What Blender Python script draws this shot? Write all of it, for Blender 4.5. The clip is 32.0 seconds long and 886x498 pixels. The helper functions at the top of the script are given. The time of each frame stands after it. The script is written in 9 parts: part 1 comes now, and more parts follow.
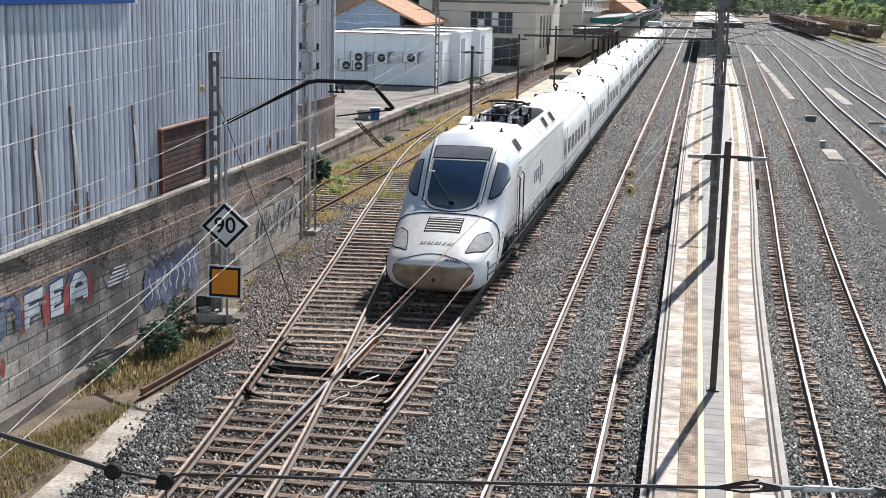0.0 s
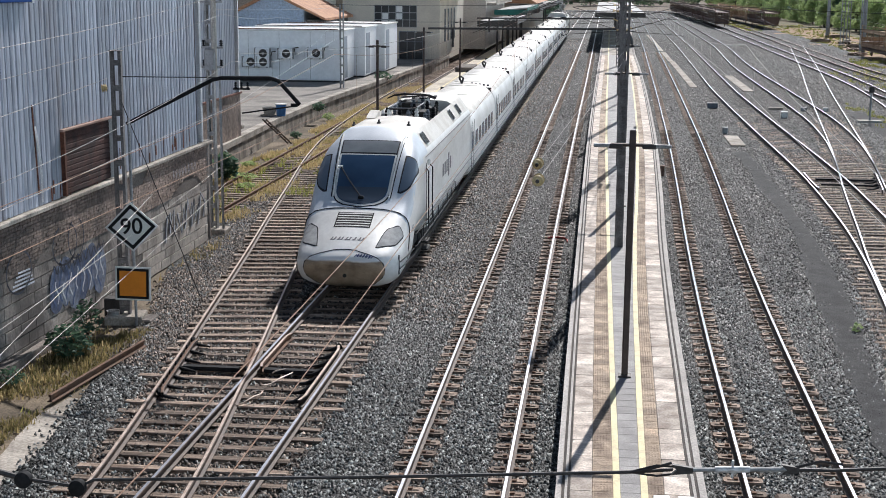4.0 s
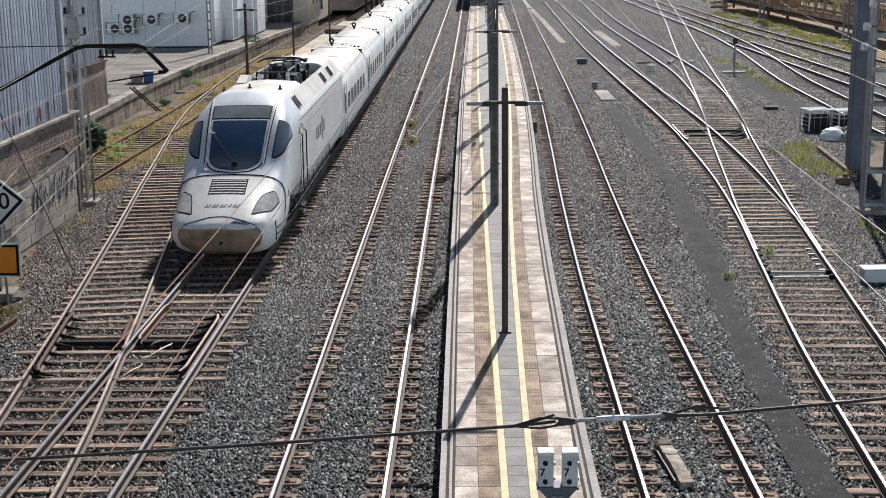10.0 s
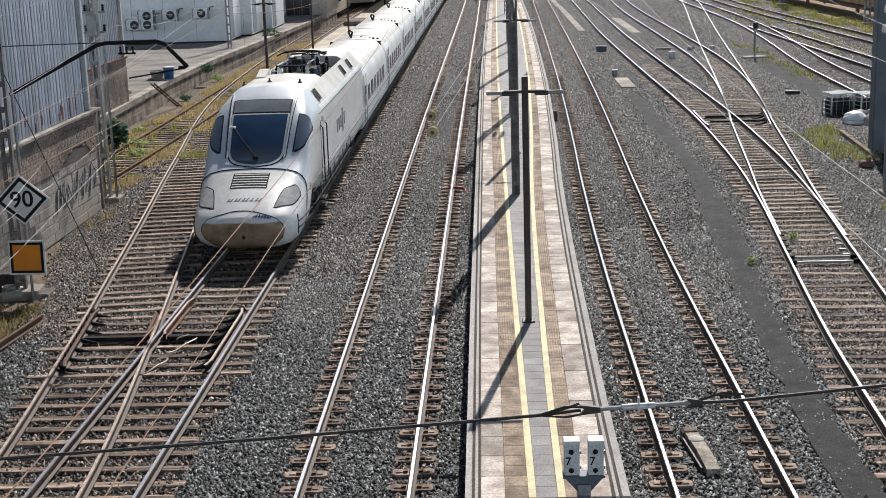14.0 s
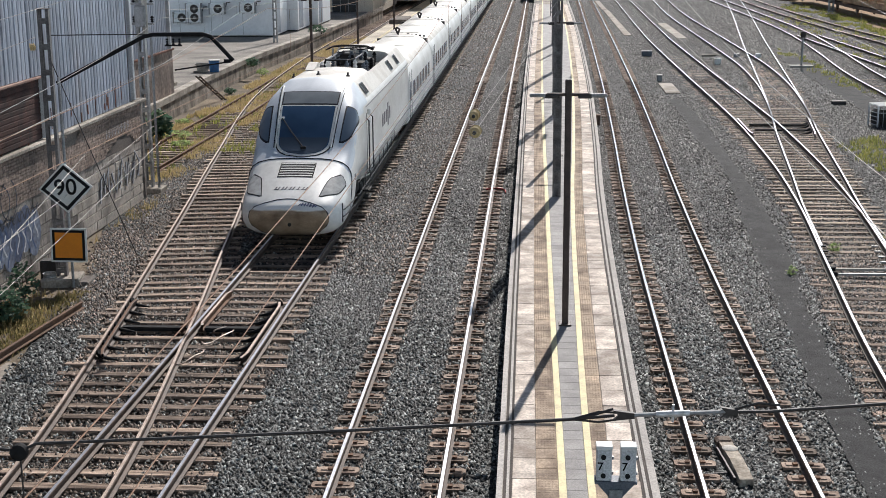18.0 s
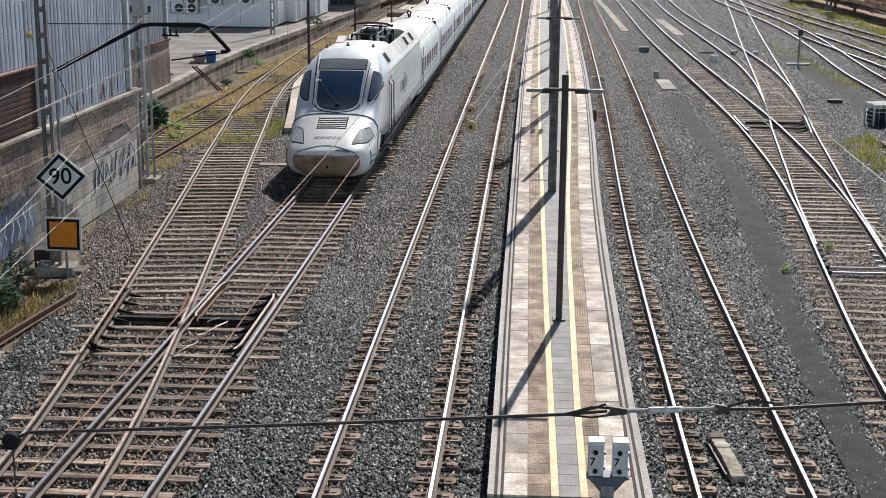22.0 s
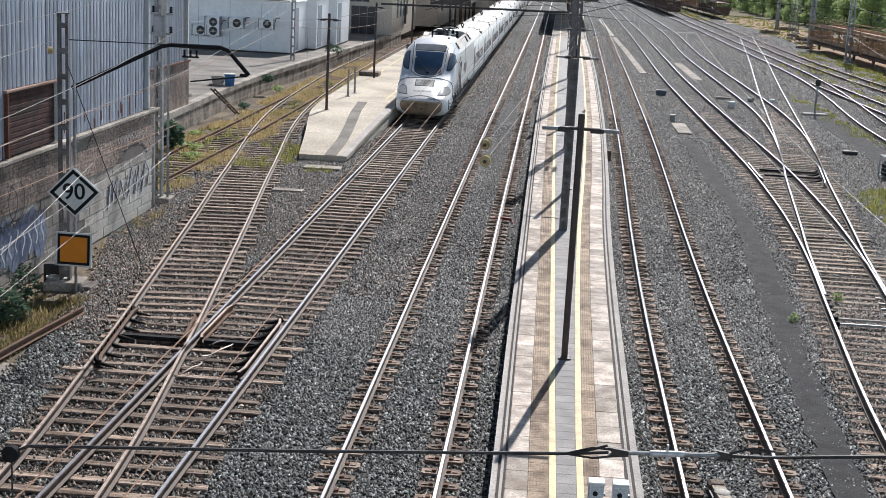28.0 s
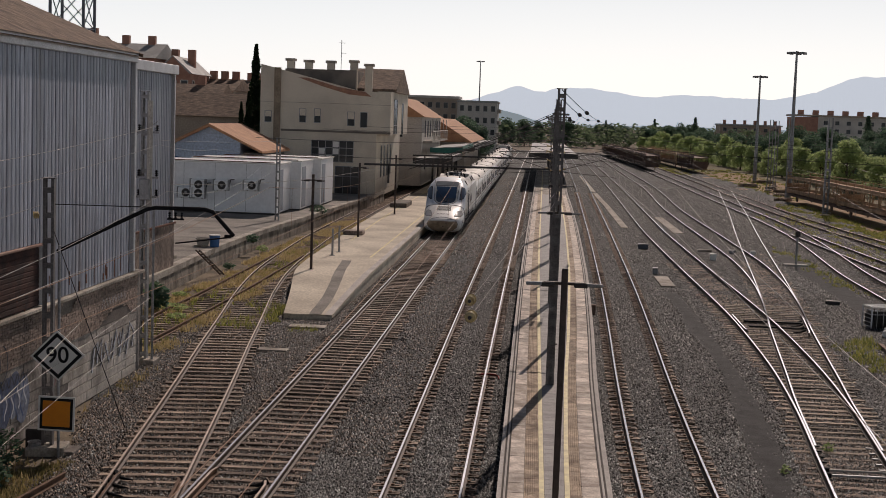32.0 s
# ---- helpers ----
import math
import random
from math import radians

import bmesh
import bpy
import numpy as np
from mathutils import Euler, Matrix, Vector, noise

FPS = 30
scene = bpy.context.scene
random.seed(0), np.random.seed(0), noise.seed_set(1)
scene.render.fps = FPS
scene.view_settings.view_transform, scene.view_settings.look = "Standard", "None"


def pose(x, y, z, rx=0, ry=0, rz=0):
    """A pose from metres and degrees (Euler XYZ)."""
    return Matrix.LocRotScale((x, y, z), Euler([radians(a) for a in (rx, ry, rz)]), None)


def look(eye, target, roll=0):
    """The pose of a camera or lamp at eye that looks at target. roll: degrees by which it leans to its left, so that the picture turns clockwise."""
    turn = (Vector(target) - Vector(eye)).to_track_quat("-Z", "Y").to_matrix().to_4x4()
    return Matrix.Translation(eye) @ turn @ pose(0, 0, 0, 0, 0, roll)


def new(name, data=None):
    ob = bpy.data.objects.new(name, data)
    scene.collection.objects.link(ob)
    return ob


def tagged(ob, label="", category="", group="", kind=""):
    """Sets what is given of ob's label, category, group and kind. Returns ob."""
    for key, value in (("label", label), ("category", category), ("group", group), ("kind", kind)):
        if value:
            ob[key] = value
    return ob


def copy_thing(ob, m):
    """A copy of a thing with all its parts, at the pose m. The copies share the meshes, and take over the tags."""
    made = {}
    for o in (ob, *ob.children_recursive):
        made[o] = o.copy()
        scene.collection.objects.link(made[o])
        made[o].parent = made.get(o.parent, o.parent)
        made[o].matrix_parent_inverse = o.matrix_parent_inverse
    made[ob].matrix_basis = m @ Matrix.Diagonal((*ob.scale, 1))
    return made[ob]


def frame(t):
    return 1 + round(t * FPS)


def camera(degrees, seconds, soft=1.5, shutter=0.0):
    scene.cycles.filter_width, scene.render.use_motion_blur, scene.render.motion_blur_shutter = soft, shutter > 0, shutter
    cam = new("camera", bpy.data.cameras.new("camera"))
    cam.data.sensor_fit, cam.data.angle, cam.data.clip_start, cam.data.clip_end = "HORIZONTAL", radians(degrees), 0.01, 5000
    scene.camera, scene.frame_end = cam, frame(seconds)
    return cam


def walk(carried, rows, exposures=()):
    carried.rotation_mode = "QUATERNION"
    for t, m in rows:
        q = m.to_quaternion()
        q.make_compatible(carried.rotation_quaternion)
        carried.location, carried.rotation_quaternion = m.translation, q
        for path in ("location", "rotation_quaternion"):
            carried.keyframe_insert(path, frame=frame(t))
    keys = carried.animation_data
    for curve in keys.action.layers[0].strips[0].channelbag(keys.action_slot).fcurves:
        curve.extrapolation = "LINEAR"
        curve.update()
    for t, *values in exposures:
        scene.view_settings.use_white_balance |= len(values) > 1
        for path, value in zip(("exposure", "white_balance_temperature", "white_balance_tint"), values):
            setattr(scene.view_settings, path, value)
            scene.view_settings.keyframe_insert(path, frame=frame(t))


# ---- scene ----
EYE = (0.0, 0.0, 8.36)


def aim(yaw, pitch, roll):
    a, b = radians(yaw), radians(pitch)
    way = Vector((-math.sin(a) * math.cos(b), math.cos(a) * math.cos(b), math.sin(b)))
    return look(EYE, Vector(EYE) + way, roll)


# seconds, yaw, pitch, roll of the hand-held camera on the footbridge
PATH = [
    (0, 10.54, -11.13, 1.29), (0.5, 10.56, -10.95, 1.50), (1, 10.16, -9.61, 1.78), (1.5, 9.61, -9.07, 1.78),
    (2, 9.82, -9.70, 1.80), (2.5, 8.64, -10.77, 1.09), (3, 8.31, -11.72, 0.44), (3.5, 7.51, -11.38, 0.44),
    (5.5, 5.49, -11.28, 0.21), (6, 5.86, -10.74, 0.17), (6.5, 5.14, -11.14, -1.54), (7, 5.41, -12.10, -0.87),
    (7.5, 4.96, -11.66, -1.59), (8, 3.37, -11.01, -0.25), (8.5, 2.16, -11.96, -0.65), (9, 1.88, -12.23, -0.62),
    (9.5, 0.82, -12.87, -0.36), (10, 1.30, -12.99, -0.63), (10.5, 1.81, -13.15, -1.58), (11, 1.37, -13.23, -1.28),
    (11.5, 2.28, -12.87, -0.90), (12, 2.19, -13.29, -1.01), (12.5, 1.76, -13.82, -0.83), (13, 2.78, -14.00, -1.59),
    (13.5, 2.12, -13.90, -1.59), (14, 2.29, -13.37, -1.80), (14.5, 2.82, -13.32, -2.03), (15, 2.73, -13.34, -1.97),
    (15.5, 3.40, -13.62, -2.72), (17.5, 3.78, -13.33, -0.74), (18, 3.98, -13.34, -0.39), (18.5, 3.93, -13.40, -0.57),
    (19, 3.79, -13.45, -0.41), (19.5, 3.73, -13.35, -0.29), (20, 2.82, -13.51, -0.08), (20.5, 3.48, -13.34, -0.14),
    (21, 3.30, -13.44, -0.06), (21.5, 3.55, -13.47, 0.32), (22, 3.75, -13.61, 0.36), (22.5, 3.88, -13.67, 0.07),
    (23, 4.61, -13.81, 0.26), (23.5, 4.49, -13.85, 0.41), (24, 4.50, -13.79, 0.70), (24.5, 4.34, -13.91, 0.67),
    (25, 4.23, -13.35, 0.59), (25.5, 4.01, -12.03, 1.59), (27.5, 3.96, -12.42, 2.92), (28, 4.20, -12.22, 2.95),
    (28.5, 4.46, -11.49, 3.31), (29, 3.44, -10.35, 2.12), (29.5, 3.08, -10.17, 2.08), (30, 3.60, -7.79, 1.98),
    (30.5, 3.84, -6.31, 2.17), (31, 3.79, -5.75, 2.52), (31.5, 4.66, -5.66, 2.20), (32, 3.85, -5.50, 2.00),
]
cam = camera(36.61, 32.0, soft=0.8)
walk(cam, [(t, aim(a, b, c)) for t, a, b, c in PATH],
     exposures=[(0, 0.49, 6350, 10), (1, 0.34, 6200, 9), (3, 0.26, 6200, 10), (6, -0.02, 6170, 10), (9, 0.05, 6350, 10), (15, 0.04, 6430, 10), (18, 0.11, 6430, 10),
                (21, 0.09, 6380, 10), (22, 0.11, 6370, 10), (23, 0.25, 6350, 10), (25.5, 0.26, 6300, 10), (28.5, 0.17, 6220, 10), (29.5, 0.19, 6260, 10), (30, 0.04, 6350, 10), (30.5, -0.33, 6550, 12), (31, -0.75, 7000, 17),
                (31.5, -0.95, 7350, 20), (32, -1.02, 7450, 21)])

# sky and sun: the shadows fall towards the bridge and a little to its left
SUN_AZ, SUN_EL = radians(10.2), radians(38.8)
world = bpy.data.worlds.new("sky")
scene.world = world
world.use_nodes = True
wn, wl = world.node_tree.nodes, world.node_tree.links
sky = wn.new("ShaderNodeTexSky")
sky.sky_type, sky.sun_disc = "NISHITA", False
sky.sun_elevation, sky.sun_rotation = SUN_EL, SUN_AZ
sky.air_density, sky.dust_density = 1.0, 0.6
wn["Background"].inputs[1].default_value = 0.044
wl.new(sky.outputs[0], wn["Background"].inputs[0])
# pale summer haze, brightest at the horizon all round
ray, up, fade, haze, both = (wn.new(k) for k in ("ShaderNodeTexCoord", "ShaderNodeSeparateXYZ", "ShaderNodeMapRange", "ShaderNodeBackground", "ShaderNodeAddShader"))
fade.interpolation_type = "SMOOTHSTEP"
fade.inputs["From Min"].default_value, fade.inputs["From Max"].default_value = 0.0, 0.38
fade.inputs["To Min"].default_value, fade.inputs["To Max"].default_value = 1.8, 0.0
haze.inputs[0].default_value = (0.74, 0.885, 1.0, 1)
wl.new(ray.outputs["Generated"], up.inputs[0]), wl.new(up.outputs["Z"], fade.inputs[0]), wl.new(fade.outputs[0], haze.inputs[1])
wl.new(wn["Background"].outputs[0], both.inputs[0]), wl.new(haze.outputs[0], both.inputs[1])
wl.new(both.outputs[0], wn["World Output"].inputs[0])
sun = new("sun", bpy.data.lights.new("sun", "SUN"))
sun.data.energy, sun.data.angle, sun.data.color = 5.0, radians(0.53), (1.0, 0.945, 0.895)
toward = Vector((math.sin(SUN_AZ) * math.cos(SUN_EL), math.cos(SUN_AZ) * math.cos(SUN_EL), math.sin(SUN_EL)))
sun.matrix_world = look(toward * 60, (0, 0, 0))

# ---------------------------------------------------------------- materials


def material(name, color, color2=None, rough=0.75, metal=0.0, scale=2.0, fine=40.0, bump=0.0, spread=0.25,
             rand=0.0, coord="pos", spec=0.4, stretch=None, rough2=None):
    """Base colour in two tones by large noise, fine grain, small bump, variation from piece to piece."""
    m = bpy.data.materials.new(name)
    m.use_nodes = True
    n, l = m.node_tree.nodes, m.node_tree.links
    p = n["Principled BSDF"]
    color2 = color2 or tuple(c * 0.75 for c in color)
    src = n.new("ShaderNodeNewGeometry").outputs["Position"] if coord == "pos" else n.new("ShaderNodeTexCoord").outputs["Object"]
    if stretch:
        mp = n.new("ShaderNodeMapping")
        mp.inputs["Scale"].default_value = stretch
        l.new(src, mp.inputs["Vector"])
        src = mp.outputs[0]
    big, small = n.new("ShaderNodeTexNoise"), n.new("ShaderNodeTexNoise")
    big.inputs["Scale"].default_value, big.inputs["Detail"].default_value = scale, 5
    small.inputs["Scale"].default_value, small.inputs["Detail"].default_value = fine, 3
    l.new(src, big.inputs["Vector"]), l.new(src, small.inputs["Vector"])
    ramp = n.new("ShaderNodeMapRange")
    ramp.inputs["From Min"].default_value, ramp.inputs["From Max"].default_value = 0.36, 0.64
    l.new(big.outputs[0], ramp.inputs[0])
    mix = n.new("ShaderNodeMix")
    mix.data_type = "RGBA"
    mix.inputs[6].default_value, mix.inputs[7].default_value = (*color, 1), (*color2, 1)
    l.new(ramp.outputs[0], mix.inputs[0])
    gain = n.new("ShaderNodeMapRange")
    gain.inputs["From Min"].default_value, gain.inputs["From Max"].default_value = 0.3, 0.7
    gain.inputs["To Min"].default_value, gain.inputs["To Max"].default_value = 1 - spread, 1 + spread
    l.new(small.outputs[0], gain.inputs[0])
    value = gain.outputs[0]
    if rand:
        info, rr, mul = n.new("ShaderNodeObjectInfo"), n.new("ShaderNodeMapRange"), n.new("ShaderNodeMath")
        rr.inputs["To Min"].default_value, rr.inputs["To Max"].default_value = 1 - rand, 1 + rand
        mul.operation = "MULTIPLY"
        l.new(info.outputs["Random"], rr.inputs[0]), l.new(rr.outputs[0], mul.inputs[0]), l.new(value, mul.inputs[1])
        value = mul.outputs[0]
    tint = n.new("ShaderNodeVectorMath")
    tint.operation = "SCALE"
    l.new(mix.outputs[2], tint.inputs[0]), l.new(value, tint.inputs["Scale"])
    l.new(tint.outputs[0], p.inputs["Base Color"])
    p.inputs["Roughness"].default_value, p.inputs["Metallic"].default_value = rough, metal
    p.inputs["Specular IOR Level"].default_value = spec
    if rough2 is not None:
        rg = n.new("ShaderNodeMapRange")
        rg.inputs["To Min"].default_value, rg.inputs["To Max"].default_value = rough, rough2
        l.new(big.outputs[0], rg.inputs[0]), l.new(rg.outputs[0], p.inputs["Roughness"])
    if bump:
        b = n.new("ShaderNodeBump")
        b.inputs["Strength"].default_value, b.inputs["Distance"].default_value = min(1, bump), 0.02
        l.new(small.outputs[0], b.inputs["Height"]), l.new(b.outputs[0], p.inputs["Normal"])
    return m


def ballast_material(name, lo, hi, dust, amount, size=0.055):
    """Broken stone: a cell a stone, each of its own grey, with shade painted dark into the gaps and dust in large
    patches.
    """
    m = bpy.data.materials.new(name)
    m.use_nodes = True
    n, l = m.node_tree.nodes, m.node_tree.links
    p = n["Principled BSDF"]
    geo = n.new("ShaderNodeNewGeometry").outputs["Position"]
    cell = n.new("ShaderNodeTexVoronoi")
    cell.inputs["Scale"].default_value, cell.inputs["Randomness"].default_value = 1 / size, 1.0
    l.new(geo, cell.inputs["Vector"])
    grey = n.new("ShaderNodeSeparateColor")
    l.new(cell.outputs["Color"], grey.inputs[0])
    mix = n.new("ShaderNodeMix")
    mix.data_type = "RGBA"
    mix.inputs[6].default_value, mix.inputs[7].default_value = (*lo, 1), (*hi, 1)
    pw = n.new("ShaderNodeMath")
    pw.operation, pw.inputs[1].default_value = "POWER", 2.4
    l.new(grey.outputs[0], pw.inputs[0]), l.new(pw.outputs[0], mix.inputs[0])
    big = n.new("ShaderNodeTexNoise")
    big.inputs["Scale"].default_value, big.inputs["Detail"].default_value = 0.35, 6
    l.new(geo, big.inputs["Vector"])
    dm = n.new("ShaderNodeMapRange")
    dm.inputs["From Min"].default_value, dm.inputs["From Max"].default_value = 0.4, 0.7
    dm.inputs["To Min"].default_value, dm.inputs["To Max"].default_value = amount * 0.4, amount
    l.new(big.outputs[0], dm.inputs[0])
    mix2 = n.new("ShaderNodeMix")
    mix2.data_type = "RGBA"
    mix2.inputs[7].default_value = (*dust, 1)
    l.new(dm.outputs[0], mix2.inputs[0]), l.new(mix.outputs[2], mix2.inputs[6])
    # cell edges go down to a tenth: painted shade between the stones
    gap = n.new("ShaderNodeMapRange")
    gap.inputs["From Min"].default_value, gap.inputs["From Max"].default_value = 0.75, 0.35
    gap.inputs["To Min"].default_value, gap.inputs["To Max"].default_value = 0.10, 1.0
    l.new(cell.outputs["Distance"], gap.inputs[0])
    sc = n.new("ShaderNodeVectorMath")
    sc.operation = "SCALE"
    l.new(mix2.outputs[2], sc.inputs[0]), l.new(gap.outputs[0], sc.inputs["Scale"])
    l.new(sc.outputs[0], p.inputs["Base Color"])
    p.inputs["Roughness"].default_value, p.inputs["Specular IOR Level"].default_value = 0.8, 0.3
    inv = n.new("ShaderNodeMath")
    inv.operation, inv.inputs[0].default_value = "SUBTRACT", 1.0
    l.new(cell.outputs["Distance"], inv.inputs[1])
    add = n.new("ShaderNodeMath")
    add.operation = "ADD"
    l.new(inv.outputs[0], add.inputs[0]), l.new(grey.outputs[1], add.inputs[1])
    b = n.new("ShaderNodeBump")
    b.inputs["Strength"].default_value, b.inputs["Distance"].default_value = 1.0, 0.05
    l.new(add.outputs[0], b.inputs["Height"]), l.new(b.outputs[0], p.inputs["Normal"])
    return m


def stained(m, dark, size, amount, lo=0.45, hi=0.62):
    """Dark run-down stains of their own shape over a wall: long upright patches."""
    n, l = m.node_tree.nodes, m.node_tree.links
    p, geo, mp, ns, mr, mix = n["Principled BSDF"], *(n.new("ShaderNode" + k) for k in ("NewGeometry", "Mapping", "TexNoise", "MapRange", "Mix"))
    mp.inputs["Scale"].default_value = size
    ns.inputs["Scale"].default_value, ns.inputs["Detail"].default_value, ns.inputs["Roughness"].default_value = 1.0, 7, 0.65
    mr.inputs["From Min"].default_value, mr.inputs["From Max"].default_value, mr.inputs["To Max"].default_value = lo, hi, amount
    mix.data_type = "RGBA"
    mix.inputs[7].default_value = (*dark, 1)
    l.new(geo.outputs["Position"], mp.inputs[0]), l.new(mp.outputs[0], ns.inputs["Vector"]), l.new(ns.outputs[0], mr.inputs[0])
    l.new(p.inputs["Base Color"].links[0].from_socket, mix.inputs[6]), l.new(mr.outputs[0], mix.inputs[0]), l.new(mix.outputs[2], p.inputs["Base Color"])
    return m


def island_material(name, lo, hi, rough=0.8):
    """For joined pieces: every island of its own tone between two colours."""
    m = bpy.data.materials.new(name)
    m.use_nodes = True
    n, l = m.node_tree.nodes, m.node_tree.links
    p, g, mix = n["Principled BSDF"], n.new("ShaderNodeNewGeometry"), n.new("ShaderNodeMix")
    mix.data_type = "RGBA"
    mix.inputs[6].default_value, mix.inputs[7].default_value = (*lo, 1), (*hi, 1)
    l.new(g.outputs["Random Per Island"], mix.inputs[0]), l.new(mix.outputs[2], p.inputs["Base Color"])
    p.inputs["Roughness"].default_value, p.inputs["Specular IOR Level"].default_value = rough, 0.25
    return m


def leaf_material(name, lo, hi):
    m = island_material(name, lo, hi, 0.6)
    n, l = m.node_tree.nodes, m.node_tree.links
    p, t, mx = n["Principled BSDF"], n.new("ShaderNodeBsdfTranslucent"), n.new("ShaderNodeMixShader")
    mx.inputs[0].default_value = 0.55
    l.new(p.inputs["Base Color"].links[0].from_socket, t.inputs[0])
    l.new(p.outputs[0], mx.inputs[1]), l.new(t.outputs[0], mx.inputs[2])
    l.new(mx.outputs[0], n["Material Output"].inputs[0])
    return m


def stone_material(name, tint, ramp_stops):
    """Broken stone: every piece of its own grey, with dull faces and fine grain."""
    m = island_material(name, (0, 0, 0), (1, 1, 1), 0.6)
    n, l = m.node_tree.nodes, m.node_tree.links
    ramp, geo = n.new("ShaderNodeValToRGB"), [q for q in n if q.bl_idname == "ShaderNodeNewGeometry"][0]
    e = ramp.color_ramp.elements
    e[0].position, e[1].position = ramp_stops[0][0], ramp_stops[-1][0]
    for at, v in ramp_stops[1:-1]:
        e.new(at)
    for q, (at, v) in zip(e, ramp_stops):
        q.color = (v * tint[0], v * tint[1], v * tint[2], 1)
    l.new(geo.outputs["Random Per Island"], ramp.inputs[0]), l.new(ramp.outputs[0], n["Principled BSDF"].inputs["Base Color"])
    return m


NEAR_STONE = ((0.0, 0.014), (0.35, 0.038), (0.6, 0.11), (0.82, 0.24), (1.0, 0.48))
MID_STONE = ((0.0, 0.016), (0.4, 0.042), (0.68, 0.10), (0.88, 0.20), (1.0, 0.40))
FAR_STONE = ((0.0, 0.02), (0.5, 0.048), (0.8, 0.10), (0.93, 0.19), (1.0, 0.34))
BALLAST = ballast_material("ballast_grey", (0.02, 0.0215, 0.023), (0.22, 0.23, 0.225), (0.065, 0.063, 0.06), 0.22, 0.075)
BALLAST_BROWN = ballast_material("ballast_rusty", (0.029, 0.025, 0.023), (0.22, 0.185, 0.152), (0.085, 0.05, 0.03), 0.42, 0.075)
STONE = stone_material("loose_stone", (0.94, 1.0, 0.97), NEAR_STONE)
STONE_RUSTY = stone_material("rust_stained_stone", (1.0, 0.76, 0.60), NEAR_STONE)
STONE_MID = stone_material("mid_grey_stone", (1.0, 0.98, 0.94), MID_STONE)
STONE_MID_RUSTY = stone_material("brown_stained_stone", (1.1, 0.84, 0.66), MID_STONE)
STONE_FAR = stone_material("dark_far_stone", (1.0, 0.97, 0.95), FAR_STONE)
STONE_FAR_RUSTY = stone_material("dark_rusty_far_stone", (1.15, 0.84, 0.66), FAR_STONE)
EARTH = material("dry_earth", (0.215, 0.168, 0.115), (0.095, 0.075, 0.052), 0.95, scale=0.6, fine=25, bump=0.6, spread=0.35)
ASPHALT = material("worn_asphalt", (0.044, 0.044, 0.0449), (0.0229, 0.0229, 0.0238), 0.95, scale=2.5, fine=30, bump=0.6, spread=0.4)
YARD = material("yard_asphalt", (0.29, 0.265, 0.235), (0.155, 0.142, 0.127), 0.92, scale=0.45, fine=14, bump=0.3, spread=0.3)
PAVER = material("platform_slab", (0.717, 0.633, 0.554), (0.403, 0.336, 0.286), 0.85, scale=2.6, fine=24, bump=0.25, rand=0.3, spread=0.25)
PAVER_EDGE = material("platform_kerb", (0.526, 0.493, 0.459), (0.403, 0.37, 0.347), 0.85, scale=1.0, fine=30, bump=0.15, rand=0.1)
TACTILE = material("tactile_slab", (0.53, 0.41, 0.30), (0.34, 0.265, 0.20), 0.88, scale=2.2, fine=26, bump=0.2, rand=0.2, spread=0.25)
CENTRE = material("grey_tile", (0.356, 0.339, 0.328), (0.259, 0.247, 0.241), 0.8, scale=2.2, fine=40, bump=0.1, rand=0.12)
YELLOW = material("yellow_paint", (0.80, 0.71, 0.40), (0.64, 0.55, 0.33), 0.7, scale=3, fine=30, spread=0.12)
GROOVE = material("dark_strip", (0.09, 0.075, 0.065), (0.06, 0.05, 0.045), 0.9, scale=3)
stained(PAVER, (0.25, 0.185, 0.135), (1.1, 0.8, 1.0), 0.65, 0.50, 0.68)
stained(TACTILE, (0.15, 0.105, 0.078), (1.6, 0.7, 1.0), 0.8, 0.46, 0.64)
CONCRETE = material("concrete", (0.48, 0.435, 0.38), (0.25, 0.22, 0.185), 0.9, scale=0.9, fine=16, bump=0.3, spread=0.32)
CONCRETE_PALE = material("pale_concrete", (0.50, 0.475, 0.43), (0.38, 0.36, 0.33), 0.9, scale=0.5, fine=20, bump=0.2)
PLATFORM_WORN = material("sunned_concrete", (0.67, 0.60, 0.49), (0.47, 0.41, 0.33), 0.9, scale=0.35, fine=9, bump=0.25, spread=0.22)
RAIL_RUST = material("rusty_rail", (0.176, 0.0924, 0.0528), (0.114, 0.066, 0.044), 0.85, scale=4, fine=50, bump=0.2)
RAIL_SIDE = material("dark_rail", (0.115, 0.076, 0.056), (0.07, 0.05, 0.042), 0.7, scale=4, fine=50)
RAIL_TOP = material("polished_rail", (0.48, 0.49, 0.53), (0.37, 0.38, 0.42), 0.37, 1.0, scale=6, fine=60, spread=0.08)
RAIL_DULL = material("dull_rail_top", (0.52, 0.43, 0.37), (0.34, 0.26, 0.21), 0.5, 0.4, scale=5, fine=60)
SLEEPER_WOOD = material("sleeper_wood", (0.43, 0.33, 0.258), (0.11, 0.076, 0.056), 0.9, scale=2.2, fine=14, bump=0.8,
                        rand=0.45, stretch=(0.35, 5, 5), spread=0.5)
SLEEPER_PALE = material("sun_bleached_sleeper", (0.47, 0.375, 0.29), (0.20, 0.15, 0.11), 0.9, scale=2.2, fine=14, bump=0.8, rand=0.5, stretch=(0.35, 5, 5), spread=0.45)
SLEEPER_CONC = material("sleeper_concrete", (0.37, 0.285, 0.225), (0.17, 0.12, 0.092), 0.9, scale=4, fine=40, bump=0.4, rand=0.5, spread=0.3)
STEEL_GREY = material("galvanised_steel", (0.33, 0.34, 0.35), (0.24, 0.245, 0.25), 0.55, 0.35, scale=4, fine=30)
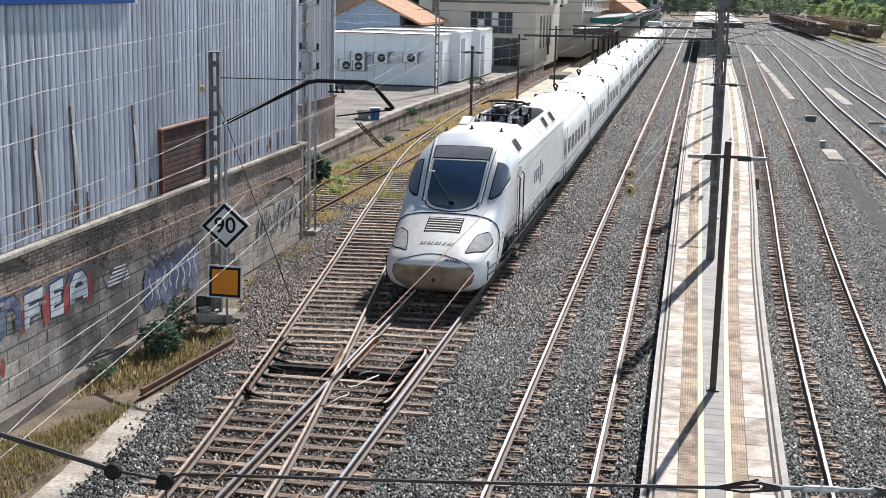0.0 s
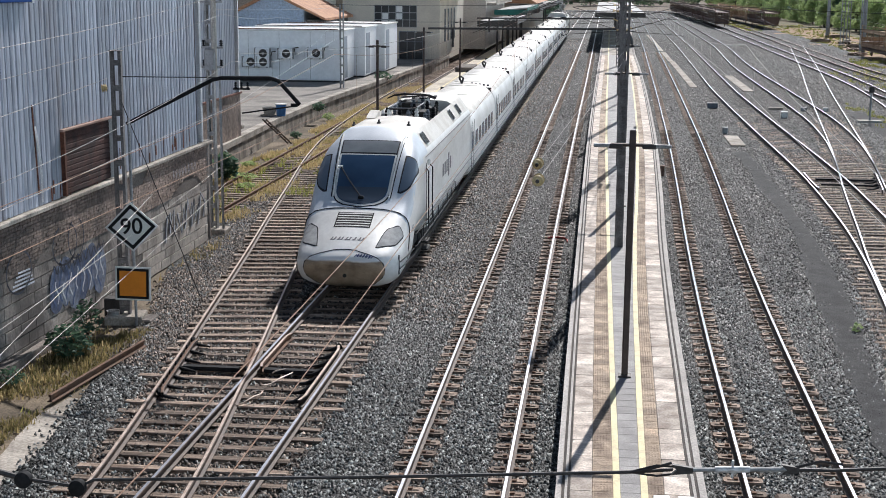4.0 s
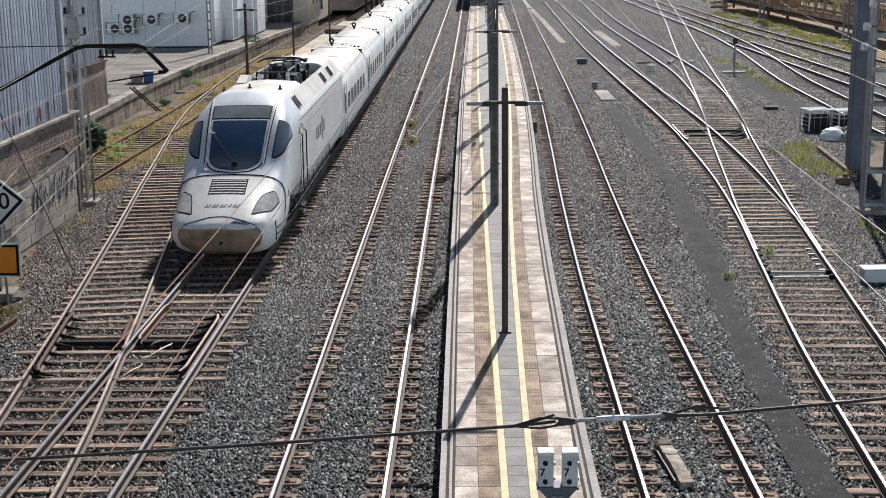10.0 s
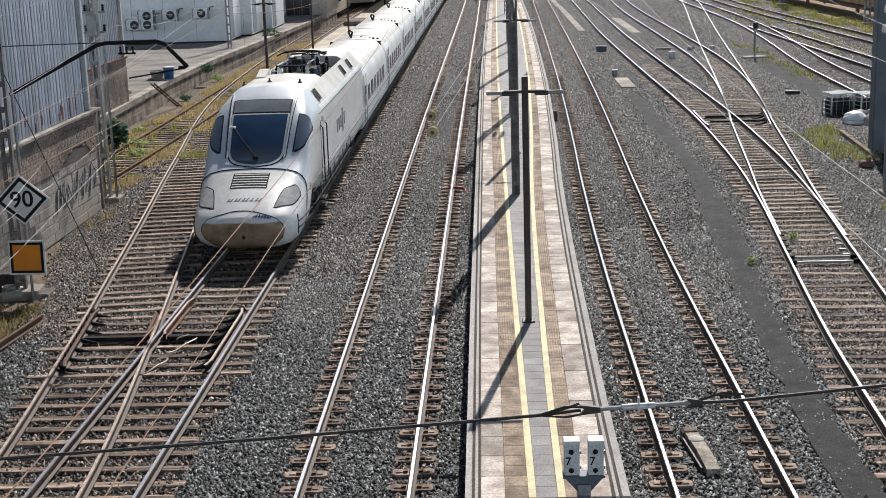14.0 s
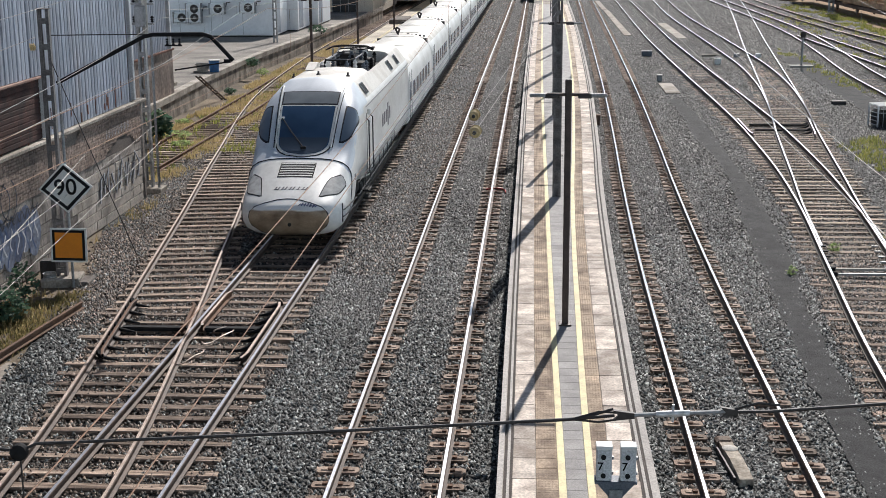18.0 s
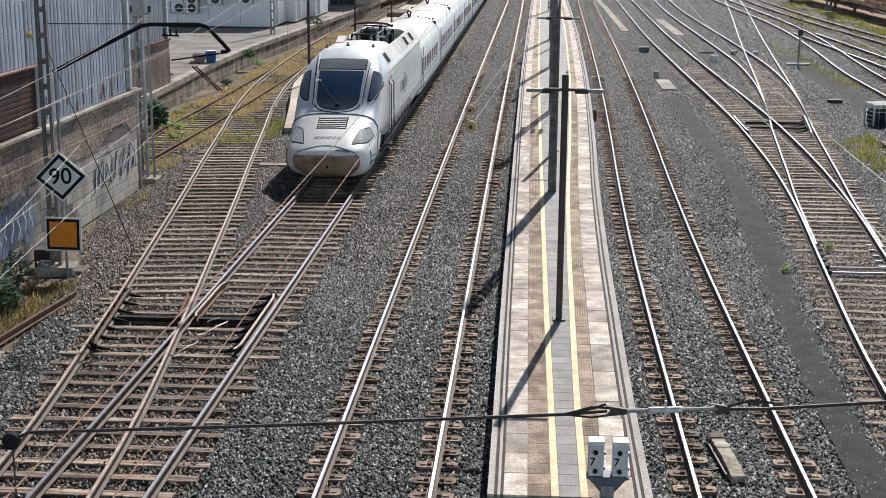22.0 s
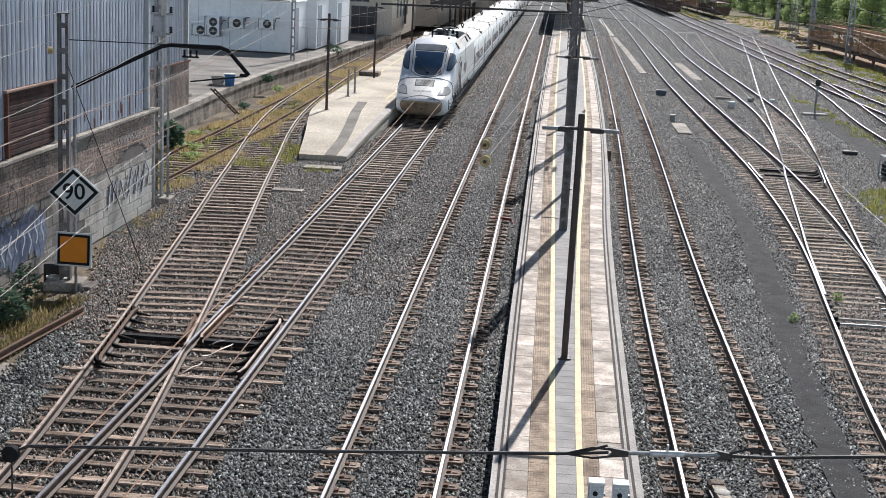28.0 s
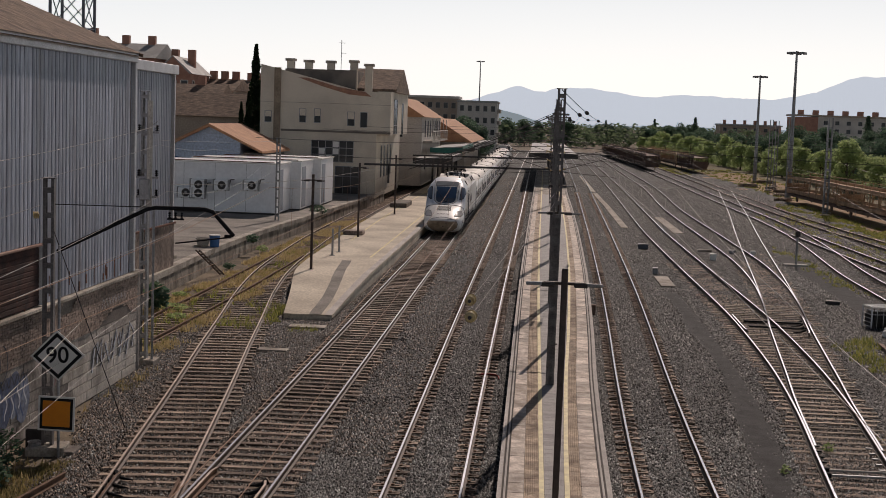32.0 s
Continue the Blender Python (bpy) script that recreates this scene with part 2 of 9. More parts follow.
STEEL_DARK = material("dark_steel", (0.06, 0.055, 0.055), (0.04, 0.036, 0.035), 0.6, 0.2, scale=5)
STEEL_BROWN = material("brown_painted_steel", (0.07, 0.05, 0.045), (0.045, 0.034, 0.03), 0.55, 0.1, scale=5)
STEEL_BLUE = material("blue_grey_steel", (0.13, 0.15, 0.18), (0.10, 0.115, 0.14), 0.6, 0.1, scale=2)
BLACK = material("black_paint", (0.02, 0.02, 0.022), (0.014, 0.014, 0.015), 0.75, scale=5, spec=0.12)
WHITE = material("white_paint", (0.78, 0.78, 0.76), (0.68, 0.68, 0.66), 0.5, scale=2, spread=0.05)
WIRE = material("catenary_wire", (0.36, 0.35, 0.34), (0.27, 0.25, 0.235), 0.5, 0.3, scale=2)
COPPER = material("brown_copper_wire", (0.33, 0.20, 0.13), (0.24, 0.145, 0.095), 0.6, 0.3, scale=2)
# these two rail tops have the blue of reflected sky in their colour
RAIL_BLUE = material("dull_sky_tint_rail_top", (0.27, 0.295, 0.34), (0.20, 0.215, 0.25), 0.27, 1.0, scale=6, fine=60, spread=0.1)
RAIL_WORN = material("worn_sky_tint_rail_top", (0.35, 0.375, 0.42), (0.26, 0.28, 0.32), 0.33, 1.0, scale=6, fine=60, spread=0.1)
RUST = material("rust", (0.16, 0.06, 0.035), (0.07, 0.03, 0.022), 0.85, scale=1.5, fine=25, bump=0.3, spread=0.4)
CERAMIC = material("cream_ceramic", (0.58, 0.46, 0.24), (0.42, 0.31, 0.15), 0.25, scale=5)
CERAMIC_W = material("white_ceramic", (0.75, 0.75, 0.74), (0.65, 0.65, 0.65), 0.25, scale=5)

# ---------------------------------------------------------------- mesh tools


class Build:
    """Collects faces of boxes, tubes, sheets and sweeps for one mesh."""

    def __init__(self):
        self.v, self.f, self.s, self.k = [], [], [], 0

    def add(self, verts, faces, slot=0):
        o = len(self.v)
        self.v += [tuple(q) for q in verts]
        self.f += [tuple(i + o for i in q) for q in faces]
        self.s += [slot] * len(faces)
        return self

    def box(self, x, y, z, sx, sy, sz, ch=0.0, turn=None, slot=0):
        """A box with its centre at x, y, z; ch: chamfer; turn: a rotation about its centre."""
        h = (sx / 2, sy / 2, sz / 2)
        signs = [(a, b, c) for a in (-1, 1) for b in (-1, 1) for c in (-1, 1)]
        if ch <= 0:
            pts = [Vector((a * h[0], b * h[1], c * h[2])) for a, b, c in signs]
            faces = [(0, 1, 3, 2), (4, 6, 7, 5), (0, 4, 5, 1), (2, 3, 7, 6), (0, 2, 6, 4), (1, 5, 7, 3)]
        else:
            pts, index = [], {}
            for q in signs:
                for axis in range(3):
                    index[q, axis] = len(pts)
                    pts.append(Vector([q[i] * (h[i] - (0 if i == axis else ch)) for i in range(3)]))
            faces = []
            for axis in range(3):
                u, w = (axis + 1) % 3, (axis + 2) % 3
                for s in (-1, 1):
                    ring = []
                    for a, b in ((-1, -1), (1, -1), (1, 1), (-1, 1)):
                        q = [0, 0, 0]
                        q[axis], q[u], q[w] = s, a, b
                        ring.append(index[tuple(q), axis])
                    faces.append(tuple(ring if s > 0 else ring[::-1]))
                for a in (-1, 1):
                    for b in (-1, 1):
                        q0, q1 = [0, 0, 0], [0, 0, 0]
                        q0[u] = q1[u] = a
                        q0[w] = q1[w] = b
                        q0[axis], q1[axis] = -1, 1
                        ring = (index[tuple(q0), u], index[tuple(q1), u], index[tuple(q1), w], index[tuple(q0), w])
                        faces.append(ring if a * b < 0 else ring[::-1])
            for q in signs:
                ring = (index[q, 0], index[q, 1], index[q, 2])
                faces.append(ring if q[0] * q[1] * q[2] > 0 else ring[::-1])
        if turn is not None:
            pts = [turn @ q for q in pts]
        return self.add([(q[0] + x, q[1] + y, q[2] + z) for q in pts], faces, slot)

    def span(self, x0, y0, z0, x1, y1, z1, ch=0.0, slot=0):
        return self.box((x0 + x1) / 2, (y0 + y1) / 2, (z0 + z1) / 2, abs(x1 - x0), abs(y1 - y0), abs(z1 - z0), ch, None, slot)

    def beam(self, a, b, w, h, slot=0):
        """A square bar from a to b."""
        a, b = Vector(a), Vector(b)
        d = b - a
        q = d.to_track_quat("Y", "Z").to_matrix()
        m = (a + b) / 2
        return self.box(m[0], m[1], m[2], w, d.length, h, 0, q, slot)

    def tube(self, path, r, n=8, r2=None, caps=True, slot=0):
        """A round tube along a path of points, of radius r (r2 at its end)."""
        path = [Vector(q) for q in path]
        rings, k = [], len(path)
        side = None
        for i, q in enumerate(path):
            d = (path[min(i + 1, k - 1)] - path[max(i - 1, 0)]).normalized()
            ref = Vector((0, 0, 1)) if abs(d.z) < 0.9 else Vector((1, 0, 0))
            u = d.cross(ref).normalized() if side is None else (side - d * side.dot(d)).normalized()
            side = u
            w = d.cross(u)
            rad = r if r2 is None else r + (r2 - r) * i / (k - 1)
            rings.append([q + (u * math.cos(2 * math.pi * j / n) + w * math.sin(2 * math.pi * j / n)) * rad for j in range(n)])
        faces = [(i * n + j, i * n + (j + 1) % n, (i + 1) * n + (j + 1) % n, (i + 1) * n + j) for i in range(k - 1) for j in range(n)]
        if caps:
            faces += [tuple(range(n))[::-1], tuple(range((k - 1) * n, k * n))]
        return self.add([p for ring in rings for p in ring], faces, slot)

    def lathe(self, profile, x=0, y=0, z=0, n=16, axis="Z", slot=0):
        """A turned form: (radius, height) pairs round an axis."""
        pts = []
        for rad, hgt in profile:
            for j in range(n):
                a = 2 * math.pi * j / n
                c, s = rad * math.cos(a), rad * math.sin(a)
                pts.append({"Z": (x + c, y + s, z + hgt), "Y": (x + c, y + hgt, z + s), "X": (x + hgt, y + c, z + s)}[axis])
        k = len(profile)
        faces = [(i * n + j, i * n + (j + 1) % n, (i + 1) * n + (j + 1) % n, (i + 1) * n + j) for i in range(k - 1) for j in range(n)]
        faces += [tuple(range(n))[::-1], tuple(range((k - 1) * n, k * n))]
        return self.add(pts, faces, slot)

    def prism(self, outline, lo, hi, axis="z", slot=0):
        """An outline of 2D points pushed from lo to hi: axis z (x, y), y (x, z) or x (y, z)."""
        put = {"z": lambda a, b, c: (a, b, c), "y": lambda a, b, c: (a, c, b), "x": lambda a, b, c: (c, a, b)}[axis]
        n = len(outline)
        pts = [put(a, b, lo) for a, b in outline] + [put(a, b, hi) for a, b in outline]
        faces = [tuple(range(n))[::-1], tuple(range(n, 2 * n))] + [(i, (i + 1) % n, n + (i + 1) % n, n + i) for i in range(n)]
        return self.add(pts, faces, slot)

    def sweep(self, profile, path, closed=True, slots=None):
        """A profile of (side, height) points along a level path."""
        path = [Vector(q) for q in path]
        k, n = len(path), len(profile)
        pts = []
        for i, q in enumerate(path):
            d = path[min(i + 1, k - 1)] - path[max(i - 1, 0)]
            d.z = 0
            d.normalize()
            right = Vector((d.y, -d.x, 0))
            pts += [q + right * a + Vector((0, 0, b)) for a, b in profile]
        o = len(self.v)
        self.v += [tuple(q) for q in pts]
        for i in range(k - 1):
            for j in range(n if closed else n - 1):
                self.f.append((o + i * n + j, o + i * n + (j + 1) % n, o + (i + 1) * n + (j + 1) % n, o + (i + 1) * n + j))
                self.s.append(slots[j] if slots else 0)
        return self

    def grid(self, rows, slot=0):
        """A sheet from rows of points."""
        n = len(rows[0])
        return self.add([p for r in rows for p in r],
                        [(i * n + j, i * n + j + 1, (i + 1) * n + j + 1, (i + 1) * n + j) for i in range(len(rows) - 1) for j in range(n - 1)], slot)

    def mesh(self, name, mats, smooth=False, recalc=True):
        me = bpy.data.meshes.new(name)
        me.from_pydata(self.v, [], self.f)
        for m in (mats if isinstance(mats, (list, tuple)) else [mats]):
            me.materials.append(m)
        if any(self.s):
            me.polygons.foreach_set("material_index", self.s)
        if recalc and len(self.f) < 30000:
            bm = bmesh.new()
            bm.from_mesh(me)
            bmesh.ops.recalc_face_normals(bm, faces=bm.faces)
            bm.to_mesh(me)
            bm.free()
        if smooth:
            me.polygons.foreach_set("use_smooth", [True] * len(me.polygons))
            me.set_sharp_from_angle(angle=radians(38))
        me.update()
        return me


def part(name, b, mats, parent, label="", smooth=False, at=None, recalc=True):
    """ONE mesh object under a thing or a part. b: a Build or a mesh."""
    ob = new(name, b.mesh(name, mats, smooth, recalc) if isinstance(b, Build) else b)
    ob.parent = parent
    if at is not None:
        ob.matrix_basis = at
    if label:
        ob["label"] = label
    return ob


def thing(name, label, category, at=None, group="", kind=""):
    ob = new(name)
    ob.empty_display_size = 0.2
    if at is not None:
        ob.matrix_basis = at if isinstance(at, Matrix) else Matrix.Translation(at)
    return tagged(ob, label, category, group, kind)


def single(name, b, mats, label, category, at=None, group="", kind="", smooth=False, recalc=True):
    """A thing of one mesh."""
    ob = new(name, b.mesh(name, mats, smooth, recalc) if isinstance(b, Build) else b)
    if at is not None:
        ob.matrix_basis = at if isinstance(at, Matrix) else Matrix.Translation(at)
    return tagged(ob, label, category, group, kind)


def along(points, y):
    """x of a line of (y, x) stations at y, smooth between them."""
    if y <= points[0][0]:
        (y0, x0), (y1, x1) = points[0], points[1]
        return x0 + (x1 - x0) * (y - y0) / (y1 - y0)
    for i in range(len(points) - 1):
        (y0, x0), (y1, x1) = points[i], points[i + 1]
        if y <= y1:
            ya, xa = points[max(i - 1, 0)]
            yb, xb = points[min(i + 2, len(points) - 1)]
            m0 = (x1 - xa) / (y1 - ya)
            m1 = (xb - x0) / (yb - y0)
            h = y1 - y0
            t = (y - y0) / h
            return ((2 * t**3 - 3 * t**2 + 1) * x0 + (t**3 - 2 * t**2 + t) * h * m0 + (-2 * t**3 + 3 * t**2) * x1 + (t**3 - t**2) * h * m1)
    (y0, x0), (y1, x1) = points[-2], points[-1]
    return x1 + (x1 - x0) * (y - y1) / (y1 - y0)


rng = random.Random(7)

# ---------------------------------------------------------------- ground

GZ = -0.235  # height of the stone bed; the rails' tops are at 0


EDGE_L = [(4, -9.9), (19.3, -10.0), (26, -10.6), (32.2, -11.1), (36, -12.3), (44, -13.4), (52, -13.9), (64.4, -14.6), (107.3, -13.6), (214.7, -12.5), (450.9, -11)]
EDGE_R = [(4, 9.5), (21.5, 11), (36.5, 13.0), (53.7, 16.0), (75.1, 24), (107.3, 30), (150.3, 31), (214.7, 33), (322, 30), (450.9, 26)]


def sunk(x, y):
    """How far the stone lies lower between the timbers of the old tracks."""
    x, y = np.asarray(x, float), np.asarray(y, float)
    out = np.zeros(np.broadcast(x, y).shape)
    for line, reach in ((T0_LINE, 1.55), (T1_LINE, 1.6), (T4_LINE, 1.45), (T4B_LINE, 1.45)):
        ly, lx = [q[0] for q in line], [q[1] for q in line]
        d = np.abs(x - np.interp(y, ly, lx))
        fade = np.clip((reach - d) / 0.3, 0, 1) * np.clip((y - ly[0]) / 2, 0, 1) * np.clip((100 - y) / 20, 0, 1)
        out = np.maximum(out, (0.042 if line[1][1] < 0 else 0.014) * fade)
    return out


def build_ground():
    b = Build()
    xs = [-3000, -800, -300, -120, -60, -30, -20] + list(range(-18, 35)) + [40, 60, 120, 300, 800, 3000]
    ys = [-400, -60, -10] + [2 + 4 * i for i in range(60)] + [260, 330, 430, 700, 1200, 2200, 4600]
    def low(x, y):
        inside = 2 < y < 440 and along(EDGE_L, y) + 1.0 < x < along(EDGE_R, y) - 1.5
        return 0.14 if inside else 0.02
    b.grid([[(x, y, GZ - low(x, y)) for x in xs] for y in ys])
    single("ground", b, EARTH, "dry brown earth and dust round the railway yard", "ground", kind="structure", recalc=False)
    b = Build()
    ys = [4 + i * 1.0 for i in range(69)] + [73 + i * 6 for i in range(59)]
    rows = []
    for y in ys:
        l, r = along(EDGE_L, y) + 0.35 * noise.noise((0, y * 0.35, 3)), along(EDGE_R, y) + 0.6 * noise.noise((9, y * 0.3, 3))
        n = 90
        xs = [l + (r - l) * i / n for i in range(n + 1)]
        down = 1.25 * sunk(xs, y)
        rows.append([(x, y, GZ + 0.025 - down[i] + 0.02 * noise.noise((x * 0.6, y * 0.4, 0)) - (0.03 if i in (0, n) else 0)) for i, x in enumerate(xs)])
    b.grid(rows)
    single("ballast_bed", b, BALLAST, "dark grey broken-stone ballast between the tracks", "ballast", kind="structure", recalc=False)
    b = Build()
    rows = []
    for i in range(60):
        y = 4 + i * 1.5
        l, r = along(T0_LINE, y) - 1.75 + 0.25 * noise.noise((0, y * 0.5, 7)), -5.05 + 0.25 * noise.noise((4, y * 0.5, 7))
        xs = [l + (r - l) * j / 30 for j in range(31)]
        down = sunk(xs, y)
        rows.append([(x, y, GZ + 0.03 - down[j] + 0.012 * noise.noise((j * 0.2, y * 0.4, 5)) - (0.06 if j in (0, 30) else 0)) for j, x in enumerate(xs)])
    b.grid(rows)
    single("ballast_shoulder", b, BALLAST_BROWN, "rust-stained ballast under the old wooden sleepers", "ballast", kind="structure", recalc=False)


def loose_stones(name, count, y0, y1, lo, hi, seed, label, mats=None):
    """Thousands of broken stones, joined: each a squashed, turned pyramid of five uneven faces, its foot in the bed."""
    g = np.random.default_rng(seed)
    base = np.array([(1, 0, -0.3), (0.2, 0.95, -0.2), (-0.85, 0.5, -0.3), (-0.75, -0.6, -0.2), (0.4, -0.95, -0.3), (0.1, 0.1, 0.8)])
    tri = np.array([(0, 1, 5), (1, 2, 5), (2, 3, 5), (3, 4, 5), (4, 0, 5)])
    y = y0 + (y1 - y0) * g.uniform(0, 1, count) ** 1.25
    ys = lambda line: np.interp(y, [q[0] for q in line], [q[1] for q in line])
    left = np.interp(y, [4, 20, 22.5, 25.3, 27.2, 32, 36, 42, 46, 53, 60, 75, 110], [-9.8, -9.95, -10.1, -10.5, -10.55, -11.2, -12.3, -12.75, -13.3, -13.6, -14.0, -14.5, -8]) + 0.14 * g.normal(size=count)
    right = np.interp(y, [4, 21, 36, 54, 75, 100, 210], [9.3, 10.8, 12.6, 15.5, 22, 27, 31])
    x = left + (right - left) * g.uniform(0, 1, count)
    walk_l, walk_r = ys(WALK_L), ys(WALK_R)
    keep = ((x < ys(PL) - 0.02) | (x > ys(PR) + 0.02) | (y < 17.5)) & ((x < walk_l + 0.06 + 0.09 * np.sin(2.3 * y) + 0.07 * np.sin(5.9 * y + 1.0) + g.uniform(-0.06, 0.16, count)) | (x > walk_r - 0.06 + 0.09 * np.sin(2.9 * y + 2.0) + 0.07 * np.sin(6.7 * y) - g.uniform(-0.06, 0.16, count)) | (y > 70))
    wave = 0.10 * np.sin(2.3 * y) + 0.07 * np.sin(5.1 * y + 1.0) + 0.05 * np.sin(9.7 * y + 2.0)
    keep &= ~((x > 15.65 + 0.03 * (y - 58) + wave) & (x < 16.95 + 0.03 * (y - 58) - wave) & (y > 57) & (y < 92))
    for line in (T2_LINE, T3_LINE):  # the blocks of the concrete sleepers lie bare
        on_block = (np.abs(np.abs(x - ys(line)) - HALF) < 0.35) & (np.abs((y - 4 + 0.3) % 0.6 - 0.3) < 0.13)
        keep &= ~(on_block & (g.uniform(0, 1, count) < 0.78))
    x, y = x[keep], y[keep]
    n = len(x)
    ys_kept = lambda line: np.interp(y, [q[0] for q in line], [q[1] for q in line])
    near = np.zeros(n, bool)
    for line, reach in ((T0_LINE, 1.3), (T1_LINE, 1.35), (T4_LINE, 1.4), (T4B_LINE, 1.4)):
        xc = np.interp(y, [q[0] for q in line], [q[1] for q in line])
        near |= (np.abs(x - xc) < reach) & (y > line[0][0]) & (y < 70)
    rusty = near & (g.uniform(0, 1, n) < 0.75)
    for line in (T2_LINE, T3_LINE):
        xc = np.interp(y, [q[0] for q in line], [q[1] for q in line])
        rusty |= (np.abs(np.abs(x - xc) - HALF) < 0.38) & (g.uniform(0, 1, n) < 0.6)
    rusty |= (x < -3.2) & (y > 33) & (g.uniform(0, 1, n) < 0.35)
    rusty |= (x < ys_kept(T0_LINE) - 1.1) & (y > 28) & (g.uniform(0, 1, n) < 0.7)
    rusty = rusty.astype(np.int32)
    z = GZ + 0.03 + g.uniform(-0.012, 0.022, n) - sunk(x, y) * (g.uniform(0, 1, n) > 0.13)
    s = g.uniform(lo, hi, (n, 1, 3)) * np.array([1.0, 1.0, 1.2])
    p = base[None] + g.uniform(-0.28, 0.28, (n, 6, 3))
    p[:, 5, :2] += g.uniform(-0.5, 0.5, (n, 2))
    p *= s
    a, c = g.uniform(0, 6.28, n), g.uniform(-0.5, 0.5, n)
    ca, sa, cb, sb = np.cos(a)[:, None], np.sin(a)[:, None], np.cos(c)[:, None], np.sin(c)[:, None]
    px, py, pz = p[..., 0], p[..., 1], p[..., 2]
    py, pz = py * cb - pz * sb, py * sb + pz * cb
    px, py = px * ca - py * sa, px * sa + py * ca
    v = np.stack([px + x[:, None], py + y[:, None], pz + z[:, None]], -1).reshape(-1, 3)
    f = (tri[None] + (6 * np.arange(n))[:, None, None]).reshape(-1, 3)
    me = bpy.data.meshes.new(name)
    me.vertices.add(len(v)), me.loops.add(f.size), me.polygons.add(len(f))
    me.vertices.foreach_set("co", v.ravel())
    me.loops.foreach_set("vertex_index", f.ravel())
    me.polygons.foreach_set("loop_start", np.arange(0, f.size, 3))
    me.update(calc_edges=True)
    me.materials.append((mats or (STONE, STONE_RUSTY))[0]), me.materials.append((mats or (STONE, STONE_RUSTY))[1])
    me.polygons.foreach_set("material_index", np.repeat(rusty, 5))
    return tagged(new(name, me), label, "ballast", kind="stuff")


# ---------------------------------------------------------------- tracks: stations of (y, x) of the centre lines

T1_LINE = [(4, -6.53), (64.4, -6.53), (161, -6.5), (322, -6.3), (450.9, -5.6)]
T2_LINE = [(4, -2.27), (64.4, -2.26), (128.8, -2.1), (274.8, -1.86), (450.9, -1.2)]
T3_LINE = [(4, 3.5), (18.2, 3.53), (32.7, 3.61), (44.3, 3.84), (54.5, 4.13), (68, 4.47), (82.7, 4.76), (115, 5.3), (201.8, 6.5), (450.9, 8.6)]
T0_LINE = [(4, -6.75), (19.3, -7.44), (27.4, -8.33), (33.3, -9.1), (40.8, -10.1), (47.2, -11.0), (53.7, -11.87), (62.3, -13.05), (70.9, -13.95), (79.4, -14.45), (96.6, -15.0), (139.6, -15.1), (182.5, -14.6)]
T00_LINE = [(47.8, -14.72), (55.8, -14.55), (64.4, -14.5), (73, -14.55), (79.4, -14.6)]
T4_LINE = [(4, 6.6), (15, 7.05), (21.7, 7.42), (26.9, 7.75), (34.3, 8.44), (40.5, 9.04), (47, 9.5), (53, 9.74), (60, 9.9), (67.5, 9.9), (79, 9.8), (96, 9.72), (110.6, 9.75), (193.2, 10.9), (450.9, 12.6)]
T4B_LINE = [(34.3, 8.44), (36.2, 8.7), (39, 8.98), (42.3, 9.33), (47, 9.9), (51.3, 10.4), (58, 11.2), (63, 11.86), (72, 12.95), (93, 15.32), (106.8, 16.9), (139.6, 20.8), (188.9, 26.3)]
T5_LINE = [(51.3, 10.4), (59, 11.35), (67.7, 12.42), (76, 13.22), (86.5, 13.78), (101, 13.95), (139.6, 14.25), (193.2, 15.9), (450.9, 16.9)]
T6_LINE = [(42.9, 18.6), (62.3, 18.75), (70.9, 19.0), (81.6, 19.4), (97.7, 20.7), (111.6, 21.6), (126.7, 22.0), (161, 22.0), (450.9, 21.6)]
T7_LINE = [(53.7, 23.4), (77.3, 22.75), (97.7, 22.3), (111.6, 22.0)]
T8_LINE = [(64.4, 28.3), (93.4, 27.25), (107.3, 26.75), (120.2, 26.1), (148.1, 25.6), (214.7, 26.2), (450.9, 26.5)]

RAIL = [(-0.07, -0.165), (0.07, -0.165), (0.07, -0.15), (0.012, -0.13), (0.012, -0.05), (0.036, -0.04), (0.036, -0.008), (0.025, 0.0),
        (-0.025, 0.0), (-0.036, -0.008), (-0.036, -0.04), (-0.012, -0.05), (-0.012, -0.13), (-0.07, -0.15)]
RAIL_SLOTS = [1 if j == 7 else 0 for j in range(14)]
HALF = 0.87


def line_points(line, y0, y1, step, off=0.0, z=0.0):
    out, y = [], y0
    while y < y1 - 1e-6:
        out.append(y)
        y += step if y < 90 else step * 4
    out.append(y1)
    pts = []
    for y in out:
        d = Vector((along(line, y + 0.2) - along(line, y - 0.2), 0.4, 0)).normalized()
        pts.append(Vector((along(line, y) + d.y * off, y - d.x * off, z)))
    return pts


def wooden_sleeper(length, name="sleeper"):
    b = Build()
    b.box(0, 0, -0.085, length, 0.225, 0.17, 0.015)
    return b.mesh(name, SLEEPER_WOOD)


def twin_sleeper(name="sleeper"):
    b = Build()
    for s in (-1, 1):
        b.prism([(-0.34, -0.08), (-0.30, -0.12), (0.30, -0.12), (0.34, -0.08), (0.34, 0.08), (0.30, 0.12), (-0.30, 0.12), (-0.34, 0.08)], -0.19, 0.012, slot=0)
        k = len(b.v) - 16
        for i in range(k, len(b.v)):
            x, y, z = b.v[i]
            b.v[i] = (x + s * HALF, y, z)
        for q in (-1, 1):
            b.box(s * HALF + q * 0.125, 0, 0.032, 0.075, 0.09, 0.03, 0, None, 1)
            b.box(s * HALF + q * 0.225, 0, 0.022, 0.10, 0.09, 0.014, 0, None, 0)
    b.box(0, 0, -0.12, 1.1, 0.05, 0.05, 0, None, 1)
    return b.mesh(name, [SLEEPER_CONC, RAIL_RUST])


